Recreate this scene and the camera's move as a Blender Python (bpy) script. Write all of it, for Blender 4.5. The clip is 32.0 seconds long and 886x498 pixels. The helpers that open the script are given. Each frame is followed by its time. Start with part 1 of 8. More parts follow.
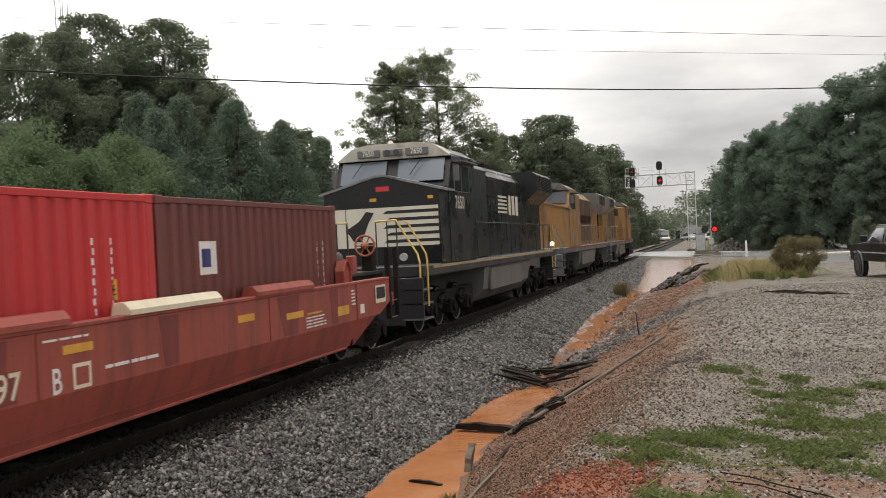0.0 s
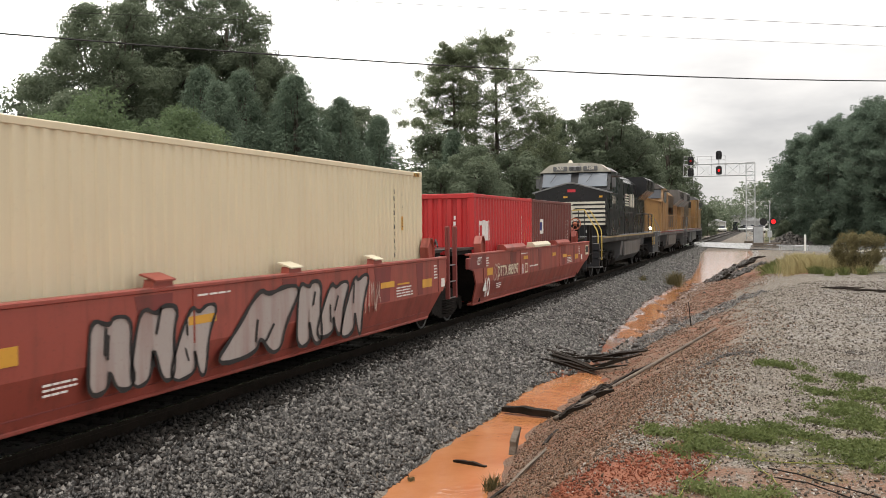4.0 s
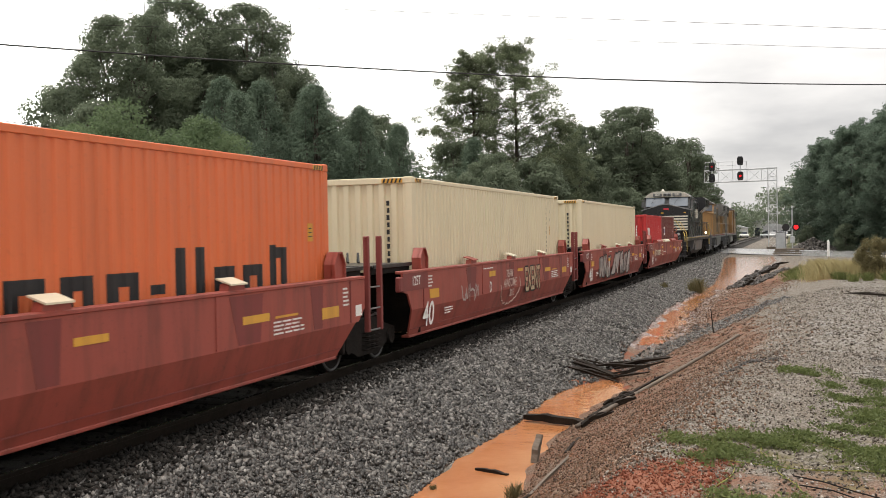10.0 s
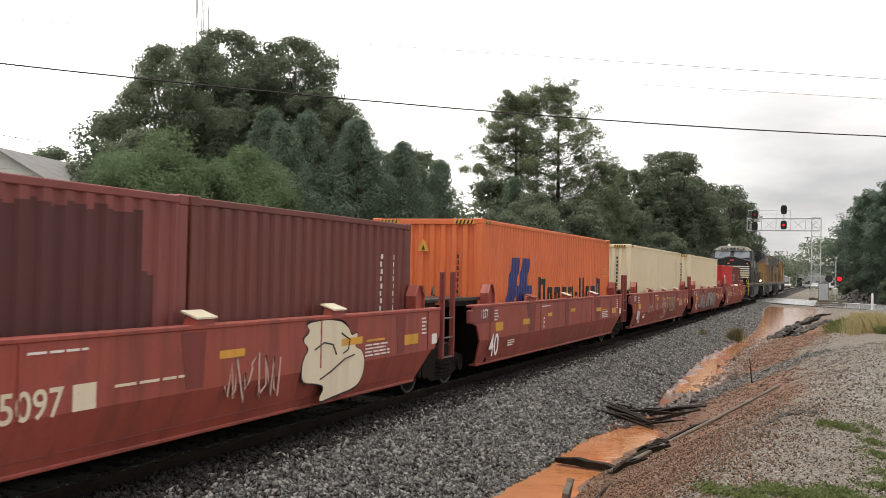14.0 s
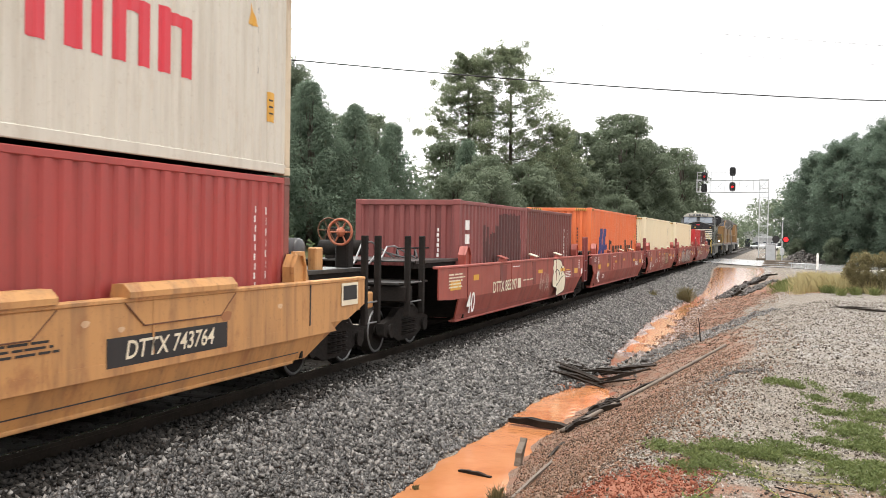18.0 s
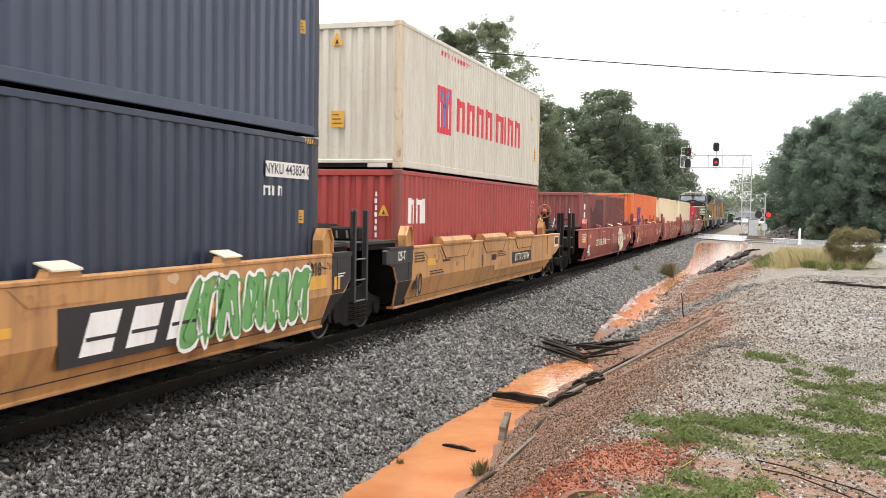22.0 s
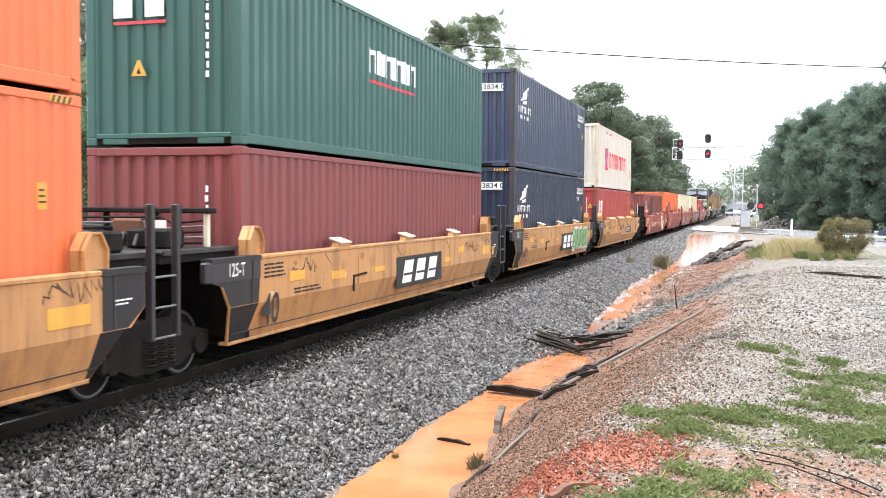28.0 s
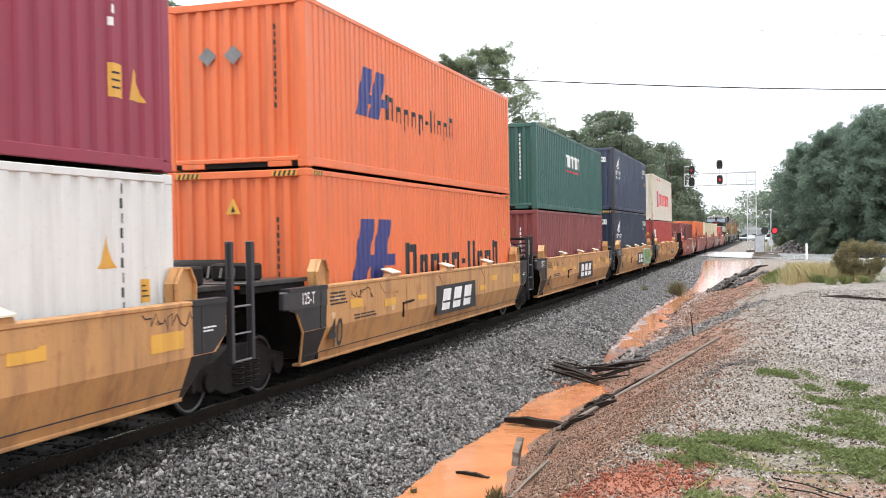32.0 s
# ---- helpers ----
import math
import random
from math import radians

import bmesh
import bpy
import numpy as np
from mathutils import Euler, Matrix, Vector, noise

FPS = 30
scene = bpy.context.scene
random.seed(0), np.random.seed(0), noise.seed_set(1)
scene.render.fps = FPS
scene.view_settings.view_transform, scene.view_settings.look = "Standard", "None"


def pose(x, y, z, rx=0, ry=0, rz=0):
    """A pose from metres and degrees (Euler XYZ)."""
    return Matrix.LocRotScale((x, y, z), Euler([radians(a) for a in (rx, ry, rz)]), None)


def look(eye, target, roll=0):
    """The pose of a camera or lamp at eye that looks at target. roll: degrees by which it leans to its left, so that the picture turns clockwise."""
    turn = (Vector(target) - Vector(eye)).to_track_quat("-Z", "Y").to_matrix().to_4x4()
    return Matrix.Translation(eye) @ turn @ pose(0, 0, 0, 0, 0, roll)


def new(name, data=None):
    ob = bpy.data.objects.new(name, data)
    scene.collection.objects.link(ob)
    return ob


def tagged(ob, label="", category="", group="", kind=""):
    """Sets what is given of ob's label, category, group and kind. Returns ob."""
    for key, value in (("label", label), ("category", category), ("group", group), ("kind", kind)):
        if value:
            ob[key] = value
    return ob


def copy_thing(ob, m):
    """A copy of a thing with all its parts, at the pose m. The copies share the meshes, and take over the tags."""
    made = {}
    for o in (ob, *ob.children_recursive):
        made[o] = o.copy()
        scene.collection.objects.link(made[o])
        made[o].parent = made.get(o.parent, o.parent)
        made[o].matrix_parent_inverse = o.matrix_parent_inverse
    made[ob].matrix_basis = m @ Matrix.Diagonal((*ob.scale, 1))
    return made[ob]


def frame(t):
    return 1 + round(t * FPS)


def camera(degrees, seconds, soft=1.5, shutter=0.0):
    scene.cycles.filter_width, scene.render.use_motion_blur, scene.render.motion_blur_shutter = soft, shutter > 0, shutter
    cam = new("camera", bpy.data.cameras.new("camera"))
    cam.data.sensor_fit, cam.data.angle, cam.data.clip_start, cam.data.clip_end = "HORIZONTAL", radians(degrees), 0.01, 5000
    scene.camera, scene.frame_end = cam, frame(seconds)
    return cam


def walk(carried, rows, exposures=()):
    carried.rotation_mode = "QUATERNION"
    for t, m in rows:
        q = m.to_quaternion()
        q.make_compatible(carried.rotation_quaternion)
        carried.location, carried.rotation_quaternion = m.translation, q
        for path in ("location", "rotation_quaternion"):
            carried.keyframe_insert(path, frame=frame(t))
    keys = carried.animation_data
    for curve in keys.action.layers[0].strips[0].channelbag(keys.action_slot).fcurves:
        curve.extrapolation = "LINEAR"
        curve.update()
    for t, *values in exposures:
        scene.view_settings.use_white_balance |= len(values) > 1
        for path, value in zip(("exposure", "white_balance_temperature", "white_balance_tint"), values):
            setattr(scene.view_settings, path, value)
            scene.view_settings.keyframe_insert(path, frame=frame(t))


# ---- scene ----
EYE = Vector((7.753, 0.0, 2.183))
# seconds, turn to the left of the track, tilt up, lean to the left (degrees)
WALK = [
    (0, 15.037, -0.362, -2.811), (0.5, 15.999, 0.095, -2.817), (1, 16.767, 0.244, -3.334), (1.5, 17.064, -0.008, -2.923),
    (2, 17.409, -0.192, -2.192), (2.5, 17.665, -0.566, -1.229), (3, 17.931, -0.864, -0.373), (3.5, 18.044, -1.283, -0.433),
    (5.5, 18.360, -1.260, -1.582), (6, 18.519, -0.717, -1.571), (6.5, 18.709, -0.367, -1.494), (7, 18.519, -0.362, -1.020),
    (7.5, 18.322, -0.542, -0.597), (8, 18.242, -0.690, -0.457), (8.5, 18.449, -0.660, -0.419), (9, 18.802, -0.713, -0.413),
    (9.5, 19.029, -0.795, -0.554), (10, 19.304, -0.870, -1.039), (10.5, 19.626, -0.869, -1.198), (11, 19.873, -0.694, -0.241),
    (11.5, 20.663, -0.484, 1.401), (12, 22.310, -0.293, 0.936), (12.5, 23.304, -0.279, 0.607), (13, 23.473, 0.034, 1.916),
    (13.5, 22.431, 0.771, 1.422), (14, 21.515, 1.270, 1.231), (14.5, 20.725, 1.238, 1.869), (16.5, 19.477, -0.332, 1.084),
    (17, 19.224, -0.517, 0.952), (17.5, 18.969, -0.593, 1.038), (18, 18.763, -0.833, 0.885), (18.5, 18.376, -1.006, 0.780),
    (19, 18.152, -1.185, 0.762), (19.5, 18.263, -1.360, 0.957), (20, 18.373, -1.387, 0.791), (20.5, 18.421, -1.538, 0.631),
    (21, 18.416, -1.825, 0.758), (21.5, 18.150, -2.081, 0.937), (22, 17.828, -2.245, 0.878), (22.5, 17.630, -2.260, 1.028),
    (23, 17.348, -2.297, 1.095), (23.5, 17.304, -2.401, 1.122), (24, 17.533, -2.400, 1.032), (24.5, 17.617, -2.200, 0.776),
    (26.5, 16.694, -1.844, 0.525), (27, 16.825, -1.952, 0.409), (27.5, 17.156, -2.221, 0.274), (28, 17.423, -2.588, 0.354),
    (28.5, 17.487, -2.804, 0.485), (29, 17.442, -2.670, 0.087), (29.5, 17.478, -2.778, -0.282), (30, 17.337, -3.004, -0.292),
    (30.5, 17.343, -2.910, -0.277), (31, 17.494, -2.444, -0.447), (31.5, 17.679, -1.699, -0.620), (32, 18.201, -0.714, -0.981),
]


def aim(turn, tilt, lean):
    a, b = radians(turn), radians(tilt)
    way = Vector((-math.sin(a) * math.cos(b), math.cos(a) * math.cos(b), math.sin(b)))
    return look(EYE, EYE + way, lean)


# seconds, stops, kelvin, tint
EXPOSURES = [
    (0, 0.56, 6720, 10), (1, 0.78, 6720, 10), (3, 0.86, 6720, 10), (9, 0.84, 6720, 10), (11.5, 0.78, 6720, 10), (12, 0.82, 6720, 10), (13, 1.32, 6720, 10), (14, 0.76, 6670, 10), (16.5, 1.34, 6550, 10), (17.2, 1.58, 6550, 10), (18.2, 1.5, 6540, 10), (19.5, 1.44, 6530, 10), (21, 1.58, 6520, 10), (22, 1.6, 6430, 10), (23, 1.88, 6370, 10), (25, 2.0, 6200, 10), (27.5, 2.15, 5950, 10), (30, 1.89, 6010, 10), (32, 1.68, 6050, 10),
]
cam = camera(48.31, 32.0, 0.8, 0.25)
walk(cam, [(t, aim(*a)) for t, *a in WALK], EXPOSURES)

# ---- light: an overcast sky after rain, brighter low on the left ----
SUN = Vector((-0.04, -0.12, 0.97)).normalized()
GLOW = Vector((-0.80, 0.55, 0.25)).normalized()
world = bpy.data.worlds.new("sky")
scene.world = world
world.use_nodes = True
wn, wl = world.node_tree.nodes, world.node_tree.links
wn.clear()
w_out = wn.new("ShaderNodeOutputWorld")
w_bg = wn.new("ShaderNodeBackground")
w_sky = wn.new("ShaderNodeTexSky")
w_sky.sky_type = "NISHITA"
w_sky.sun_disc = False
w_sky.sun_elevation = math.asin(SUN.z)
w_sky.sun_rotation = math.atan2(SUN.x, SUN.y)
w_co = wn.new("ShaderNodeTexCoord")
w_dim = wn.new("ShaderNodeMix")
w_dim.data_type = "RGBA"
w_dim.blend_type = "MULTIPLY"
w_dim.inputs[0].default_value = 1.0
w_dim.inputs[7].default_value = (0.1, 0.1, 0.1, 1)
wl.new(w_sky.outputs[0], w_dim.inputs[6])
w_map = wn.new("ShaderNodeMapping")
w_map.inputs["Scale"].default_value = (1.0, 1.0, 3.2)
w_noise = wn.new("ShaderNodeTexNoise")
w_noise.inputs["Scale"].default_value = 2.3
w_noise.inputs["Detail"].default_value = 6
w_noise.inputs["Roughness"].default_value = 0.5
w_ramp = wn.new("ShaderNodeValToRGB")
w_ramp.color_ramp.elements[0].position, w_ramp.color_ramp.elements[0].color = 0.36, (0.38, 0.38, 0.395, 1)
w_ramp.color_ramp.elements[1].position, w_ramp.color_ramp.elements[1].color = 0.60, (0.93, 0.91, 0.89, 1)
wl.new(w_co.outputs["Generated"], w_map.inputs[0])
wl.new(w_map.outputs[0], w_noise.inputs["Vector"])
wl.new(w_noise.outputs[0], w_ramp.inputs[0])
w_dot = wn.new("ShaderNodeVectorMath")
w_dot.operation = "DOT_PRODUCT"
w_dot.inputs[1].default_value = GLOW
wl.new(w_co.outputs["Generated"], w_dot.inputs[0])
w_glow = wn.new("ShaderNodeMapRange")
w_glow.interpolation_type = "SMOOTHSTEP"
for slot, v in zip(range(1, 5), (0.58, 1.0, 0.0, 1.0)):
    w_glow.inputs[slot].default_value = v
wl.new(w_dot.outputs["Value"], w_glow.inputs[0])
w_cloud = wn.new("ShaderNodeMix")
w_cloud.data_type = "RGBA"
w_cloud.inputs[7].default_value = (2.2, 2.2, 2.15, 1)
wl.new(w_glow.outputs[0], w_cloud.inputs[0])
wl.new(w_ramp.outputs[0], w_cloud.inputs[6])
w_mix = wn.new("ShaderNodeMix")
w_mix.data_type = "RGBA"
w_mix.inputs[0].default_value = 0.93
wl.new(w_dim.outputs[2], w_mix.inputs[6])
wl.new(w_cloud.outputs[2], w_mix.inputs[7])
wl.new(w_mix.outputs[2], w_bg.inputs[0])
w_bg.inputs[1].default_value = 0.8
wl.new(w_bg.outputs[0], w_out.inputs[0])

sun = new("sun", bpy.data.lights.new("sun", "SUN"))
sun.data.energy, sun.data.angle, sun.data.color = 1.75, radians(50), (1.0, 0.96, 0.9)
sun.matrix_world = look(SUN * 100, (0, 0, 0))

# ---- materials ----


def node(mat, kind, **kw):
    n = mat.node_tree.nodes.new(kind)
    for k, v in kw.items():
        n.inputs[k.replace("_", " ")].default_value = v
    return n


def link(mat, a, b):
    mat.node_tree.links.new(a, b)


def base(name):
    mat = bpy.data.materials.new(name)
    mat.use_nodes = True
    bsdf = mat.node_tree.nodes["Principled BSDF"]
    return mat, bsdf


def mixed(mat, fac, a, b, blend="MIX"):
    m = mat.node_tree.nodes.new("ShaderNodeMix")
    m.data_type, m.blend_type = "RGBA", blend
    for slot, v in ((0, fac), (6, a), (7, b)):
        if isinstance(v, (int, float)):
            m.inputs[slot].default_value = v
        elif isinstance(v, tuple):
            m.inputs[slot].default_value = (*v[:3], 1)
        else:
            link(mat, v, m.inputs[slot])
    return m.outputs[2]


def ramped(mat, src, lo, hi, a=0.0, b=1.0):
    r = node(mat, "ShaderNodeMapRange")
    for slot, v in zip(range(1, 5), (lo, hi, a, b)):
        r.inputs[slot].default_value = v
    link(mat, src, r.inputs[0])
    return r.outputs[0]


def noise_of(mat, scale, detail=4, stretch=None, rough=0.55):
    co = node(mat, "ShaderNodeTexCoord")
    src = co.outputs["Object"]
    if stretch:
        mp = node(mat, "ShaderNodeMapping", Scale=stretch)
        link(mat, src, mp.inputs[0])
        src = mp.outputs[0]
    n = node(mat, "ShaderNodeTexNoise", Scale=scale, Detail=detail, Roughness=rough)
    link(mat, src, n.inputs["Vector"])
    return n.outputs[0]


def bumped(mat, bsdf, height, strength, distance=0.02):
    b = node(mat, "ShaderNodeBump", Strength=strength, Distance=distance)
    link(mat, height, b.inputs["Height"])
    link(mat, b.outputs[0], bsdf.inputs["Normal"])


def surface(name, c1, c2, rough=0.6, metal=0.0, scale=2.0, fine=30.0, bump=0.15, dist=0.01, vary=0.0):
    """A plain surface: two tones at a large scale, grain at a small one."""
    mat, bsdf = base(name)
    big, small = noise_of(mat, scale), noise_of(mat, fine, 3)
    col = mixed(mat, ramped(mat, big, 0.35, 0.65), c1, c2)
    col = mixed(mat, ramped(mat, small, 0.3, 0.7, 0.0, 0.35), col, tuple(0.55 * v for v in c1))
    if vary:
        info = node(mat, "ShaderNodeObjectInfo")
        col = mixed(mat, ramped(mat, info.outputs["Random"], 0, 1, 0, vary), col, tuple(0.4 * v for v in c2))
    link(mat, col, bsdf.inputs["Base Color"])
    link(mat, ramped(mat, small, 0.2, 0.8, rough * 0.8, min(1, rough * 1.2)), bsdf.inputs["Roughness"])
    bsdf.inputs["Metallic"].default_value = metal
    bumped(mat, bsdf, small, bump, dist)
    return mat


def paint(name, c, rough=0.45, dirt=(0.07, 0.045, 0.03), amount=0.35, fade=0.25, rust=0.0, rusty=(0.24, 0.085, 0.035)):
    """Weathered vehicle paint: faded patches, run-down streaks of grime, speckled scuffs."""
    mat, bsdf = base(name)
    big = noise_of(mat, 0.9, 4)
    streak = noise_of(mat, 1.0, 5, (3.2, 3.2, 0.35), 0.6)
    fine = noise_of(mat, 22, 4)
    light = tuple(min(0.9, v * 1.15 + 0.03 * min(1.0, 4 * max(c))) for v in c)
    col = mixed(mat, ramped(mat, big, 0.4, 0.7, 0.0, fade), c, light)
    col = mixed(mat, ramped(mat, streak, 0.48, 0.78, 0.0, amount), col, dirt)
    col = mixed(mat, ramped(mat, fine, 0.6, 0.75, 0.0, amount * 0.7), col, dirt)
    if rust:
        blotch = noise_of(mat, 2.6, 9, (1, 1, 0.7), 0.68)
        runs = noise_of(mat, 2.2, 6, (4.0, 4.0, 0.3), 0.65)
        col = mixed(mat, ramped(mat, blotch, 0.54, 0.68, 0.0, rust), col, rusty)
        col = mixed(mat, ramped(mat, runs, 0.56, 0.72, 0.0, rust * 0.7), col, tuple(0.6 * v for v in rusty))
    link(mat, col, bsdf.inputs["Base Color"])
    link(mat, ramped(mat, big, 0.3, 0.7, rough - 0.1, rough + 0.15), bsdf.inputs["Roughness"])
    bumped(mat, bsdf, fine, 0.08, 0.004)
    return mat


def glowing(name, c, strength):
    mat, bsdf = base(name)
    bsdf.inputs["Base Color"].default_value = (*c, 1)
    bsdf.inputs["Emission Color"].default_value = (*c, 1)
    bsdf.inputs["Emission Strength"].default_value = strength
    return mat


def leafy(name, dark, light, rough=0.38):
    """Leaves: each its own tone, light shining through."""
    mat, bsdf = base(name)
    geo = node(mat, "ShaderNodeNewGeometry")
    big = noise_of(mat, 0.45, 2)
    col = mixed(mat, ramped(mat, geo.outputs["Random Per Island"], 0, 1, 0.3, 0.7), dark, light)
    bsdf.inputs["Specular IOR Level"].default_value = 0.1
    col = mixed(mat, ramped(mat, big, 0.35, 0.65, 0, 0.5), col, tuple(0.75 * v for v in dark))
    link(mat, col, bsdf.inputs["Base Color"])
    bsdf.inputs["Roughness"].default_value = rough
    tr = node(mat, "ShaderNodeBsdfTranslucent")
    link(mat, col, tr.inputs[0])
    mx = node(mat, "ShaderNodeMixShader")
    mx.inputs[0].default_value = 0.45
    link(mat, bsdf.outputs[0], mx.inputs[1])
    link(mat, tr.outputs[0], mx.inputs[2])
    link(mat, mx.outputs[0], mat.node_tree.nodes["Material Output"].inputs[0])
    return mat


def stony(name, tones, rough=0.7, grain=60):
    """Broken stone: a tone for each piece, with grain."""
    mat, bsdf = base(name)
    geo = node(mat, "ShaderNodeNewGeometry")
    r = node(mat, "ShaderNodeValToRGB")
    while len(r.color_ramp.elements) < len(tones):
        r.color_ramp.elements.new(0.5)
    for i, c in enumerate(tones):
        r.color_ramp.elements[i].position = i / (len(tones) - 1)
        r.color_ramp.elements[i].color = (*c, 1)
    link(mat, geo.outputs["Random Per Island"], r.inputs[0])
    small = noise_of(mat, grain, 3)
    col = mixed(mat, ramped(mat, small, 0.35, 0.7, 0, 0.4), r.outputs[0], tuple(0.5 * v for v in tones[0]))
    link(mat, col, bsdf.inputs["Base Color"])
    bsdf.inputs["Roughness"].default_value = rough
    bsdf.inputs["Specular IOR Level"].default_value = 0.5 if rough < 0.6 else 0.2
    bumped(mat, bsdf, small, 0.3, 0.006)
    return mat


RED = paint("red_oxide_paint", (0.32, 0.068, 0.049), 0.5, (0.09, 0.035, 0.026), 0.75, 0.25, 0.4, (0.15, 0.045, 0.032))
YELLOW = paint("yellow_car_paint", (0.49, 0.253, 0.09), 0.55, (0.16, 0.085, 0.05), 0.8, 0.25, 0.6)
BLACK = paint("black_paint", (0.022, 0.022, 0.025), 0.4, (0.06, 0.05, 0.045), 0.4)
DARKRED = paint("dark_red_steel", (0.20, 0.04, 0.035), 0.55, (0.05, 0.03, 0.02), 0.5)
STEEL = surface("dark_grimy_steel", (0.012, 0.011, 0.0102), (0.026, 0.0215, 0.019), 0.75, 0.0)
STEEL.node_tree.nodes["Principled BSDF"].inputs["Specular IOR Level"].default_value = 0.12
DECK = surface("dark_worn_deck_steel", (0.03, 0.029, 0.028), (0.07, 0.067, 0.064), 0.4, 0.4, 6, 50)
GRATE = surface("worn_grey_steel", (0.16, 0.16, 0.16), (0.25, 0.25, 0.25), 0.45, 0.5)
RAILTOP = surface("polished_rail_steel", (0.45, 0.44, 0.43), (0.55, 0.54, 0.52), 0.25, 0.9)
ORANGE_RUST = paint("faded_orange_red_paint", (0.38, 0.12, 0.06), 0.6, (0.12, 0.05, 0.03), 0.5)
RUST = surface("rusty_steel", (0.12, 0.055, 0.03), (0.20, 0.09, 0.05), 0.8, 0.2)
RAILWEB = surface("greasy_dark_rail_steel", (0.024, 0.019, 0.015), (0.042, 0.032, 0.025), 0.8, 0.0)
GALV = surface("galvanised_steel", (0.42, 0.43, 0.44), (0.55, 0.56, 0.57), 0.5, 0.4)
PALEGALV = surface("pale_galvanised_steel", (0.58, 0.59, 0.60), (0.70, 0.71, 0.72), 0.55, 0.05)
WHITE = paint("white_marking", (0.78, 0.77, 0.74), 0.5, (0.3, 0.22, 0.18), 0.35)
YMARK = paint("yellow_marking", (0.66, 0.35, 0.045), 0.5, (0.25, 0.12, 0.06), 0.5)
BMARK = paint("black_marking", (0.014, 0.014, 0.015), 0.55, (0.05, 0.04, 0.034), 0.3)
CREAM = paint("cream_marking", (0.72, 0.66, 0.50), 0.5, (0.3, 0.2, 0.12), 0.3)
L_TANK_DARK = surface("worn_dark_grey_tank_paint", (0.045, 0.045, 0.047), (0.08, 0.08, 0.082), 0.35)
RUBBER = surface("black_rubber", (0.02, 0.02, 0.02), (0.035, 0.035, 0.035), 0.8)
GLASS = base("dark_window_glass")[0]
_g = GLASS.node_tree.nodes["Principled BSDF"]
_g.inputs["Base Color"].default_value = (0.03, 0.035, 0.045, 1)
_g.inputs["Roughness"].default_value = 0.06
_g.inputs["Specular IOR Level"].default_value = 0.9
REDLAMP = glowing("red_lamp", (1.0, 0.012, 0.015), 1.1)
WARMLAMP = glowing("warm_lamp", (1.0, 0.85, 0.6), 5.0)
DULLRED = glowing("dim_red_lamp", (0.5, 0.012, 0.015), 0.25)
UNLIT = surface("unlit_lens", (0.05, 0.05, 0.05), (0.07, 0.07, 0.07), 0.15)
WOOD = surface("wet_dark_timber", (0.012, 0.009, 0.007), (0.035, 0.025, 0.018), 0.7, 0, 3, 40, 0.5, 0.02)
WOOD.node_tree.nodes["Principled BSDF"].inputs["Specular IOR Level"].default_value = 0.12
GREYWOOD = surface("weathered_grey_timber", (0.17, 0.135, 0.105), (0.10, 0.078, 0.06), 0.7, 0, 3, 40, 0.5, 0.02)
RAILWEB.node_tree.nodes["Principled BSDF"].inputs["Specular IOR Level"].default_value = 0.1
TIE = surface("creosoted_timber", (0.016, 0.014, 0.012), (0.03, 0.026, 0.022), 0.85, 0, 2, 30, 0.4, 0.02)
TIE.node_tree.nodes["Principled BSDF"].inputs["Specular IOR Level"].default_value = 0.1
BARK = surface("bark", (0.06, 0.048, 0.038), (0.11, 0.09, 0.07), 0.9, 0, 1.5, 12, 0.8, 0.04)
STONE = stony("ballast_stone", [(0.012, 0.011, 0.010), (0.030, 0.0275, 0.025), (0.070, 0.065, 0.060), (0.124, 0.116, 0.107), (0.29, 0.275, 0.255)], 0.4)
# oily stone, its tones pushed near black to paint in the train's shadow
GRIMY_SHADED = stony("grimy_shaded_ballast_stone", [(0.008, 0.0075, 0.0065), (0.017, 0.015, 0.0135), (0.038, 0.034, 0.03)], 0.8)
PEBBLE = stony("lot_gravel", [(0.04, 0.031, 0.024), (0.13, 0.108, 0.086), (0.26, 0.228, 0.195), (0.44, 0.41, 0.375)], 0.6)
CLOD = stony("clay_clods", [(0.035, 0.022, 0.015), (0.11, 0.068, 0.045), (0.18, 0.118, 0.08), (0.23, 0.115, 0.068), (0.31, 0.24, 0.185)], 0.7)
REDCLOD = stony("red_clay_clods", [(0.12, 0.037, 0.021), (0.21, 0.064, 0.036), (0.30, 0.105, 0.062)], 0.85)
RUBBLE = stony("wet_dark_rubble", [(0.02, 0.018, 0.016), (0.045, 0.038, 0.033), (0.09, 0.075, 0.065)], 0.5)
OAK = leafy("broadleaf_leaves", (0.125, 0.155, 0.108), (0.215, 0.255, 0.17), 0.6)
KUDZU = leafy("creeper_leaves", (0.09, 0.135, 0.07), (0.19, 0.245, 0.13), 0.6)
CEDAR = leafy("cedar_sprays", (0.115, 0.165, 0.12), (0.205, 0.26, 0.185), 0.6)
PINE = leafy("pine_needles", (0.15, 0.185, 0.115), (0.26, 0.29, 0.18), 0.6)
FIR = leafy("dark_pine_needles", (0.105, 0.15, 0.112), (0.19, 0.24, 0.178), 0.6)
SHRUB = leafy("dry_shrub_leaves", (0.14, 0.125, 0.06), (0.28, 0.24, 0.13))
DRYGRASS = leafy("dry_grass_blades", (0.38, 0.32, 0.16), (0.62, 0.54, 0.30))
GRASS = leafy("green_grass_blades", (0.10, 0.13, 0.045), (0.34, 0.36, 0.15))
WEED = leafy("low_weed_leaves", (0.07, 0.10, 0.035), (0.25, 0.28, 0.11), 0.5)
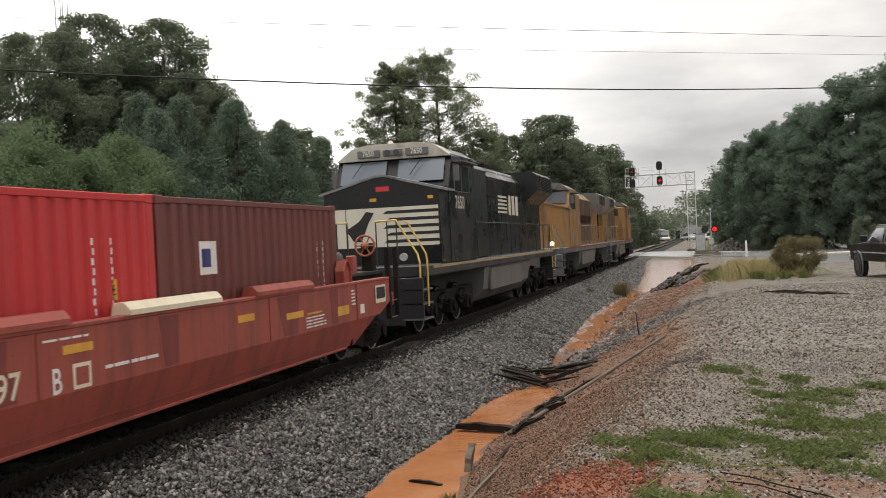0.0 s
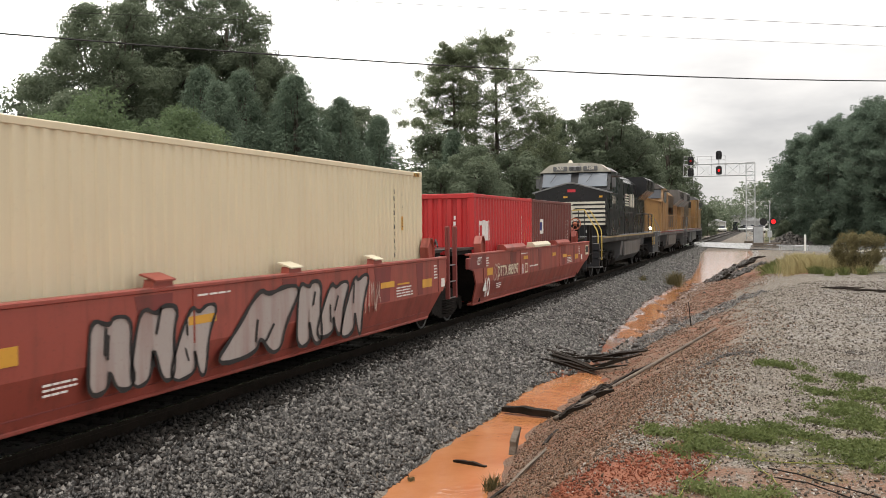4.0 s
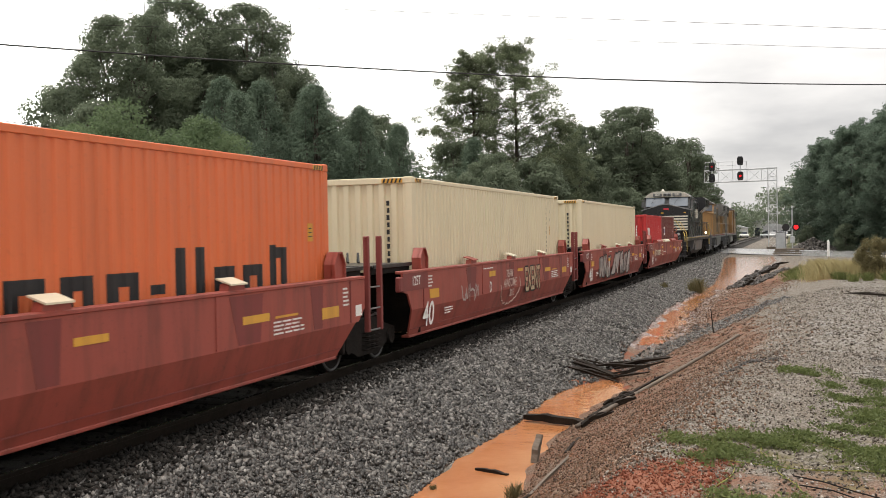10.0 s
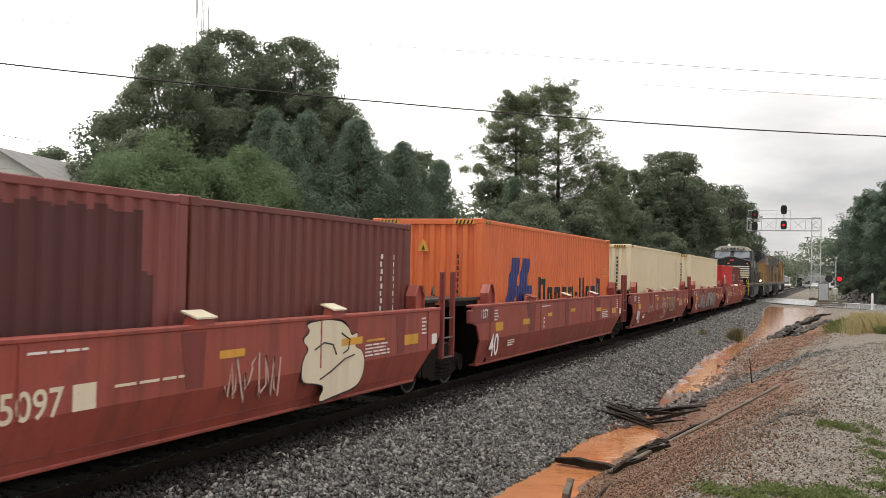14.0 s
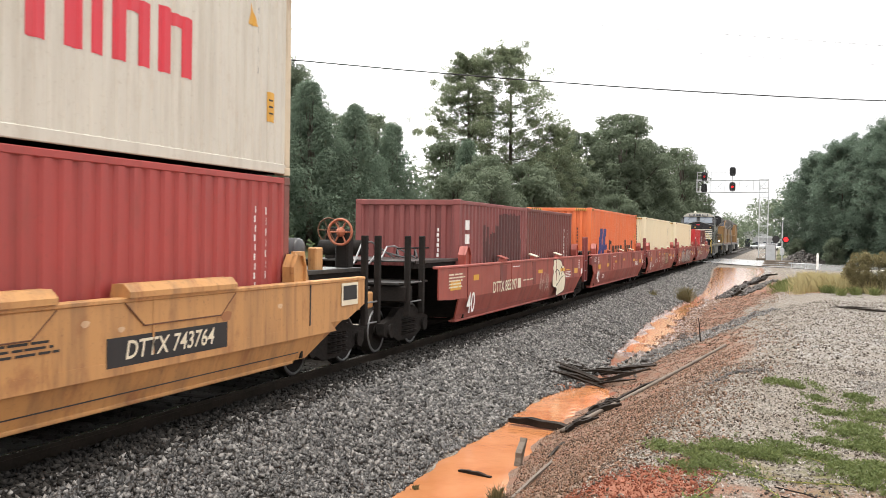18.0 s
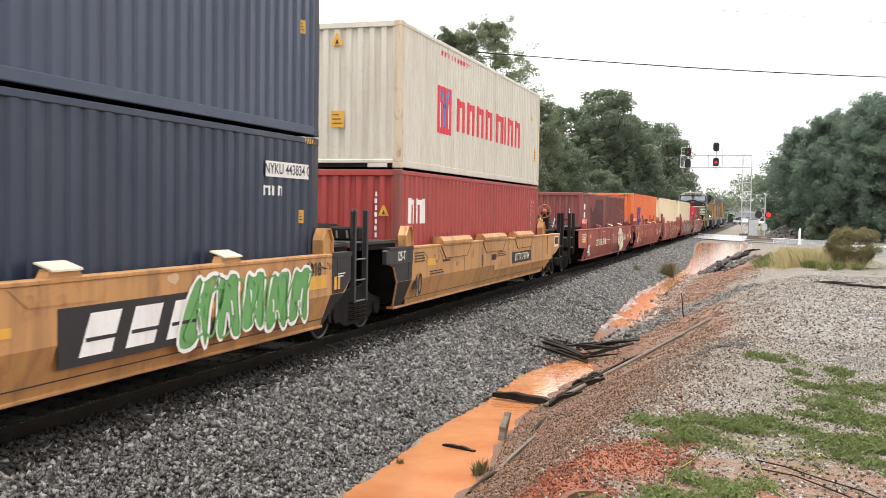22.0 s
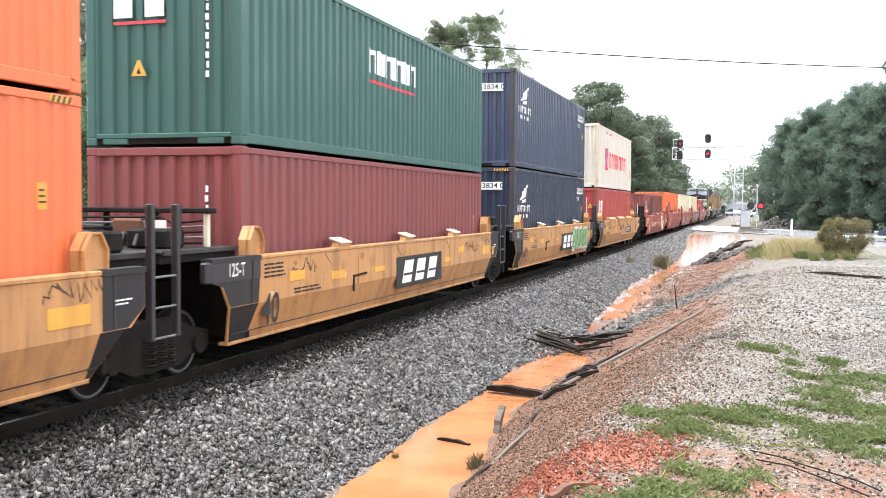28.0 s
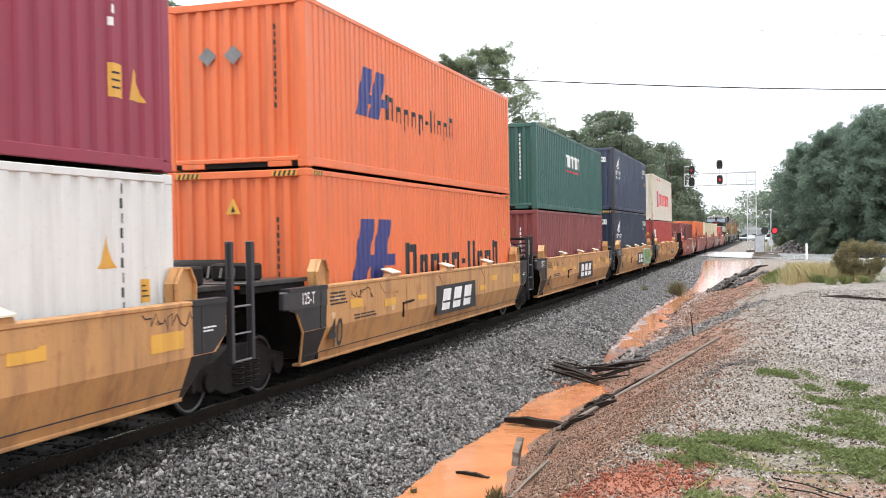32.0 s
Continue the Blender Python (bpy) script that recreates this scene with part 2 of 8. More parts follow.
RUNNER = leafy("yellow_green_runner_stems", (0.30, 0.30, 0.08), (0.46, 0.44, 0.15), 0.5)

# muddy water
MUD, _m = base("orange_muddy_water")
_n = noise_of(MUD, 1.2, 3)
link(MUD, mixed(MUD, ramped(MUD, _n, 0.35, 0.65), (0.38, 0.148, 0.058), (0.46, 0.20, 0.088)), _m.inputs["Base Color"])
_m.inputs["Roughness"].default_value = 0.05
_m.inputs["IOR"].default_value = 1.65
bumped(MUD, _m, noise_of(MUD, 9, 4), 0.12, 0.03)


# the ground: gravel, clay, leaf litter and wet patches by weight, painted shade by alpha
def ground_material():
    mat, bsdf = base("ground_gravel_and_clay")
    at = mat.node_tree.nodes.new("ShaderNodeAttribute")
    at.attribute_name = "cover"
    sep = node(mat, "ShaderNodeSeparateColor")
    link(mat, at.outputs["Color"], sep.inputs[0])
    co = node(mat, "ShaderNodeTexCoord")
    vor = node(mat, "ShaderNodeTexVoronoi", Scale=48)
    link(mat, co.outputs["Object"], vor.inputs["Vector"])
    vfine = node(mat, "ShaderNodeTexVoronoi", Scale=75)
    link(mat, co.outputs["Object"], vfine.inputs["Vector"])
    big, mid, small = noise_of(mat, 0.5, 4), noise_of(mat, 3.5, 5), noise_of(mat, 45, 4)
    vs = node(mat, "ShaderNodeSeparateColor")
    link(mat, vor.outputs["Color"], vs.inputs[0])
    grav = mixed(mat, vs.outputs[0], (0.055, 0.046, 0.037), (0.30, 0.272, 0.236))
    grav = mixed(mat, ramped(mat, mid, 0.4, 0.72, 0, 0.55), grav, (0.14, 0.104, 0.074))
    fs = node(mat, "ShaderNodeSeparateColor")
    link(mat, vfine.outputs["Color"], fs.inputs[0])
    clay = mixed(mat, fs.outputs[0], (0.085, 0.055, 0.04), (0.27, 0.20, 0.155))
    clay = mixed(mat, ramped(mat, mid, 0.35, 0.7, 0.1, 0.75), clay, (0.19, 0.085, 0.05))
    raw = mixed(mat, ramped(mat, small, 0.3, 0.72), (0.28, 0.09, 0.05), (0.15, 0.052, 0.03))
    raw = mixed(mat, ramped(mat, big, 0.4, 0.7, 0, 0.5), raw, (0.27, 0.14, 0.09))
    raw_at = mat.node_tree.nodes.new("ShaderNodeAttribute")
    raw_at.attribute_name = "raw_clay"
    lit = mixed(mat, ramped(mat, mid, 0.3, 0.7), (0.055, 0.062, 0.026), (0.15, 0.135, 0.065))
    wob = ramped(mat, mid, 0.25, 0.75, -0.35, 0.35)

    def soft(sock):
        a = node(mat, "ShaderNodeMath")
        link(mat, sock, a.inputs[0])
        link(mat, wob, a.inputs[1])
        return ramped(mat, a.outputs[0], 0.35, 0.65)
    col = mixed(mat, soft(sep.outputs[0]), grav, clay)
    col = mixed(mat, soft(raw_at.outputs["Fac"]), col, raw)
    col = mixed(mat, soft(sep.outputs[1]), col, lit)
    # low alpha goes near black: shade between and beneath the stones as colour
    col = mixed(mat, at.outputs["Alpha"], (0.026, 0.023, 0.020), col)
    wet = soft(sep.outputs[2])
    col = mixed(mat, ramped(mat, wet, 0, 1, 0, 0.45), col, (0.10, 0.095, 0.088))
    link(mat, col, bsdf.inputs["Base Color"])
    rg = node(mat, "ShaderNodeMapRange")
    link(mat, wet, rg.inputs[0])
    rg.inputs[3].default_value, rg.inputs[4].default_value = 0.75, 0.06
    link(mat, rg.outputs[0], bsdf.inputs["Roughness"])
    link(mat, ramped(mat, wet, 0, 1, 0.15, 0.5), bsdf.inputs["Specular IOR Level"])
    hgt = node(mat, "ShaderNodeMath")
    link(mat, vor.outputs["Distance"], hgt.inputs[0])
    link(mat, small, hgt.inputs[1])
    bumped(mat, bsdf, hgt.outputs[0], 0.7, 0.02)
    return mat


GROUND = ground_material()
ASPHALT = surface("wet_pale_asphalt", (0.30, 0.30, 0.30), (0.40, 0.40, 0.395), 0.2, 0, 0.4, 6, 0.2, 0.02)
SIDING = surface("white_clapboard", (0.72, 0.72, 0.70), (0.62, 0.62, 0.60), 0.6)
SHINGLE = surface("grey_shingles", (0.19, 0.182, 0.18), (0.25, 0.24, 0.235), 0.85, 0, 1, 20)

# ---- mesh building ----


class Shape:
    """Points and faces of one part."""

    def __init__(self):
        self.v, self.f = [], []

    def add(self, verts, faces):
        n = len(self.v)
        self.v += [tuple(p) for p in verts]
        self.f += [tuple(n + i for i in q) for q in faces]
        return self

    def box(self, x0, y0, z0, x1, y1, z1, b=0.0):
        if not b:
            return self.add([(x, y, z) for x in (x0, x1) for y in (y0, y1) for z in (z0, z1)],
                            [(0, 1, 3, 2), (4, 6, 7, 5), (0, 4, 5, 1), (2, 3, 7, 6), (0, 2, 6, 4), (1, 5, 7, 3)])
        b = min(b, (x1 - x0) / 2.1, (y1 - y0) / 2.1, (z1 - z0) / 2.1)
        vs, key = [], {}
        for i, (x, sx) in enumerate(((x0, 1), (x1, -1))):
            for j, (y, sy) in enumerate(((y0, 1), (y1, -1))):
                for k, (z, sz) in enumerate(((z0, 1), (z1, -1))):
                    key[i, j, k] = len(vs)
                    vs += [(x, y + sy * b, z + sz * b), (x + sx * b, y, z + sz * b), (x + sx * b, y + sy * b, z)]
        fs = []
        for a in range(3):
            o = [c for c in range(3) if c != a]
            for s in (0, 1):
                def idx(p, q):
                    t = [0, 0, 0]
                    t[a], t[o[0]], t[o[1]] = s, p, q
                    return key[tuple(t)]
                fs.append((idx(0, 0) + a, idx(1, 0) + a, idx(1, 1) + a, idx(0, 1) + a))
        for a in range(3):
            o = [c for c in range(3) if c != a]
            for p in (0, 1):
                for q in (0, 1):
                    t0, t1 = [0, 0, 0], [0, 0, 0]
                    t0[a], t1[a] = 0, 1
                    t0[o[0]] = t1[o[0]] = p
                    t0[o[1]] = t1[o[1]] = q
                    k0, k1 = key[tuple(t0)], key[tuple(t1)]
                    fs.append((k0 + o[0], k1 + o[0], k1 + o[1], k0 + o[1]))
        for k in key.values():
            fs.append((k, k + 1, k + 2))
        return self.add(vs, fs)

    def tube(self, p, q, r, n=8, r2=None, cap=True):
        p, q = Vector(p), Vector(q)
        r2 = r if r2 is None else r2
        d = (q - p).normalized()
        a = d.orthogonal().normalized()
        c = d.cross(a)
        vs = []
        for o, s in ((p, r), (q, r2)):
            vs += [o + s * (math.cos(2 * math.pi * i / n) * a + math.sin(2 * math.pi * i / n) * c) for i in range(n)]
        fs = [(i, (i + 1) % n, n + (i + 1) % n, n + i) for i in range(n)]
        if cap:
            fs += [tuple(range(n - 1, -1, -1)), tuple(range(n, 2 * n))]
        return self.add(vs, fs)

    def path(self, pts, r, n=6, r2=None):
        """One unbroken pipe through the points."""
        pts = [Vector(p) for p in pts]
        r2 = r if r2 is None else r2
        base_ = len(self.v)
        a = None
        for k, p in enumerate(pts):
            d = (pts[min(k + 1, len(pts) - 1)] - pts[max(k - 1, 0)]).normalized()
            a = d.orthogonal().normalized() if a is None else (a - d * a.dot(d)).normalized()
            c = d.cross(a)
            s = r + (r2 - r) * k / (len(pts) - 1)
            self.v += [tuple(p + s * (math.cos(2 * math.pi * i / n) * a + math.sin(2 * math.pi * i / n) * c)) for i in range(n)]
        for k in range(len(pts) - 1):
            o = base_ + k * n
            self.f += [(o + i, o + (i + 1) % n, o + n + (i + 1) % n, o + n + i) for i in range(n)]
        e = base_ + (len(pts) - 1) * n
        self.f += [tuple(range(base_ + n - 1, base_ - 1, -1)), tuple(range(e, e + n))]
        return self

    def prism(self, poly, axis, a, b):
        """A polygon of pairs, drawn out along axis 'x', 'y' or 'z' from a to b."""
        put = {"x": lambda p, c: (c, p[0], p[1]), "y": lambda p, c: (p[0], c, p[1]), "z": lambda p, c: (p[0], p[1], c)}[axis]
        n = len(poly)
        vs = [put(p, a) for p in poly] + [put(p, b) for p in poly]
        fs = [tuple(range(n)), tuple(range(2 * n - 1, n - 1, -1))]
        fs += [(i, n + i, n + (i + 1) % n, (i + 1) % n) for i in range(n)]
        return self.add(vs, fs)

    def ball(self, c, r, n=10, m=6, sx=1, sy=1, sz=1):
        vs = [(c[0], c[1], c[2] - r * sz)]
        for j in range(1, m):
            t = math.pi * j / m - math.pi / 2
            vs += [(c[0] + r * sx * math.cos(t) * math.cos(2 * math.pi * i / n), c[1] + r * sy * math.cos(t) * math.sin(2 * math.pi * i / n), c[2] + r * sz * math.sin(t)) for i in range(n)]
        vs.append((c[0], c[1], c[2] + r * sz))
        fs = [(0, 1 + (i + 1) % n, 1 + i) for i in range(n)]
        for j in range(m - 2):
            fs += [(1 + j * n + i, 1 + j * n + (i + 1) % n, 1 + (j + 1) * n + (i + 1) % n, 1 + (j + 1) * n + i) for i in range(n)]
        e = len(vs) - 1
        fs += [(e, 1 + (m - 2) * n + i, 1 + (m - 2) * n + (i + 1) % n) for i in range(n)]
        return self.add(vs, fs)

    def ring(self, c, r, tube, axis="y", n=20, k=6):
        vs, fs = [], []
        for i in range(n):
            a = 2 * math.pi * i / n
            for j in range(k):
                b = 2 * math.pi * j / k
                u, w = (r + tube * math.cos(b)), tube * math.sin(b)
                p = {"y": (u * math.cos(a), w, u * math.sin(a)), "x": (w, u * math.cos(a), u * math.sin(a)), "z": (u * math.cos(a), u * math.sin(a), w)}[axis]
                vs.append((c[0] + p[0], c[1] + p[1], c[2] + p[2]))
                fs.append((i * k + j, i * k + (j + 1) % k, (i + 1) % n * k + (j + 1) % k, (i + 1) % n * k + j))
        return self.add(vs, fs)

    def mesh(self, name, mat, smooth=False):
        me = bpy.data.meshes.new(name)
        me.from_pydata(self.v, [], self.f)
        bm = bmesh.new()
        bm.from_mesh(me)
        bmesh.ops.recalc_face_normals(bm, faces=bm.faces)
        bm.to_mesh(me)
        bm.free()
        me.materials.append(mat)
        if smooth:
            me.polygons.foreach_set("use_smooth", [True] * len(me.polygons))
        return me


def part(name, shape, mat, parent=None, label="", at=None, smooth=False):
    me = shape if isinstance(shape, bpy.types.Mesh) else shape.mesh(name, mat, smooth)
    ob = new(name, me)
    if parent:
        ob.parent = parent
    if at is not None:
        ob.matrix_basis = at
    return tagged(ob, label)


def thing(name, label, category, group="", kind="", at=None):
    ob = new(name)
    ob.empty_display_size = 0.2
    if at is not None:
        ob.matrix_basis = at
    return tagged(ob, label, category, group, kind)


def single(name, shape, mat, label, category, group="", kind="", at=None, smooth=False):
    ob = part(name, shape, mat, None, label, at, smooth)
    return tagged(ob, label, category, group, kind)


TEXT = {}


def lettering(word):
    """Flat mesh of a word in the built-in font, one unit high capitals, centred."""
    if word not in TEXT:
        cu = bpy.data.curves.new("lettering", "FONT")
        cu.body, cu.size, cu.extrude, cu.align_x, cu.align_y = word, 1.4, 0.0, "CENTER", "CENTER"
        cu.resolution_u, cu.offset = 3, 0.018
        ob = new("lettering", cu)
        me = bpy.data.meshes.new_from_object(ob.evaluated_get(bpy.context.evaluated_depsgraph_get()))
        bpy.data.objects.remove(ob)
        TEXT[word] = me
    return TEXT[word]


def write(word, parent, x, y, z, h, mat, squeeze=0.8, face="side", lean=0.0, name="lettering"):
    """A word on a near side (facing +x) or on an end (facing -y), its capitals h high."""
    src = lettering(word)
    me = src.copy()
    me.materials.clear()
    me.materials.append(mat)
    ob = new(name, me)
    ob.parent = parent
    turn = Matrix(((0, 0, 1, 0), (1, 0, 0, 0), (0, 1, 0, 0), (0, 0, 0, 1))) if face == "side" else Matrix(((1, 0, 0, 0), (0, 0, -1, 0), (0, 1, 0, 0), (0, 0, 0, 1)))
    shear = Matrix(((1, lean, 0, 0), (0, 1, 0, 0), (0, 0, 1, 0), (0, 0, 0, 1)))
    me.transform(shear @ Matrix.Diagonal((h * squeeze, h, 1, 1)))
    ob.matrix_basis = Matrix.Translation((x, y, z)) @ turn
    return ob


for _w in ("NYKU 443834 0", "DTTX 885097", "DTTX 743764", "TEAM", "AWSOME", "2013", "EXENT", "40", "125T", "125-T", "B", "E", "D", "7650", "2018"):
    lettering(_w)

# ---- the lie of the land ----
# z = 0 is the top of the rails, the track runs along y, its centre at x = 0
LEFT_Y = (-20, 9.4, 11, 12.6, 13.6, 15.2, 17.8, 19.2, 20.2, 22, 25, 30, 35, 44, 50, 63, 80, 86, 100)
LEFT_X = (3.5, 3.5, 3.52, 3.43, 3.5, 3.58, 3.5, 3.75, 4.25, 4.15, 3.9, 3.75, 3.6, 3.95, 4.2, 3.7, 2.7, 2.6, 2.6)
RIGHT_Y = (-20, 10, 11.4, 12.5, 14.3, 15.6, 17.1, 18.9, 20.2, 22, 25, 27.6, 30.6, 36.6, 42, 46.5, 54, 62, 77, 86, 100)
RIGHT_X = (4.6, 4.86, 4.8, 4.62, 4.5, 4.58, 4.58, 4.9, 4.35, 4.5, 4.6, 5.0, 4.95, 4.7, 4.9, 5.2, 5.5, 6.2, 6.85, 6.6, 6.0)


CLAY_Y = (-20, 6, 9, 12.4, 17.6, 20, 24, 30, 36, 45, 55, 65)
CLAY_X = (6.2, 6.5, 6.7, 6.75, 7.5, 7.3, 7.0, 6.7, 6.8, 7.9, 8.2, 8.2)
BANK_Y = (-20, 6, 9, 12.4, 17.6, 22, 30, 40, 48, 60, 80)
BANK_X = (6.2, 6.6, 6.8, 7.2, 7.6, 8.3, 9.3, 9.3, 8.4, 8.6, 8.6)


def water_level(y):
    return np.interp(y, (0, 12, 20, 25, 85, 120), (-0.86, -0.85, -0.84, -0.74, -0.2, -0.2))


def lot_level(y):
    return np.interp(y, (-30, 0, 40, 83, 300), (0.7, 0.55, 0.2, -0.05, -0.1))


def road_near(x):
    return np.interp(x, (-60, -5, 0, 6, 12, 14, 60), (108, 104, 98, 89, 80, 60, 58))


def road_far(x):
    return np.interp(x, (-60, 0, 12, 60), (122, 118, 108, 100))


def wob(x, y, s, k=0.0):
    """Smooth unevenness between about -1 and 1."""
    return (np.sin(x * 1.7 * s + 1.3 * np.sin(y * 1.1 * s + k)) + np.sin(y * 2.3 * s + 1.7 * np.sin(x * 0.9 * s + k + 2)) + np.sin((x + y) * 3.1 * s + k)) / 3


def level(x, y):
    """Height of the ground, for arrays."""
    x, y = np.asarray(x, float), np.asarray(y, float)
    xl = np.interp(y, LEFT_Y, LEFT_X) + 0.10 * wob(x * 0 + 1, y, 2.2)
    xr = np.interp(y, RIGHT_Y, RIGHT_X) + 0.08 * wob(x * 0 + 4, y, 2.7)
    xt = np.interp(y, BANK_Y, BANK_X)
    wl, lot = water_level(y), lot_level(y) + 0.03 * wob(x, y, 0.5) + 0.012 * wob(x, y, 2.1)
    slope = -0.06 + (wl + 0.02 + 0.06) * np.clip((x - 1.85) / (xl - 1.85), 0, 1) ** 1.1 + 0.03 * wob(x, y, 1.4) * np.clip((x - 1.6) * 2, 0, 1) * np.clip((xl - x) * 2, 0, 1)
    bar = np.where((y > 20.0) & (y < 25.2), 0.12, np.where((y > 25) & (y < 47), 0.045 + 0.075 * wob(x * 1.6, y * 0.7, 1.5) + 0.03 * wob(x, y, 4.1), 0.0))
    mid = (x - xl) / np.maximum(xr - xl, 0.1)
    bed = wl + 0.02 - 0.10 * np.clip(np.minimum(mid, 1 - mid) * 5, 0, 1) + bar
    s = np.clip((x - xr) / np.maximum(xt - xr, 0.2), 0, 1)
    bank = wl + 0.02 + (lot - wl - 0.02) * (0.65 * s + 0.35 * s * s * (3 - 2 * s)) + 0.035 * wob(x, y, 1.6) * np.sin(math.pi * s) + np.where((y > 23) & (y < 62), 0.03 * np.sin((x - xt) * 11 + 2 * wob(x, y, 0.6)) * np.sin(math.pi * s), 0)
    near = np.where(x < xl, slope, np.where(x < xr, bed, np.where(x < xt, bank, lot)))
    near = np.where(x < 1.85, -0.195 + 0.135 * np.clip((x - 0.84) / 0.3, 0, 1), near)
    # the far side of the track: ditch, then a rise to the houses
    a = -x
    rise = np.interp(y, (-40, 60, 90, 160), (3.4, 3.2, 1.4, 0.6))
    far = np.where(a < 3.8, -0.24 - 0.6 * np.clip((a - 1.8) / 2.0, 0, 1), -0.84 + (rise + 0.84) * np.clip((a - 6) / 18, 0, 1) + 0.1 * wob(x, y, 0.3))
    z = np.where(a > 1.8, far, near)
    # level at the road
    dn = np.clip((y - road_near(x) + 3) / 3, 0, 1) * np.clip((road_far(x) + 4 - y) / 4, 0, 1)
    z = z * (1 - dn) + (-0.14) * dn
    return z


def mesh_of(name, verts, quads, mat, smooth=False):
    me = bpy.data.meshes.new(name)
    verts, quads = np.asarray(verts, np.float32), np.asarray(quads, np.int32)
    k = quads.shape[1]
    me.vertices.add(len(verts))
    me.vertices.foreach_set("co", verts.ravel())
    me.loops.add(quads.size)
    me.loops.foreach_set("vertex_index", quads.ravel())
    me.polygons.add(len(quads))
    me.polygons.foreach_set("loop_start", np.arange(0, quads.size, k, dtype=np.int32))
    me.polygons.foreach_set("loop_total", np.full(len(quads), k, np.int32))
    if smooth:
        me.polygons.foreach_set("use_smooth", np.ones(len(quads), bool))
    me.materials.append(mat)
    me.update(calc_edges=True)
    me.validate()
    return me


def steps(*spans):
    out = []
    for a, b, d in spans:
        out += list(np.arange(a, b, d))
    return np.array(out + [spans[-1][1]])


def sheet(xs, ys, fn):
    gx, gy = np.meshgrid(xs, ys)
    v = np.stack([gx.ravel(), gy.ravel(), fn(gx.ravel(), gy.ravel())], 1)
    n = len(xs)
    i = (np.arange(len(ys) - 1)[:, None] * n + np.arange(n - 1)[None]).ravel()
    return v, np.stack([i, i + 1, i + n + 1, i + n], 1)


def red_patch(x, y):
    """How bare the raw clay lies at the crumbled edge of the lot."""
    main = np.exp(-((x - 6.93 - 0.16 * (y - 6.9)) / 0.46) ** 2 - ((y - 6.6) / 1.15) ** 2)
    return main * (0.8 + 0.45 * wob(x, y, 2.6)) + 0.55 * np.exp(-((x - 6.35) / 0.3) ** 2 - ((y - 6.6) / 1.0) ** 2)


def ground():
    xs = steps((-900, -100, 100), (-100, -30, 10), (-30, -6, 1.5), (-6, 0.6, 0.6), (0.6, 9, 0.085), (9, 14, 0.25), (14, 40, 2), (40, 100, 10), (100, 900, 100))
    ys = steps((-300, -20, 20), (-20, 4, 1.0), (4, 22, 0.11), (22, 50, 0.25), (50, 125, 0.7), (125, 300, 10), (300, 2500, 150))
    v, q = sheet(xs, ys, level)
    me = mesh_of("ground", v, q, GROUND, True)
    x, y = v[:, 0], v[:, 1]
    xr = np.interp(y, RIGHT_Y, RIGHT_X)
    xt = np.interp(y, BANK_Y, BANK_X)
    edge = np.interp(y, CLAY_Y, CLAY_X) + 0.18 * wob(x, y, 1.1)
    onbank = np.clip((x - xr + 0.5) / 0.2, 0, 1) * np.clip((edge + 0.4 - x) / 0.8, 0, 1)
    clay = onbank * np.interp(y, (0, 22, 50, 56, 70), (0.85, 0.85, 0.8, 0.55, 0.3))
    clay = np.maximum(clay, 0.9 * np.exp(-((x - 8.0) / 1.5) ** 2 - ((y - 6.3) / 1.3) ** 2))
    clay = np.maximum(clay, np.where((x > 3.6) & (x < xr) & (y > 19) & (y < 86), 0.9, 0))
    raw = 1.1 * red_patch(x, y)
    raw = np.maximum(raw, onbank * np.interp(y, (0, 12, 15, 19, 22, 50, 55, 62), (0.1, 0.12, 0.24, 0.3, 0.36, 0.4, 0.3, 0.0)))
    raw = np.maximum(raw, 0.42 * np.exp(-((x - 7.8) / 0.9) ** 2 - ((y - 5.9) / 0.9) ** 2))
    raw = np.maximum(raw, np.where((x > 3.6) & (x < xr) & (y > 19) & (y < 60), 0.5, 0))
    raw = np.maximum(raw, 0.6 * np.exp(-((x - 9.2) / 1.6) ** 2 - ((y - 40.5 + 0.9 * (x - 9.2)) / 1.0) ** 2))
    litter = np.where(x < -5.5, 1.0, 0.0)
    litter = np.maximum(litter, np.where((x > 8.6) & (y > 41) & (y < 58) & (x < 13), 0.75, 0))
    litter = np.maximum(litter, np.where((x > 14) & (y > 76), 0.9, 0) * np.where((y > road_near(x)) & (y < road_far(x)), 0, 1))
    litter = np.maximum(litter, np.where((x > 7.5) & (y > road_far(x) + 2), 0.9, 0))
    litter = np.maximum(litter, 0.5 * np.exp(-((x - 8.2) / 0.9) ** 2 - ((y - 7.6) / 1.0) ** 2))
    wet = 0.95 * np.exp(-((x - 8.95) / 0.55) ** 2 - ((y - 12.6) / 0.9) ** 2) + 0.7 * np.exp(-((x - 9.9) / 1.2) ** 2 - ((y - 19) / 3.0) ** 2) + 0.6 * np.exp(-((x - 11.5) / 1.6) ** 2 - ((y - 27) / 4.0) ** 2)
    wet = np.maximum(wet, np.where((x > 8) & (y > 14), 0.42, 0.0)) * (x > xt)
    wet = np.maximum(wet, np.where((x > xr - 0.1) & (x < xr + 0.5) & (y > 21), 0.5, 0.0))
    wet = np.maximum(wet, np.where((x > 3.6) & (x < xr) & (y > 24) & (y < 60), 0.62, 0.0))
    strip = np.exp(-((x - grey_line(y)) / 0.42) ** 2) * np.where((y > 21.6) & (y < 33.5), 1, 0)
    clay, raw = clay * (1 - strip), raw * (1 - strip)
    # 0 paints shade under train and ballast, partly along the grey stone strip
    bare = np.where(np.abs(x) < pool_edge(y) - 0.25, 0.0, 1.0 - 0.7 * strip)
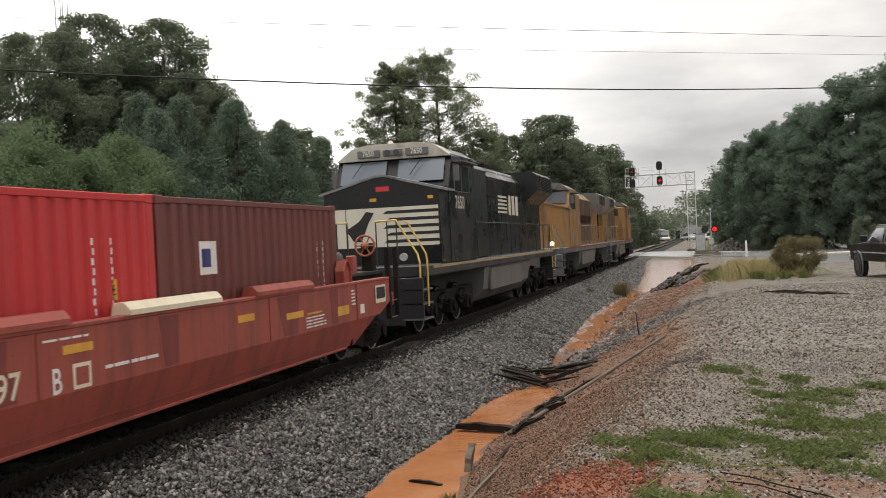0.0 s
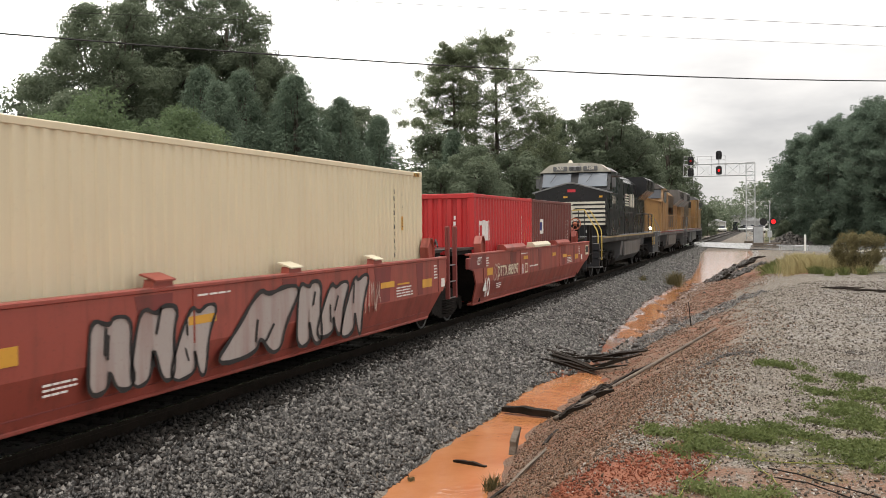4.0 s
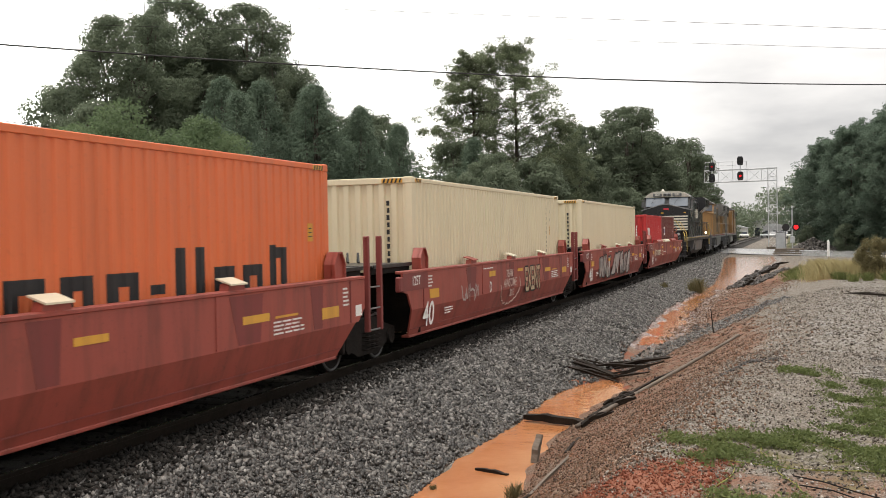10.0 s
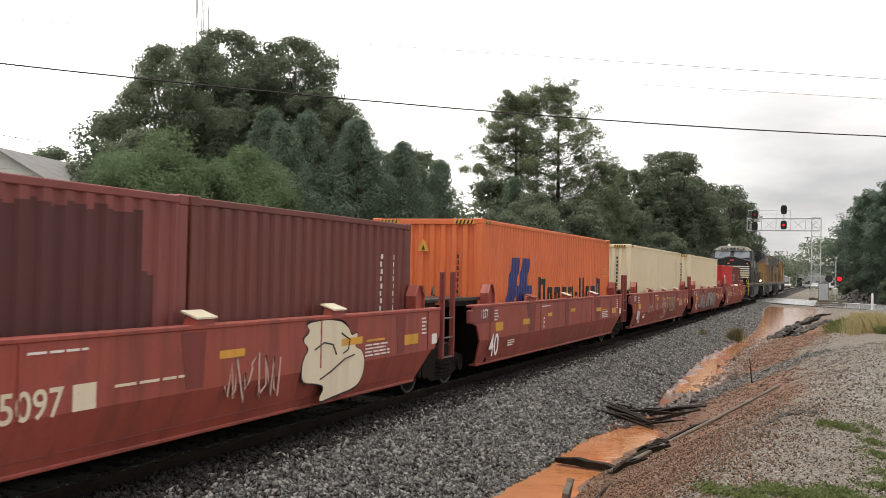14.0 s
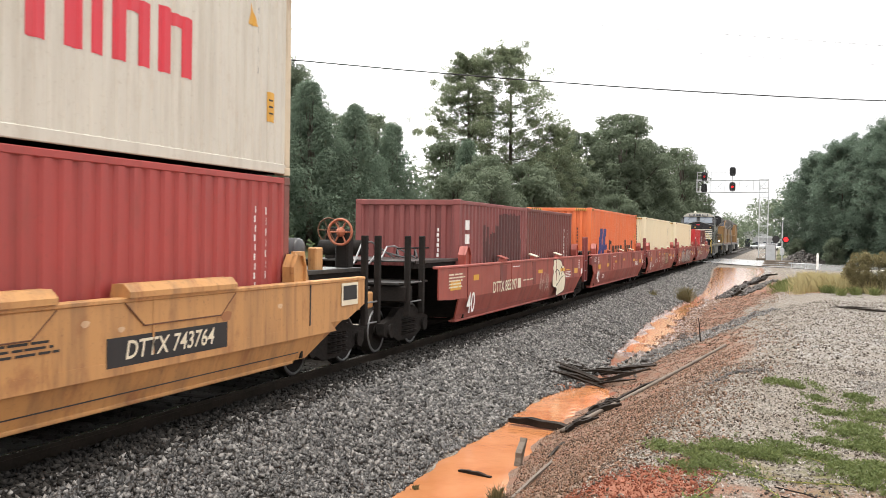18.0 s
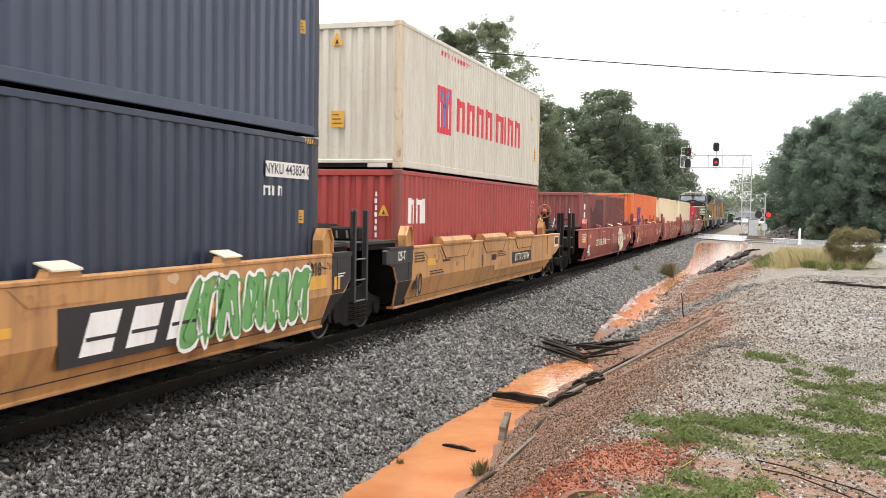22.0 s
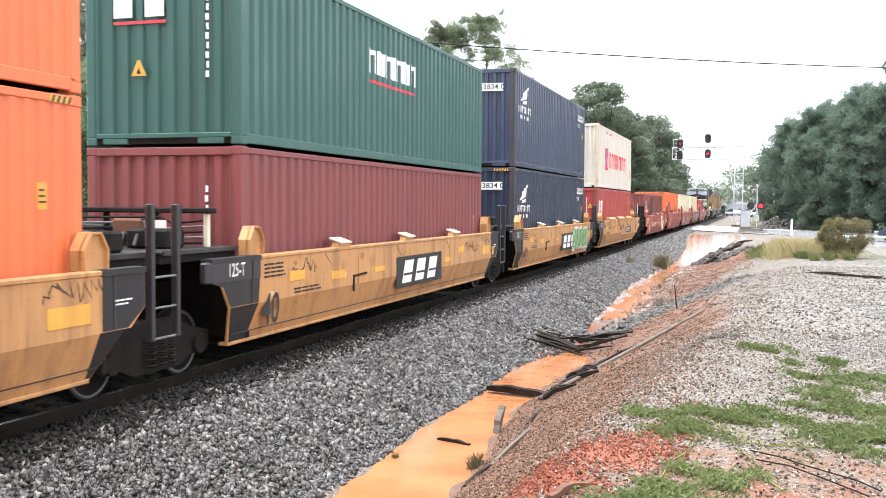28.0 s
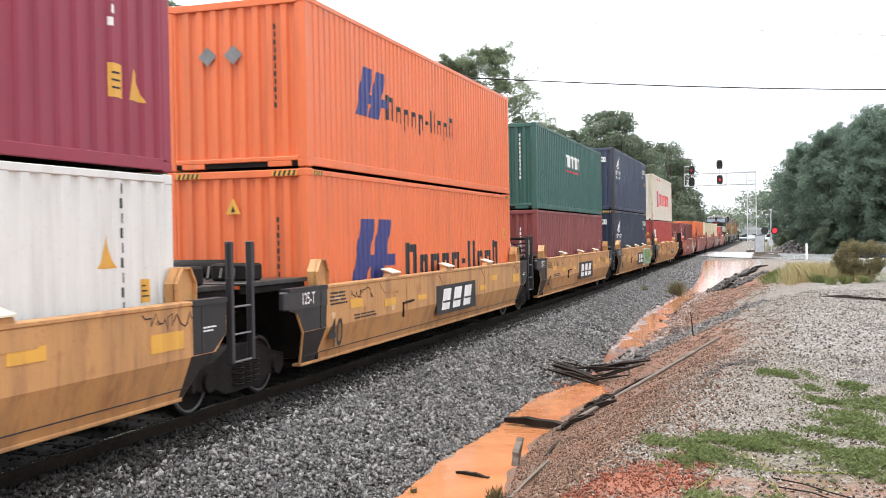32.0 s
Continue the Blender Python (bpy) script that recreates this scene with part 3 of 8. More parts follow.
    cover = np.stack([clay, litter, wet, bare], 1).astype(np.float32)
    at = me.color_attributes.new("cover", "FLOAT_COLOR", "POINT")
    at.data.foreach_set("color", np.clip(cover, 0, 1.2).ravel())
    rc = me.attributes.new("raw_clay", "FLOAT", "POINT")
    rc.data.foreach_set("value", np.clip(raw, 0, 1.2).astype(np.float32))
    ob = new("ground", me)
    tagged(ob, "wet grey gravel and red clay ground with a ditch", "ground", kind="structure")


def water():
    xs, ys = steps((2.6, 7.4, 0.3)), steps((-18, 86, 1.0))
    v, q = sheet(xs, ys, lambda x, y: water_level(y) - 0.012)
    single("water", mesh_of("water", v, q, MUD, True), None, "orange muddy rainwater standing in the ditch", "water", kind="structure")


def road():
    xs, ys = steps((-60, -6, 6), (-6, 14, 1), (14, 60, 4)), np.linspace(0, 1, 8)
    gx, gy = np.meshgrid(xs, ys)
    v = np.stack([gx.ravel(), (road_near(gx) * (1 - gy) + road_far(gx) * gy).ravel(), (-0.035 - 0.05 * np.clip(np.abs(gx) - 2, 0, 3) / 3).ravel()], 1)
    n = len(xs)
    i = (np.arange(len(ys) - 1)[:, None] * n + np.arange(n - 1)[None]).ravel()
    q = np.stack([i, i + 1, i + n + 1, i + n], 1)
    single("road", mesh_of("road", v, q, ASPHALT, True), None, "pale wet asphalt road over the level crossing", "road", kind="structure")


def track():
    t = thing("railway_track", "steel rails on dark timber sleepers", "railway track", kind="structure")
    prof = [(-0.068, -0.175), (0.068, -0.175), (0.068, -0.16), (0.012, -0.145), (0.012, -0.05), (0.036, -0.04), (0.036, -0.004), (0.03, 0.0), (-0.03, 0.0), (-0.036, -0.004), (-0.036, -0.04), (-0.012, -0.05), (-0.012, -0.145), (-0.068, -0.16)]
    for s in (-1, 1):
        rail = part("rail", Shape().prism([(p + s * 0.754, z) for p, z in prof], "y", -200, 420), RAILWEB, t, "dark greasy steel rail")
        part("rail_head", Shape().box(s * 0.754 - 0.028, -200, 0.0, s * 0.754 + 0.028, 420, 0.004), RAILTOP, rail, "polished running surface")
    me = Shape().box(-1.3, -0.11, -0.36, 1.3, 0.11, -0.182, 0.015).mesh("sleeper", TIE)
    for i in range(230):
        o = part("sleeper", me, None, t)
        o.matrix_basis = pose(random.uniform(-0.03, 0.03), -8 + 0.52 * i, random.uniform(-0.012, 0.0), 0, 0, random.uniform(-1, 1))


def rocks(n, place, smin, smax, flat=0.75, seed=1, rough=0.35):
    """Angular broken stones as arrays of points and faces. place(rng, n) gives their x, y, z."""
    rng = np.random.default_rng(seed)
    p = place(rng, n)
    n = len(p)
    octa = np.array([(1.3, 0, 0), (-1.3, 0, 0), (0, 1.3, 0), (0, -1.3, 0), (0, 0, 1.3), (0, 0, -1.3)], float)
    v = octa[None] + rng.uniform(-rough * 1.6, rough * 1.6, (n, 6, 3))
    v = v * np.stack([rng.uniform(0.7, 1.3, n), rng.uniform(0.6, 1.0, n), flat * rng.uniform(0.6, 1.1, n)], 1)[:, None]
    a = rng.normal(size=(n, 4))
    a /= np.linalg.norm(a, axis=1)[:, None]
    w, x, y, z = a.T
    rot = np.stack([1 - 2 * (y * y + z * z), 2 * (x * y - z * w), 2 * (x * z + y * w), 2 * (x * y + z * w), 1 - 2 * (x * x + z * z), 2 * (y * z - x * w), 2 * (x * z - y * w), 2 * (y * z + x * w), 1 - 2 * (x * x + y * y)], 1).reshape(n, 3, 3)
    size = rng.uniform(smin, smax, n) * 0.5
    v = np.einsum("nij,nkj->nki", rot, v) * size[:, None, None] + p[:, None]
    face = np.array([(0, 2, 4), (2, 1, 4), (1, 3, 4), (3, 0, 4), (2, 0, 5), (1, 2, 5), (3, 1, 5), (0, 3, 5)])
    q = (np.arange(n)[:, None, None] * 6 + face[None]).reshape(-1, 3)
    return v.reshape(-1, 3), q


def strewn(x0, x1, y0, y1, lift=0.0, off_patch=False):
    def place(rng, n):
        y = rng.uniform(y0, y1, n)
        a = x0(y) if callable(x0) else x0
        b = x1(y) if callable(x1) else x1
        x = a + (b - a) * rng.uniform(0, 1, n)
        if off_patch:
            k = red_patch(x, y) < rng.uniform(0.2, 0.9, n)
            x, y, n = x[k], y[k], int(k.sum())
        return np.stack([x, y, level(x, y) + lift + rng.uniform(-0.01, 0.012, n)], 1)
    return place


def joined(*sets):
    vs, qs, n = [], [], 0
    for v, q in sets:
        vs.append(v)
        qs.append(q + n)
        n += len(v)
    return np.concatenate(vs), np.concatenate(qs)


def pool_edge(y):
    return np.interp(y, LEFT_Y, LEFT_X) + 0.05


def bank_foot(y):
    return np.interp(y, RIGHT_Y, RIGHT_X)


def grey_line(y):
    return np.interp(y, (21.8, 24, 27.6, 31, 33.5), (4.6, 5.05, 5.85, 6.6, 7.5))


def bank_top(y):
    return np.interp(y, CLAY_Y, CLAY_X) + 0.3 + 0.6 * np.sin(y * 613.0)


def stones():
    v, q = joined(rocks(36000, strewn(1.9, pool_edge, 4.5, 24), 0.03, 0.085, seed=1), rocks(2000, strewn(1.6, 1.95, 4.5, 24), 0.03, 0.085, seed=31),
                  rocks(22000, strewn(1.7, pool_edge, 24, 52), 0.045, 0.09, seed=2),
                  rocks(8500, strewn(1.6, pool_edge, 52, 97), 0.08, 0.14, seed=3), rocks(5000, strewn(1.7, pool_edge, -12, 4.5), 0.06, 0.11, seed=25),
                  rocks(3000, strewn(lambda y: grey_line(y) - 0.5, lambda y: grey_line(y) + 0.4, 21.8, 33.5), 0.04, 0.085, seed=21))
    single("ballast", mesh_of("ballast", v, q, STONE), None, "crushed grey granite ballast along the track", "ballast", kind="stuff")
    # strip beside and under the train: grime plus the cars' shade as colour
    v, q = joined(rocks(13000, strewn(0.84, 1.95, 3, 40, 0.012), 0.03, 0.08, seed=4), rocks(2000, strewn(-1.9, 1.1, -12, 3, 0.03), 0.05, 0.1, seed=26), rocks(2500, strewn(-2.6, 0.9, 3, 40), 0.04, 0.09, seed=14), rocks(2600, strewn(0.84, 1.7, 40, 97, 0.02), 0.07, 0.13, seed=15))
    single("grimy_ballast", mesh_of("grimy_ballast", v, q, GRIMY_SHADED), None, "oily ballast close to the rails, blackened for the train's shade", "ballast", kind="stuff")
    v, q = joined(rocks(36000, strewn(6.4, 10.6, 4.8, 15, 0, True), 0.009, 0.026, seed=5), rocks(17000, strewn(7.4, 13, 14.5, 34), 0.018, 0.048, seed=6))
    single("gravel", mesh_of("gravel", v, q, PEBBLE), None, "loose pale gravel on the lot", "gravel", kind="stuff")
    v, q = joined(rocks(34000, strewn(bank_foot, bank_top, 4.5, 15, 0, True), 0.009, 0.03, seed=7), rocks(7000, strewn(bank_foot, bank_top, 15, 24), 0.012, 0.034, seed=17), rocks(2500, strewn(bank_foot, 7.2, 5, 20, 0, True), 0.02, 0.05, seed=16), rocks(9000, strewn(bank_foot, bank_top, 22, 46), 0.02, 0.055, seed=9), rocks(900, strewn(lambda y: bank_foot(y) - 0.6, bank_foot, 25, 46), 0.03, 0.08, seed=19))
    single("clay_clods", mesh_of("clay_clods", v, q, CLOD), None, "crumbled brown clay and pebbles on the ditch bank", "soil", kind="stuff")
    v, q = joined(rocks(20000, strewn(6.0, 8.0, 4.8, 8.6), 0.005, 0.02, seed=8), rocks(400, strewn(6.0, 8.0, 4.8, 8.6), 0.024, 0.045, seed=18))
    first = v.reshape(-1, 6, 3)[:, 0]
    k = red_patch(first[:, 0], first[:, 1]) > 0.35
    v = v.reshape(-1, 6, 3)[k].reshape(-1, 3)
    single("red_clay", mesh_of("red_clay", v, q[:len(v) // 6 * 8], REDCLOD), None, "crumbled bright red clay in the bank", "soil", kind="stuff")
    v, q = joined(rocks(700, strewn(lambda y: bank_foot(y) - 0.1, lambda y: bank_foot(y) + 0.65, 46, 68, 0.02), 0.05, 0.19, seed=10), rocks(500, strewn(lambda y: 5.4 + 0.19 * (y - 46), lambda y: 6.6 + 0.12 * (y - 46), 46, 56, 0.03), 0.06, 0.2, seed=12), rocks(350, strewn(lambda y: bank_foot(y) + 0.1, lambda y: bank_foot(y) + 0.7, 20, 30), 0.04, 0.10, seed=11), rocks(260, strewn(lambda y: 6.9 + 0.9 * (y - 12.95), lambda y: 7.05 + 0.9 * (y - 12.95), 12.9, 13.6, 0.005), 0.02, 0.05, seed=13))
    single("rubble", mesh_of("rubble", v, q, RUBBLE), None, "dark wet rubble heaped along the ditch", "rubble", kind="stuff")


ground()
water()
road()
track()
stones()

# ---- trees and plants ----


def leaf_quads(centres, size, rng, droop=0.0, slim=0.55, out=None):
    """A small pointed leaf at each centre, as arrays."""
    n = len(centres)
    up = rng.normal(size=(n, 3)) * 0.75 + np.array([0, 0, 1.0 - abs(droop)])
    if out is not None:
        up = rng.normal(size=(n, 3)) * 0.38 + out * 1.1 + np.array([0, 0, 0.35])
    up /= np.linalg.norm(up, axis=1)[:, None]
    d = np.cross(up, rng.normal(size=(n, 3)))
    d /= np.linalg.norm(d, axis=1)[:, None] + 1e-9
    e = np.cross(up, d)
    s = size * rng.uniform(0.6, 1.3, n)[:, None]
    v = np.stack([centres - d * s * 0.5 - e * s * slim * 0.45, centres - d * s * 0.5 + e * s * slim * 0.45, centres + d * s * 0.7], 1)
    return v.reshape(-1, 3), np.arange(3 * n).reshape(-1, 3)


def clumps(cs, rs, per, rng, flat=0.75):
    """Leaf places in round clumps, denser to the outside of each."""
    out = []
    for c, r in zip(cs, rs):
        p = rng.normal(size=(per, 3))
        p /= np.linalg.norm(p, axis=1)[:, None]
        p *= (rng.uniform(0.15, 1, per) ** 0.5)[:, None] * r
        p[:, 2] *= flat
        out.append(np.asarray(c) + p)
    return np.concatenate(out)


def limbs(shape, trunk_top, cs, base_r, rng, start=0.35, count=24):
    """Limbs that lead from the trunk to some of the clumps."""
    pick = rng.choice(len(cs), min(count, len(cs)), replace=False)
    for i in pick:
        c = Vector(cs[i])
        h = trunk_top * rng.uniform(start, 0.95)
        a = Vector((0, 0, min(h, max(c.z - 0.5, trunk_top * start))))
        m = a.lerp(c, 0.55) + Vector((rng.normal() * 0.25, rng.normal() * 0.25, 0.35))
        r = base_r * rng.uniform(0.22, 0.38)
        shape.tube(a, m, r, 6, r * 0.6)
        shape.tube(m, c, r * 0.6, 5, r * 0.2)


def crown_points(h, w, low, shape, lobes, n, rng, squash=0.8):
    """Leaf places on the outsides of many bulging lobes that fill the tree's outline."""
    cs, rs = [], []
    for i in range(lobes):
        k = (i + rng.uniform(0, 1)) / lobes
        if shape == "dome":
            reach = max(0.12, 1 - abs((k - 0.42) / 0.6) ** 2.6) ** 0.5
        elif shape == "wall":
            reach = max(0.12, 1 - k ** 2.2) ** 0.6
        else:
            reach = (1 - k) ** 0.75 + 0.06
        r = w * rng.uniform(0.10, 0.18) * (0.7 if shape == "cone" else 0.62 if shape == "wall" else min(1.0, 9.0 / lobes ** 0.5 * 1.0)) * (0.45 + 0.55 * reach)
        a = rng.uniform(0, 2 * math.pi)
        out = max(0.0, w * 0.5 * reach * rng.uniform(0.62, 1.08) - r * 0.6) * (rng.uniform(0.2, 1) ** 0.35)
        z = h * low + k * h * (1 - low)
        cs.append((out * math.cos(a), out * math.sin(a), min(z, h - r * squash)))
        rs.append(r)
    rs2 = np.array(rs)
    per = np.maximum(20, (n * rs2 ** 2 / (rs2 ** 2).sum()).astype(int))
    pts, outs = [], []
    for c, r, m in zip(cs, rs, per):
        d = rng.normal(size=(m, 3))
        d /= np.linalg.norm(d, axis=1)[:, None]
        outs.append(d.copy())
        bump = 1 + 0.18 * np.sin(d[:, 0] * 7 + c[0]) * np.sin(d[:, 1] * 6 + c[1] * 3) + 0.12 * np.sin(d[:, 2] * 9 + c[2])
        d = d * (r * bump * rng.uniform(0.55, 1, m) ** 0.4)[:, None]
        d[:, 2] *= squash
        pts.append(np.asarray(c) + d)
    return np.concatenate(pts), cs, np.concatenate(outs)


def leafy_tree(h, w, seed, mat, low, shape, lobes, n, leaf, label, slim=0.75, droop=0.2, squash=0.8):
    rng = np.random.default_rng(seed)
    t = thing("tree", label, "tree")
    pts, cs, outs = crown_points(h, w, low, shape, lobes, n, rng, squash)
    v, q = leaf_quads(pts, leaf, rng, droop, slim, outs)
    part("crown", mesh_of("crown", v, q, mat), None, t)
    s = Shape()
    r0 = h * 0.024
    s.tube((0, 0, -0.4), (0.1, 0.05, h * 0.35), r0, 9, r0 * 0.75)
    s.tube((0.1, 0.05, h * 0.35), (0, 0, h * 0.85), r0 * 0.75, 8, r0 * 0.2)
    limbs(s, h * 0.75, cs, r0, rng)
    part("trunk", s, BARK, t, "rough brown trunk with spreading limbs", smooth=True)
    return t


def broadleaf(h, w, seed, low=0.3, lobes=60, n=34000, leaf=0.24, label="", mat=OAK):
    return leafy_tree(h, w, seed, mat, low, "dome", lobes, n, leaf, label)


def cedar(h, w, seed, lobes=110, n=44000, leaf=0.2, label="dense dark cedar beside the ditch"):
    return leafy_tree(h, w, seed, CEDAR, 0.02, "cone", lobes, n, leaf, label, 0.5, -0.5, 1.2)


def pine(h, w, seed, bare=0.4, mat=PINE, label="tall open pine with puffs of needles on bare boughs", per=200, leaf=0.21, whorls=18, slim=0.38, boughs=(7, 10), puff=0.085):
    rng = np.random.default_rng(seed)
    t = thing("tree", label, "tree")
    cs, rs, s = [], [], Shape()
    r0 = h * 0.013
    s.tube((0, 0, -0.4), (0.15, 0, h * 0.5), r0, 9, r0 * 0.7)
    s.tube((0.15, 0, h * 0.5), (0, 0.1, h * 0.98), r0 * 0.7, 8, 0.03)
    for i in range(whorls):
        f = (i + 0.7 * rng.uniform()) / whorls
        k = bare + (1 - bare) * f
        reach = w * 0.5 * min(1.0, 0.6 + 0.9 * f) * max(0.2, 1 - f ** 2.6) ** 0.7
        for j in range(rng.integers(*boughs)):
            a = rng.uniform(0, 2 * math.pi)
            L = reach * rng.uniform(0.45, 1.1)
            root = Vector((0.08, 0.03, k * h))
            tip = Vector((L * math.cos(a), L * math.sin(a), k * h + L * rng.uniform(0.0, 0.6)))
            mid = root.lerp(tip, 0.5) + Vector((0, 0, -0.06 * L))
            s.tube(root, mid, r0 * 0.16, 5, r0 * 0.09)
            s.tube(mid, tip, r0 * 0.09, 5, 0.01)
            for g, chance in ((1.0, 1.0), (0.72, 0.8 if per > 150 else 0.85), (0.5, 0.5 if per > 150 else 0.45)):
                if rng.uniform() < chance:
                    c = (root.lerp(mid, g * 2) if g < 0.5 else mid.lerp(tip, g * 2 - 1)) + Vector((rng.normal(), rng.normal(), 0.6 * rng.normal())) * 0.05 * w
                    cs.append(c)
                    rs.append(rng.uniform(0.6, 1.1) * w * puff * (0.75 + 0.25 * (1 - f)))
    cs += [(0, 0, h * 0.985), (0.2, 0, h * 0.95), (-0.3, 0.1, h * 0.92)]
    rs += [0.35, 0.5, 0.6]
    v, q = leaf_quads(clumps(cs, rs, per, rng, 0.72), leaf, rng, 0.1, slim)
    part("crown", mesh_of("crown", v, q, mat), None, t)
    part("trunk", s, BARK, t, "straight reddish brown trunk", smooth=True)
    return t


def woodland(h, w, seed, label):
    return pine(h, w, seed, 0.03, FIR, label, 92, 0.27, 27, 0.45, (6, 9), 0.11)


def put(t, x, y, turn=0, grow=1.0, sink=0.1):
    t.matrix_basis = pose(x, y, float(level(x, y)) - sink, 0, 0, turn)
    t.scale = (grow, grow, grow)
    return t


def again(t, x, y, turn, grow=1.0, label=""):
    c = copy_thing(t, pose(0, 0, 0))
    put(c, x, y, turn, grow)
    return tagged(c, label)


def trees():
    g = "trees behind the track"
    # big oaks by the houses
    oak = tagged(put(broadleaf(14.0, 11.0, 11, 0.1, 330, 108000, 0.145, label="huge dark oak with a domed crown"), -30.8, 52, 20, 0.93), group=g)
    oak2 = tagged(put(broadleaf(15.6, 9.8, 12, 0.06, 290, 90000, 0.15, label="huge dark oak with a tall crown"), -27.3, 60, 80, 0.97), group=g)
    again(oak, -30.7, 61.5, 40, 0.93)
    again(oak, -24.7, 58.5, 310, 0.78)
    again(oak2, -31.5, 58, 150, 0.99)
    again(oak, -25.6, 60, 230, 0.72)
    small = tagged(put(broadleaf(6.5, 5.5, 13, 0.02, 60, 17000, 0.17, "small round broadleaf tree by the oaks"), -26, 42.5, 0, 0.95), group=g)
    again(small, -36.0, 52, 10, 1.4)
    again(small, -50.5, 62, 10, 1.3)
    again(small, -46.8, 62, 100, 1.1)
    again(small, -50, 66, 80, 1.2)
    for x, y, a, s in ((-20.2, 27.0, 10, 0.16), (-18.4, 27.4, 80, 0.15), (-17.0, 25.6, 150, 0.14), (-21.5, 30.2, 200, 0.2), (-23.4, 31.5, 260, 0.2), (-19.6, 29.6, 320, 0.2), (-22.8, 29.2, 30, 0.15), (-25.5, 34.5, 110, 0.25), (-17.8, 28.8, 170, 0.2), (-27.8, 36.5, 210, 0.22)):
        again(small, x, y, a, 0.72 * s, "low olive shrub on the grassy rise before the house")
    # cedars and scrub beside the ditch
    ced = tagged(put(cedar(10.8, 8.6, 21, 150, 46000, 0.16), -16.2, 48, 0, 0.84), group=g)
    again(ced, -19.2, 47.5, 70, 0.80)
    again(ced, -14.9, 51, 140, 0.78)
    again(ced, -17.4, 50, 220, 0.84)
    again(ced, -17.6, 42.5, 300, 0.72)
    again(ced, -21.0, 46.5, 30, 0.78)
    again(ced, -14.4, 55.5, 110, 0.74)
    dark = tagged(put(broadleaf(10.4, 7.4, 14, 0.02, 130, 34000, 0.17, "dark green bushy tree with a ragged top"), -19.8, 65.5, 0, 0.86), group=g)
    again(dark, -20.8, 62, 100, 0.78)
    again(dark, -15, 77, 210, 0.78)
    again(small, -14, 66, 30, 0.9)
    again(small, -13.2, 73, 130, 1.1)
    again(small, -12.8, 83, 220, 1.3)
    again(dark, -14, 90, 10, 0.9)
    again(dark, -11.8, 98, 60, 0.95)
    again(small, -20.5, 84, 300, 1.45, "pale bushy tree with light showing through")
    # the tall pines
    tall = tagged(put(pine(19.3, 12.0, 31, 0.16), -16.4, 90, 0), group=g)
    tagged(put(pine(17.6, 10.0, 32, 0.2, label="slender leaning pine with a thin open crown"), -19.9, 88, 40), group=g)
    again(tall, -12.7, 93, 130, 0.66, "short open pine beside the tall pines")
    again(ced, -16, 103, 20, 1.1)
    again(ced, -18, 82, 60, 0.9)
    # the round trees further on
    rnd = tagged(put(broadleaf(17.2, 12, 15, 0.02, 210, 52000, 0.26, "broad round tree in full leaf"), -10.4, 119, 0), group=g)
    again(rnd, -15.0, 117, 90, 0.87)
    again(rnd, -8.0, 124, 180, 0.84)
    again(rnd, -11.8, 140, 250, 0.95)
    again(rnd, -10.6, 165, 40, 0.98)
    again(small, -9.2, 110, 250, 1.1)
    lt = tagged(put(broadleaf(16.6, 8.5, 16, 0.12, 60, 13000, 0.30, "tall tree with light showing through its thin crown"), -6.2, 150, 0), group=g)
    again(lt, -8.6, 210, 120, 1.1)
    again(lt, -12, 226, 210, 1.15)
    for x, y, s, a in ((-6.6, 182, 0.7, 40), (-7.4, 196, 0.8, 130), (-6.0, 214, 0.75, 220), (-5.4, 240, 0.7, 310)):
        again(dark, x, y, a, s)
    # pines on the other side
    g = "pine wood beyond the lot"
    f1 = tagged(put(woodland(17.6, 10, 41, "tall dark pine in a dense row"), 23.5, 91, 0, 0.88), group=g)
    f2 = tagged(put(woodland(15.2, 9.4, 42, "dark bushy pine with boughs to the ground"), 16.5, 100, 0, 0.82), group=g)
    for x, y, s, a in ((19.8, 94, 0.84, 40), (27.5, 87, 0.95, 80), (31, 84, 0.95, 120), (22, 102, 0.92, 240), (26, 97, 1.0, 20), (17.8, 106, 0.8, 300)):
        again(f1, x, y, a, s)
    for x, y, s, a in ((13.6, 105, 0.78, 70), (11.4, 114, 0.74, 170), (9.6, 128, 0.6, 20), (18.2, 97, 0.84, 220), (25.5, 88, 0.75, 310), (12.6, 122, 0.8, 50), (15.0, 111, 0.84, 130), (21.8, 89, 0.7, 200)):
        again(f2, x, y, a, s)
    again(small, 12.8, 101, 60, 0.42, "low green bush at the edge of the wood")
    again(small, 9.6, 112, 160, 0.40, "low green bush at the edge of the wood")
    again(small, 20, 86, 10, 0.45, "low green bush at the edge of the wood")


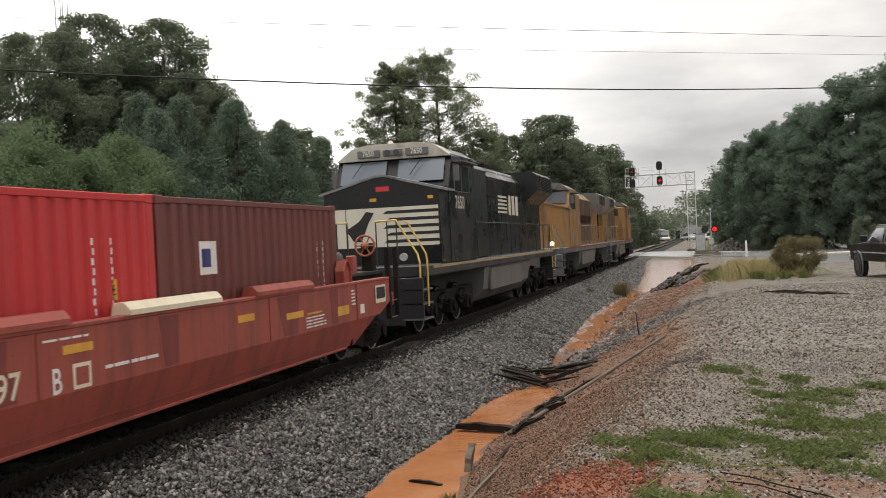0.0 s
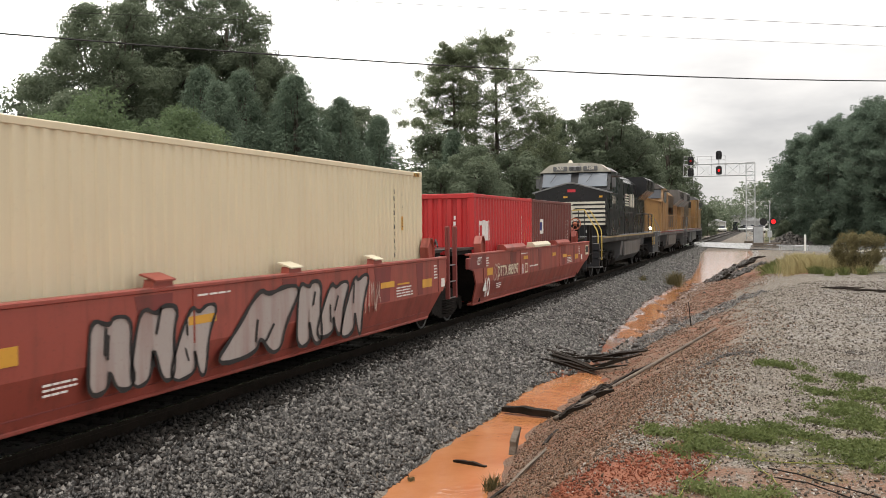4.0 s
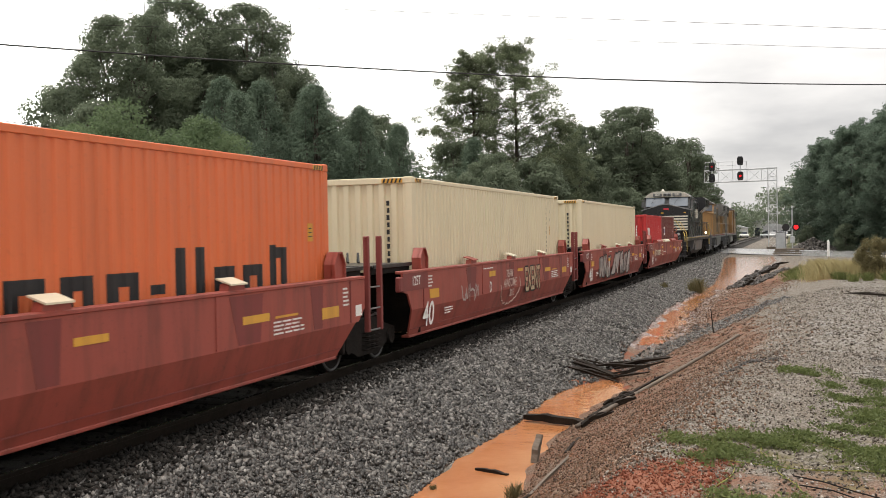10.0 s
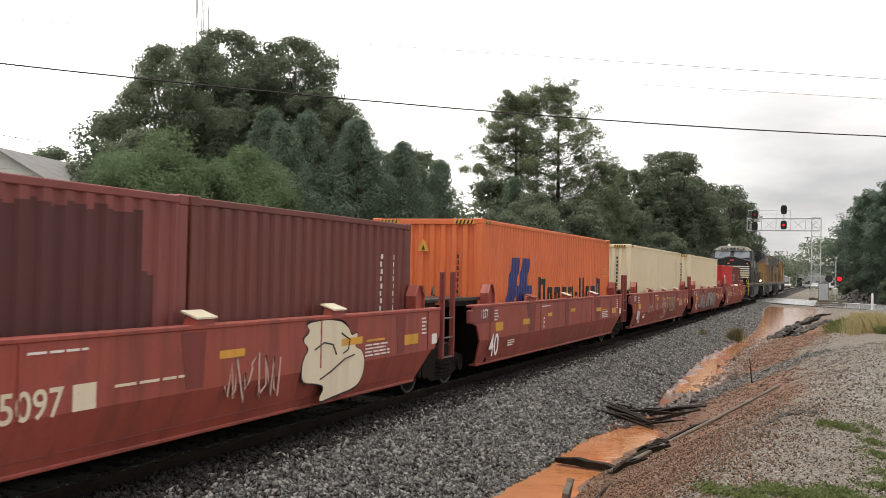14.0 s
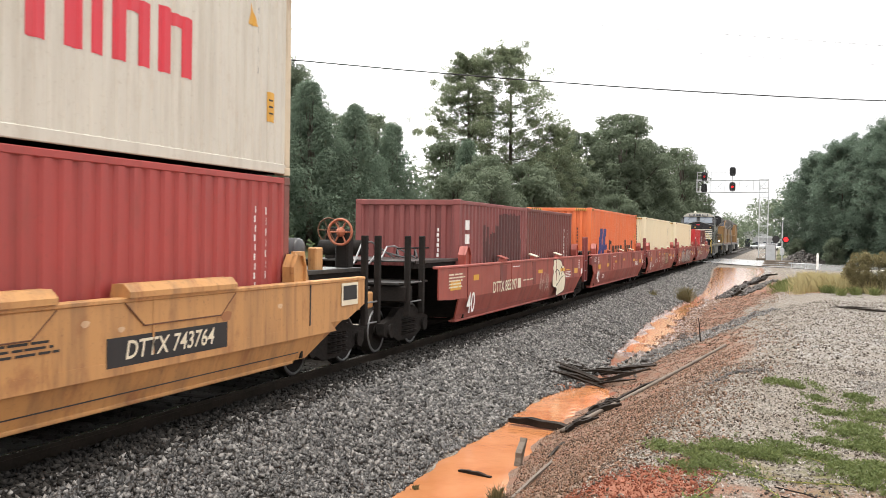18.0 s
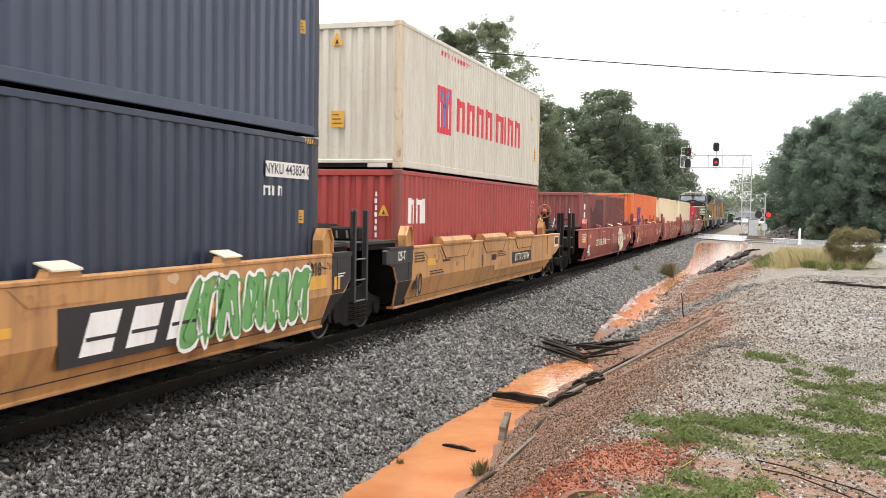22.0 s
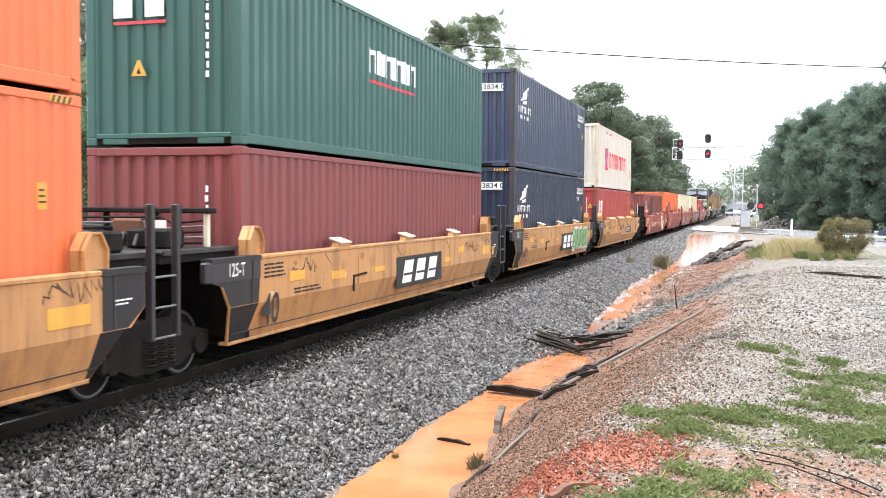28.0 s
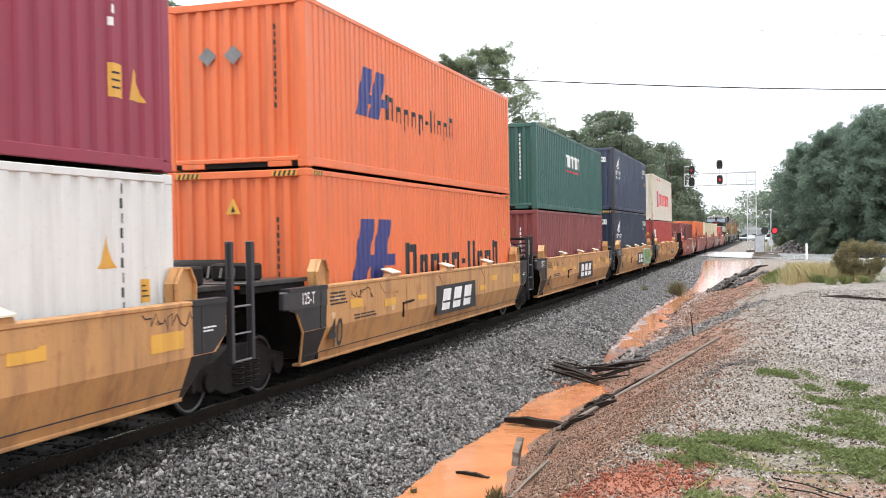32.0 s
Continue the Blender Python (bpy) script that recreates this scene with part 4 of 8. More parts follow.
def thicket():
    """The creeper-covered scrub along the far ditch."""
    rng = np.random.default_rng(51)
    cs, rs = [], []
    for i in range(280):
        y = rng.uniform(26.9, 38.0)
        k = rng.uniform(0, 1)
        top = 6.4 + 0.06 * (y - 27) + 0.35 * math.sin(y * 1.1) + 0.3 * math.sin(y * 2.3 + 1)
        a = math.pi * k
        xo = 3.0 * math.cos(a) + rng.normal() * 0.3
        cs.append((-15.5 + xo, y - 1.13 * xo, 1.0 + (top - 1.4) * math.sin(a) ** 0.6 * rng.uniform(0.75, 1.02)))
        rs.append(rng.uniform(0.5, 0.95))
    v, q = leaf_quads(clumps(cs, rs, 430, rng, 0.8), 0.105, rng, 0.2, 0.8)
    single("thicket", mesh_of("thicket", v, q, KUDZU), None, "thicket smothered in pale green creeper", "bushes", kind="stuff")
    cs, rs = [], []
    for i in range(420):
        y = rng.uniform(8, 110)
        x = -10.5 + rng.normal() * 1.6
        cs.append((x, y, float(level(x, y)) + rng.uniform(0.1, 1.9 if 12 < y < 25 else 2.2) * (0.6 + 0.4 * math.sin(y))))
        rs.append(rng.uniform(0.4, 0.8))
    v, q = leaf_quads(clumps(cs, rs, 45, rng, 0.8), 0.26, rng, 0.1, 0.5)
    single("undergrowth", mesh_of("undergrowth", v, q, KUDZU), None, "weedy green undergrowth below the trees", "bushes", kind="stuff")
    cs, rs = [], []
    for i in range(620):
        x = rng.uniform(-150, 150)
        y = 330 + 40 * math.sin(x * 0.013) + rng.uniform(-30, 30)
        top = 14 + 5 * math.sin(x * 0.05) + 3 * math.sin(x * 0.13)
        if abs(x + 4) < 14:
            top *= 0.75
        cs.append((x, y, rng.uniform(0.1, 1) * top))
        rs.append(rng.uniform(3, 5))
    v, q = leaf_quads(clumps(cs, rs, 150, rng, 0.9), 0.85, rng, 0.2, 0.7)
    single("distant_woods", mesh_of("distant_woods", v, q, OAK), None, "distant grey-green wooded skyline", "woods", kind="stuff")


def blades(n, place, h, w, seed, lean=0.35):
    rng = np.random.default_rng(seed)
    p = place(rng, n)
    n = len(p)
    a = rng.uniform(0, 2 * math.pi, n)
    side = np.stack([np.cos(a), np.sin(a), np.zeros(n)], 1) * (w * 0.5)
    hh = h * rng.uniform(0.4, 1.2, n)
    out = np.stack([rng.normal(size=n) * lean * hh, rng.normal(size=n) * lean * hh, hh], 1)
    mid = p + out * np.array([0.35, 0.35, 0.6])
    v = np.stack([p - side, p + side, mid + side * 0.7, p + out, mid - side * 0.7], 1)
    return v.reshape(-1, 3), (np.arange(n)[:, None] * 5 + np.array([(0, 1, 2, 3, 4)])).reshape(-1, 5)


def tufts(spots, spread, lift=0.0):
    def place(rng, n):
        s = np.array(spots, float)
        i = rng.integers(0, len(s), n)
        k = s[i, 2] if s.shape[1] > 2 else spread
        x = s[i, 0] + rng.normal(size=n) * k * 0.5
        y = s[i, 1] + rng.normal(size=n) * k * 0.8
        return np.stack([x, y, level(x, y) + lift - 0.01], 1)
    return place


def plants():
    rng = np.random.default_rng(61)
    # belts of low weeds: ends of each belt, half width, share
    belts = (((6.92, 8.4), (7.3, 8.05), 0.20, 0.11), ((7.2, 8.1), (8.5, 7.95), 0.30, 0.19), ((8.3, 7.95), (9.3, 7.3), 0.28, 0.15), ((8.15, 9.0), (9.3, 8.9), 0.4, 0.16), ((8.2, 11.0), (8.5, 9.6), 0.25, 0.08), ((8.6, 10.9), (9.6, 10.5), 0.3, 0.09),
             ((7.65, 12.55), (8.2, 11.5), 0.10, 0.04), ((8.1, 12.6), (8.7, 11.6), 0.10, 0.04), ((7.2, 6.25), (7.75, 6.0), 0.16, 0.10), ((6.9, 5.6), (7.3, 5.85), 0.12, 0.04))
    ends = np.cumsum([k[3] for k in belts]) / sum(k[3] for k in belts)

    def weedy(patch):
        def place(g, n):
            i = np.minimum(np.searchsorted(ends, g.uniform(size=n)), len(belts) - 1)
            p, q, w = np.array([k[0] for k in belts])[i], np.array([k[1] for k in belts])[i], np.array([k[2] for k in belts])[i]
            f = g.uniform(size=n)[:, None]
            c = p + (q - p) * f + g.normal(size=(n, 2)) * (w[:, None] * np.array([0.5, 1.0]))
            c[:, 1] += 0.22 * np.sin(c[:, 0] * 4.1 + 0.6) + 0.12 * np.sin(c[:, 0] * 9.7)
            keep = wob(c[:, 0], c[:, 1], 3.1, 1.0) + 0.5 * wob(c[:, 0], c[:, 1], 8.3, 2.0) > patch + 0.2 * g.normal(size=n)
            c = c[keep]
            return np.stack([c[:, 0], c[:, 1], level(c[:, 0], c[:, 1])], 1)
        return place

    # rosettes: a few leaves low round each root
    roots = weedy(0.12)(rng, 7000)
    per = 7
    c = np.repeat(roots, per, 0) + rng.normal(size=(len(roots) * per, 3)) * np.array([0.022, 0.022, 0.0]) + np.array([0, 0, 1.0]) * rng.uniform(0.004, 0.045, (len(roots) * per, 1))
    v, q = leaf_quads(c, 0.034, rng, 0.3, 0.62)
    single("weed_mat", mesh_of("weed_mat", v, q, WEED), None, "patchy mat of low leafy weeds on gravel", "weeds", kind="stuff")
    v, q = blades(13000, weedy(-0.12), 0.045, 0.005, 62, 0.8)
    single("grass", mesh_of("grass", v, q, GRASS), None, "sparse short green grass among the weeds", "grass", kind="stuff")
    for k, pts in enumerate((((7.48, 8.3), (7.56, 7.8), (7.66, 7.22), (7.8, 6.7), (7.95, 6.1)), ((7.17, 5.95), (7.3, 6.6), (7.38, 7.35)), ((7.3, 7.5), (7.8, 7.3), (8.4, 7.35)), ((7.9, 8.3), (8.25, 7.9), (8.7, 7.75)))):
        px, py = np.array(pts).T
        f = np.linspace(0, len(pts) - 1, 14)
        fx, fy = np.interp(f, range(len(pts)), px) + 0.02 * np.sin(f * 5), np.interp(f, range(len(pts)), py)
        t = thing("runner", "yellow-green creeping runner lying over the gravel", "plant", "creeping runners")
        part("stem", Shape().path([(p, q, float(level(p, q)) + 0.012) for p, q in zip(fx, fy)], 0.004, 5), RUNNER, t)
        c = np.stack([fx, fy, level(fx, fy) + 0.015], 1).repeat(4, 0)
        v, q = leaf_quads(c + rng.normal(size=c.shape) * np.array([0.02, 0.02, 0.004]), 0.04, rng, 0.2, 0.5)
        part("leaves", mesh_of("leaves", v, q, WEED), None, t)
    meadow = blades(9000, lambda g, n: (lambda x, y: np.stack([x, y, level(x, y) - 0.02], 1))(g.uniform(-27, -11.5, n), g.uniform(10, 30, n)), 0.5, 0.05, 66, 0.5)
    for k in range(9):
        bx, by = rng.uniform(-23, -12.5), rng.uniform(13, 27)
        bush = thing("bush", "dark green weedy bush on the slope", "bush", "bushes on the slope", at=pose(bx, by, float(level(bx, by)) - 0.05))
        cs = rng.normal(size=(16, 3)) * np.array([0.55, 0.55, 0.3]) + np.array([0, 0, 0.6])
        v, q = leaf_quads(clumps(cs, rng.uniform(0.2, 0.45, 16), 110, rng, 0.9), 0.11, rng, 0.1, 0.6)
        part("crown", mesh_of("crown", v, q, KUDZU), None, bush)
        sh = Shape()
        for c in cs[::3]:
            sh.tube((0, 0, -0.05), tuple(c), 0.015, 4, 0.006, False)
        part("stems", sh, BARK, bush)
    single("meadow", mesh_of("meadow", *meadow, KUDZU), None, "rough green grass on the slope before the house", "grass", kind="stuff")
    # tall dry grass by the shrub
    spots = [(8.6 + 2.6 * rng.uniform() ** 1.2, 40.6 + 6 * rng.uniform(), 0.5) for _ in range(60)]
    v, q = blades(16000, tufts(spots, 0.4), 0.62, 0.012, 63, 0.35)
    single("dry_grass", mesh_of("dry_grass", v, q, DRYGRASS), None, "tall straw-coloured grass round a shrub", "grass", kind="stuff")
    spots = [(7.9 + 1.0 * rng.uniform(), 44 + 5 * rng.uniform(), 0.5) for _ in range(26)] + [(9 + 3.2 * rng.uniform(), 38.4 + 1.4 * rng.uniform(), 0.15) for _ in range(5)]
    v, q = blades(9000, tufts(spots, 0.4), 0.3, 0.014, 64, 0.5)
    single("weeds", mesh_of("weeds", v, q, GRASS), None, "low green weeds at the edge of the lot", "grass", kind="stuff")
    # the shrub itself
    t = thing("shrub", "rounded olive shrub among dry grass", "bush", at=pose(11.12, 41.2, float(level(11.12, 41.2))))
    cs, rs, s = [], [], Shape()
    for i in range(70):
        d = rng.normal(size=3)
        d /= np.linalg.norm(d)
        r = rng.uniform(0.5, 1.0) ** 0.5
        c = (d[0] * r * 1.0, d[1] * r * 0.9, 0.85 + d[2] * r * 0.72)
        cs.append(c)
        rs.append(rng.uniform(0.16, 0.3))
        s.tube((0.1 * d[0], 0.1 * d[1], -0.05), c, 0.014, 4, 0.005, False)
    v, q = leaf_quads(clumps(cs, rs, 330, rng, 1.0), 0.07, rng, -0.4, 0.35)
    part("crown", mesh_of("crown", v, q, SHRUB), None, t)
    part("stems", s, BARK, t, "thin woody stems")
    # weeds in the pool and on the ballast
    for x, y, h, n, m, lb in ((4.75, 10.9, 0.17, 260, SHRUB, "small dark weed growing out of the muddy water"), (3.95, 44.0, 0.6, 900, SHRUB, "dark leafy weed on the ballast slope"), (2.75, 42.5, 0.25, 160, SHRUB, "low weed on the ballast"), (3.7, 11.05, 0.07, 160, SHRUB, "matted twigs stranded in the muddy water")):
        v, q = blades(n, tufts([(0, 0, h * 0.5)], 0.1), h, 0.006 + 0.006 * h, int(x * 100), 0.35)
        v[:, 2] -= level(v[:, 0] * 0, v[:, 1] * 0)[0]
        single("weed", mesh_of("weed", v, q, m), None, lb, "plant", at=pose(x, y, float(max(level(x, y), water_level(y) - 0.02))))


trees()
thicket()
plants()

# ---- the train: all of it rolls along +y; each thing is built round its own start ----
TRAIN, WHEELS = [], []
FLOOR = 0.36
L40, L20 = 12.192, 6.058


def lines(parent, mat, x, y0, y1, z0, z1, n, name="marking"):
    """n lines of small print as plain bars, ragged at the end."""
    s, h = Shape(), (z1 - z0) / n
    rng = random.Random(int(abs(y0 * 100)) + n)
    for i in range(n):
        y = y0
        end = y1 - (y1 - y0) * rng.uniform(0, 0.3)
        while y < end - 0.02:
            w = min(rng.uniform(0.08, 0.22) * (y1 - y0) * 1.6, end - y)
            s.box(x, y, z0 + i * h, x + 0.004, y + w * 0.85, z0 + (i + 0.46) * h)
            y += w
    return part(name, s, mat, parent)


class Ribs:
    """The outline of a corrugated wall along its length: recess at every place."""

    def __init__(self, a, b, pitch, depth):
        self.n = max(1, round((b - a) / pitch))
        self.a, self.b, self.depth = a, b, depth
        p = (b - a) / self.n
        self.at = [(a, 0.0)]
        for i in range(self.n):
            y = a + i * p
            self.at += [(y + 0.2 * p, 0.0), (y + 0.32 * p, depth), (y + 0.68 * p, depth), (y + 0.8 * p, 0.0)]
        self.at.append((b, 0.0))

    def recess(self, y):
        return float(np.interp(y, [p[0] for p in self.at], [p[1] for p in self.at]))


def clip(poly, axis_lo, axis_hi):
    for bound, sign in ((axis_lo, 1), (axis_hi, -1)):
        out = []
        for p, q in zip(poly, poly[1:] + poly[:1]):
            a, b = sign * (p[0] - bound), sign * (q[0] - bound)
            if a >= 0:
                out.append(p)
            if a * b < 0:
                t = a / (a - b)
                out.append((p[0] + t * (q[0] - p[0]), p[1] + t * (q[1] - p[1])))
        poly = out
        if len(poly) < 3:
            return []
    return poly


def painted(parent, polys, mat, ribs, x, name="marking", label=""):
    """Convex flat shapes (y, z) painted over the ribs of a near side."""
    s = Shape()
    cuts = [p[0] for p in ribs.at]
    for poly in polys:
        lo, hi = min(p[0] for p in poly), max(p[0] for p in poly)
        for a, b in zip(cuts, cuts[1:]):
            if b <= lo or a >= hi or b - a < 1e-6:
                continue
            c = clip(list(poly), a, b)
            if c:
                s.add([(x + 0.004 - ribs.recess(p[0]), p[0], p[1]) for p in c], [tuple(range(len(c)))])
    return part(name, s, mat, parent, label)


def rect(y0, y1, z0, z1):
    return [(y0, z0), (y1, z0), (y1, z1), (y0, z1)]


def container(label, colour, u, z, length, height, fine=False, group="containers on the train", dark=None):
    t = thing("shipping_container", label, "container", group)
    TRAIN.append((t, u, z))
    w, L, H = 1.219, length, height
    ribs = Ribs(0.16, L - 0.16, 0.20 if fine else 0.277, 0.022 if fine else 0.036)
    zb, zt = 0.15, H - 0.10
    for s in (1, -1):
        sh = Shape()
        vs = [(s * (w - 0.006 - d), y, zz) for y, d in ribs.at for zz in (zb, zt)]
        sh.add(vs, [(2 * i, 2 * i + 2, 2 * i + 3, 2 * i + 1) for i in range(len(ribs.at) - 1)])
        part("side_wall", sh, colour, t)
        part("top_rail", Shape().box(s * w - (0.06 if s > 0 else 0), 0.1, H - 0.10, s * w + (0 if s > 0 else 0.06), L - 0.1, H - 0.015, 0.01), colour, t)
        part("bottom_rail", Shape().box(s * w - (0.05 if s > 0 else 0), 0.1, 0.02, s * w + (0 if s > 0 else 0.05), L - 0.1, 0.155, 0.01), colour, t)
    eribs = Ribs(-w + 0.13, w - 0.13, 0.24, 0.045)
    for y, s in ((0, 1), (L, -1)):
        sh = Shape()
        vs = [(x, y + s * (0.02 + d), zz) for x, d in eribs.at for zz in (0.16, H - 0.12)]
        sh.add(vs, [(2 * i, 2 * i + 2, 2 * i + 3, 2 * i + 1) for i in range(len(eribs.at) - 1)])
        part("end_wall", sh, colour, t)
        for x in (1, -1):
            part("corner_post", Shape().box(x * w - (0.14 if x > 0 else 0), y - (0 if s > 0 else 0.16), 0.11, x * w + (0 if x > 0 else 0.14), y + (0.16 if s > 0 else 0), H - 0.11, 0.012), dark or colour, t)
            for zz in (0, H - 0.118):
                part("corner_casting", Shape().box(x * (w + 0.004) - (0.165 if x > 0 else 0), y - s * 0.004 - (0 if s > 0 else 0.175), zz, x * (w + 0.004) + (0 if x > 0 else 0.165), y - s * 0.004 + (0.175 if s > 0 else 0), zz + 0.118, 0.012), dark or colour, t)
        part("end_header", Shape().box(-w + 0.15, y - (0 if s > 0 else 0.1), H - 0.125, w - 0.15, y + (0.1 if s > 0 else 0), H - 0.01, 0.01), colour, t)
        part("end_sill", Shape().box(-w + 0.15, y - (0 if s > 0 else 0.1), 0.095, w - 0.15, y + (0.1 if s > 0 else 0), 0.165, 0.01), colour, t)
        part("sill_recess", Shape().box(-w + 0.15, y - (-0.03 if s > 0 else 0.1), 0.02, w - 0.15, y + (0.1 if s > 0 else -0.03), 0.095), STEEL, t, "dark recess under the end sill")
        for x in (-0.75, 0.75):
            part("sill_block", Shape().box(x - 0.2, y - (0 if s > 0 else 0.1), 0.015, x + 0.2, y + (0.1 if s > 0 else 0), 0.096, 0.008), colour, t)
    part("roof", Shape().box(-w + 0.05, 0.09, H - 0.04, w - 0.05, L - 0.09, H - 0.02), colour, t)
    part("floor", Shape().box(-w + 0.05, 0.09, 0.05, w - 0.05, L - 0.09, 0.12), STEEL, t, "dark underside")
    return t, ribs, w - 0.006


def end_bars(t, mat, x0, x1, z0, z1, n, upright=True, y=-0.03):
    """Numbers on the rear end as a column (or row) of plain bars."""
    s = Shape()
    for i in range(n):
        if upright:
            h = (z1 - z0) / n
            s.box(x0 + 0.012 * (i % 2), y, z0 + i * h, x1 - 0.02, y + 0.004, z0 + (i + 0.68) * h)
        else:
            w = (x1 - x0) / n
            s.box(x0 + i * w, y, z0, x0 + (i + 0.72) * w, y + 0.004, z1)
    part("marking", s, mat, t)


def side_column(t, ribs, x, mat, y0, y1, z0, z1, n):
    w = (y1 - y0) * (0.3 if y1 - y0 < 0.2 else 0.05)
    for i in range(n):
        painted(t, [rect(y0 + w * (0.5 + i % 2), y1 - w * (0.5 + (i + 1) % 2 * 0.5), z0 + i * (z1 - z0) / n, z0 + (i + 0.68) * (z1 - z0) / n)], mat, ribs, x)


def hazard(t, L, H, x=1.2235):
    """Black and yellow stripes on the top corners of a tall container."""
    for y0, s in ((0.18, 1), (L - 0.48, 1)):
        part("hazard_stripe", Shape().box(x - 0.003, y0, H - 0.10, x, y0 + 0.32, H - 0.03), YMARK, t, "yellow and black striped corner marking")
        sh = Shape()
        for i in range(4):
            a = y0 + 0.02 + 0.08 * i
            sh.prism([(a, H - 0.10), (a + 0.035, H - 0.10), (a + 0.065, H - 0.03), (a + 0.03, H - 0.03)], "x", x, x + 0.003)
        part("stripe", sh, BMARK, t)
    for x0 in (-1.05, 0.62):
        part("hazard_stripe", Shape().box(x0, -0.006, H - 0.11, x0 + 0.42, -0.002, H - 0.03), YMARK, t, "yellow and black striped corner marking")
        sh = Shape()
        for i in range(5):
            a = x0 + 0.02 + 0.08 * i
            sh.prism([(a, H - 0.11), (a + 0.035, H - 0.11), (a + 0.065, H - 0.03), (a + 0.03, H - 0.03)], "y", -0.009, -0.006)
        part("stripe", sh, BMARK, t)


def triangle_sign(t, x, z, s=0.16, y=-0.012):
    part("warning_sign", Shape().prism([(x - s, z), (x + s, z), (x + 0.02, z + 1.8 * s), (x - 0.02, z + 1.8 * s)], "y", y - 0.004, y), YMARK, t, "yellow warning triangle")
    part("warning_mark", Shape().prism([(x - s * 0.3, z + 0.25 * s), (x + s * 0.3, z + 0.25 * s), (x, z + 1.0 * s)], "y", y - 0.007, y - 0.004), BMARK, t)


def side_sign(t, ribs, x, y, z, w=0.22, h=0.36):
    painted(t, [rect(y, y + w, z, z + h)], YMARK, ribs, x, "notice_plate", "yellow notice plate")
    for i in range(3):
        painted(t, [rect(y + 0.15 * w, y + (0.85 - 0.1 * i) * w, z + (0.25 + 0.22 * i) * h, z + (0.31 + 0.22 * i) * h)], BMARK, ribs, x + 0.003, "sign_line")


C_RED = paint("bright_red_container", (0.52, 0.028, 0.03), 0.45, (0.22, 0.03, 0.03), 0.4)
C_MAROON = paint("maroon_container", (0.15, 0.038, 0.03), 0.5, (0.05, 0.02, 0.02), 0.45)
C_MAROON2 = paint("faded_maroon_container", (0.22, 0.06, 0.055), 0.55, (0.08, 0.028, 0.026), 0.55)
C_BEIGE = paint("beige_container", (0.72, 0.63, 0.44), 0.45, (0.45, 0.37, 0.25), 0.2, 0.15)
C_ORANGE = paint("orange_container", (0.70, 0.162, 0.05), 0.42, (0.36, 0.11, 0.05), 0.45)
C_BRICK = paint("strong_red_container", (0.36, 0.05, 0.042), 0.48, (0.16, 0.04, 0.035), 0.45, 0.25, 0.25, (0.17, 0.055, 0.035))
C_DULL = paint("dull_brick_red_container", (0.20, 0.048, 0.046), 0.5, (0.10, 0.035, 0.032), 0.55)
C_WHITE = paint("off_white_container", (0.60, 0.56, 0.48), 0.5, (0.30, 0.24, 0.17), 0.4, 0.25, 0.18, (0.34, 0.22, 0.12))
C_POST = paint("rust_streaked_cream_post", (0.58, 0.48, 0.34), 0.55, (0.22, 0.12, 0.06), 0.7, 0.25, 0.7, (0.20, 0.09, 0.04))
C_BROWNED = paint("browned_red_post", (0.22, 0.06, 0.045), 0.55, (0.06, 0.035, 0.025), 0.8, 0.2, 0.6, (0.10, 0.05, 0.03))
C_PALE = paint("grey_white_container", (0.66, 0.65, 0.62), 0.5, (0.32, 0.28, 0.24), 0.35)
# one navy in two copies: glare is painted into the first, not the second
C_NAVY_GLARE = paint("navy_container_in_glare", (0.042, 0.055, 0.095), 0.38, (0.03, 0.03, 0.035), 0.4, 0.25)
C_NAVY_DIM = paint("navy_container_out_of_glare", (0.022, 0.031, 0.058), 0.4, (0.025, 0.025, 0.03), 0.4, 0.2)
C_CORNER = paint("rusty_dark_corner_paint", (0.03, 0.032, 0.042), 0.5, (0.13, 0.06, 0.035), 0.8)
C_GREEN = paint("dark_green_container", (0.03, 0.10, 0.082), 0.45, (0.03, 0.05, 0.045), 0.4)
C_WINE = paint("wine_red_container", (0.25, 0.018, 0.045), 0.4, (0.10, 0.02, 0.03), 0.3)
C_SMEAR = paint("dark_patch_paint", (0.085, 0.024, 0.022), 0.55, (0.04, 0.02, 0.02), 0.5)
LOGO_BLUE = paint("blue_logo_paint", (0.03, 0.035, 0.17), 0.45, (0.08, 0.05, 0.06), 0.2)
EMBLEM_BLUE = paint("mid_blue_emblem_paint", (0.06, 0.20, 0.46), 0.45, (0.1, 0.1, 0.12), 0.2)
LOGO_RED = paint("red_logo_paint", (0.62, 0.03, 0.05), 0.45, (0.4, 0.2, 0.18), 0.2)
RUSTY = paint("rust_stained_yellow_paint", (0.36, 0.15, 0.055), 0.6, (0.16, 0.07, 0.04), 0.8)
CREAM_SMEAR = paint("chalky_faded_paint", (0.58, 0.40, 0.24), 0.6, (0.3, 0.15, 0.08), 0.7)
SILVER = paint("silver_spray_paint", (0.40, 0.36, 0.34), 0.4, (0.26, 0.11, 0.09), 0.7)
TAN = paint("tan_spray_paint", (0.50, 0.36, 0.22), 0.45, (0.25, 0.12, 0.08), 0.4)
LIME = paint("green_spray_paint", (0.12, 0.33, 0.10), 0.4, (0.15, 0.2, 0.1), 0.3)
PALE = paint("pale_scrawl_paint", (0.55, 0.42, 0.36), 0.5, (0.35, 0.1, 0.08), 0.5)


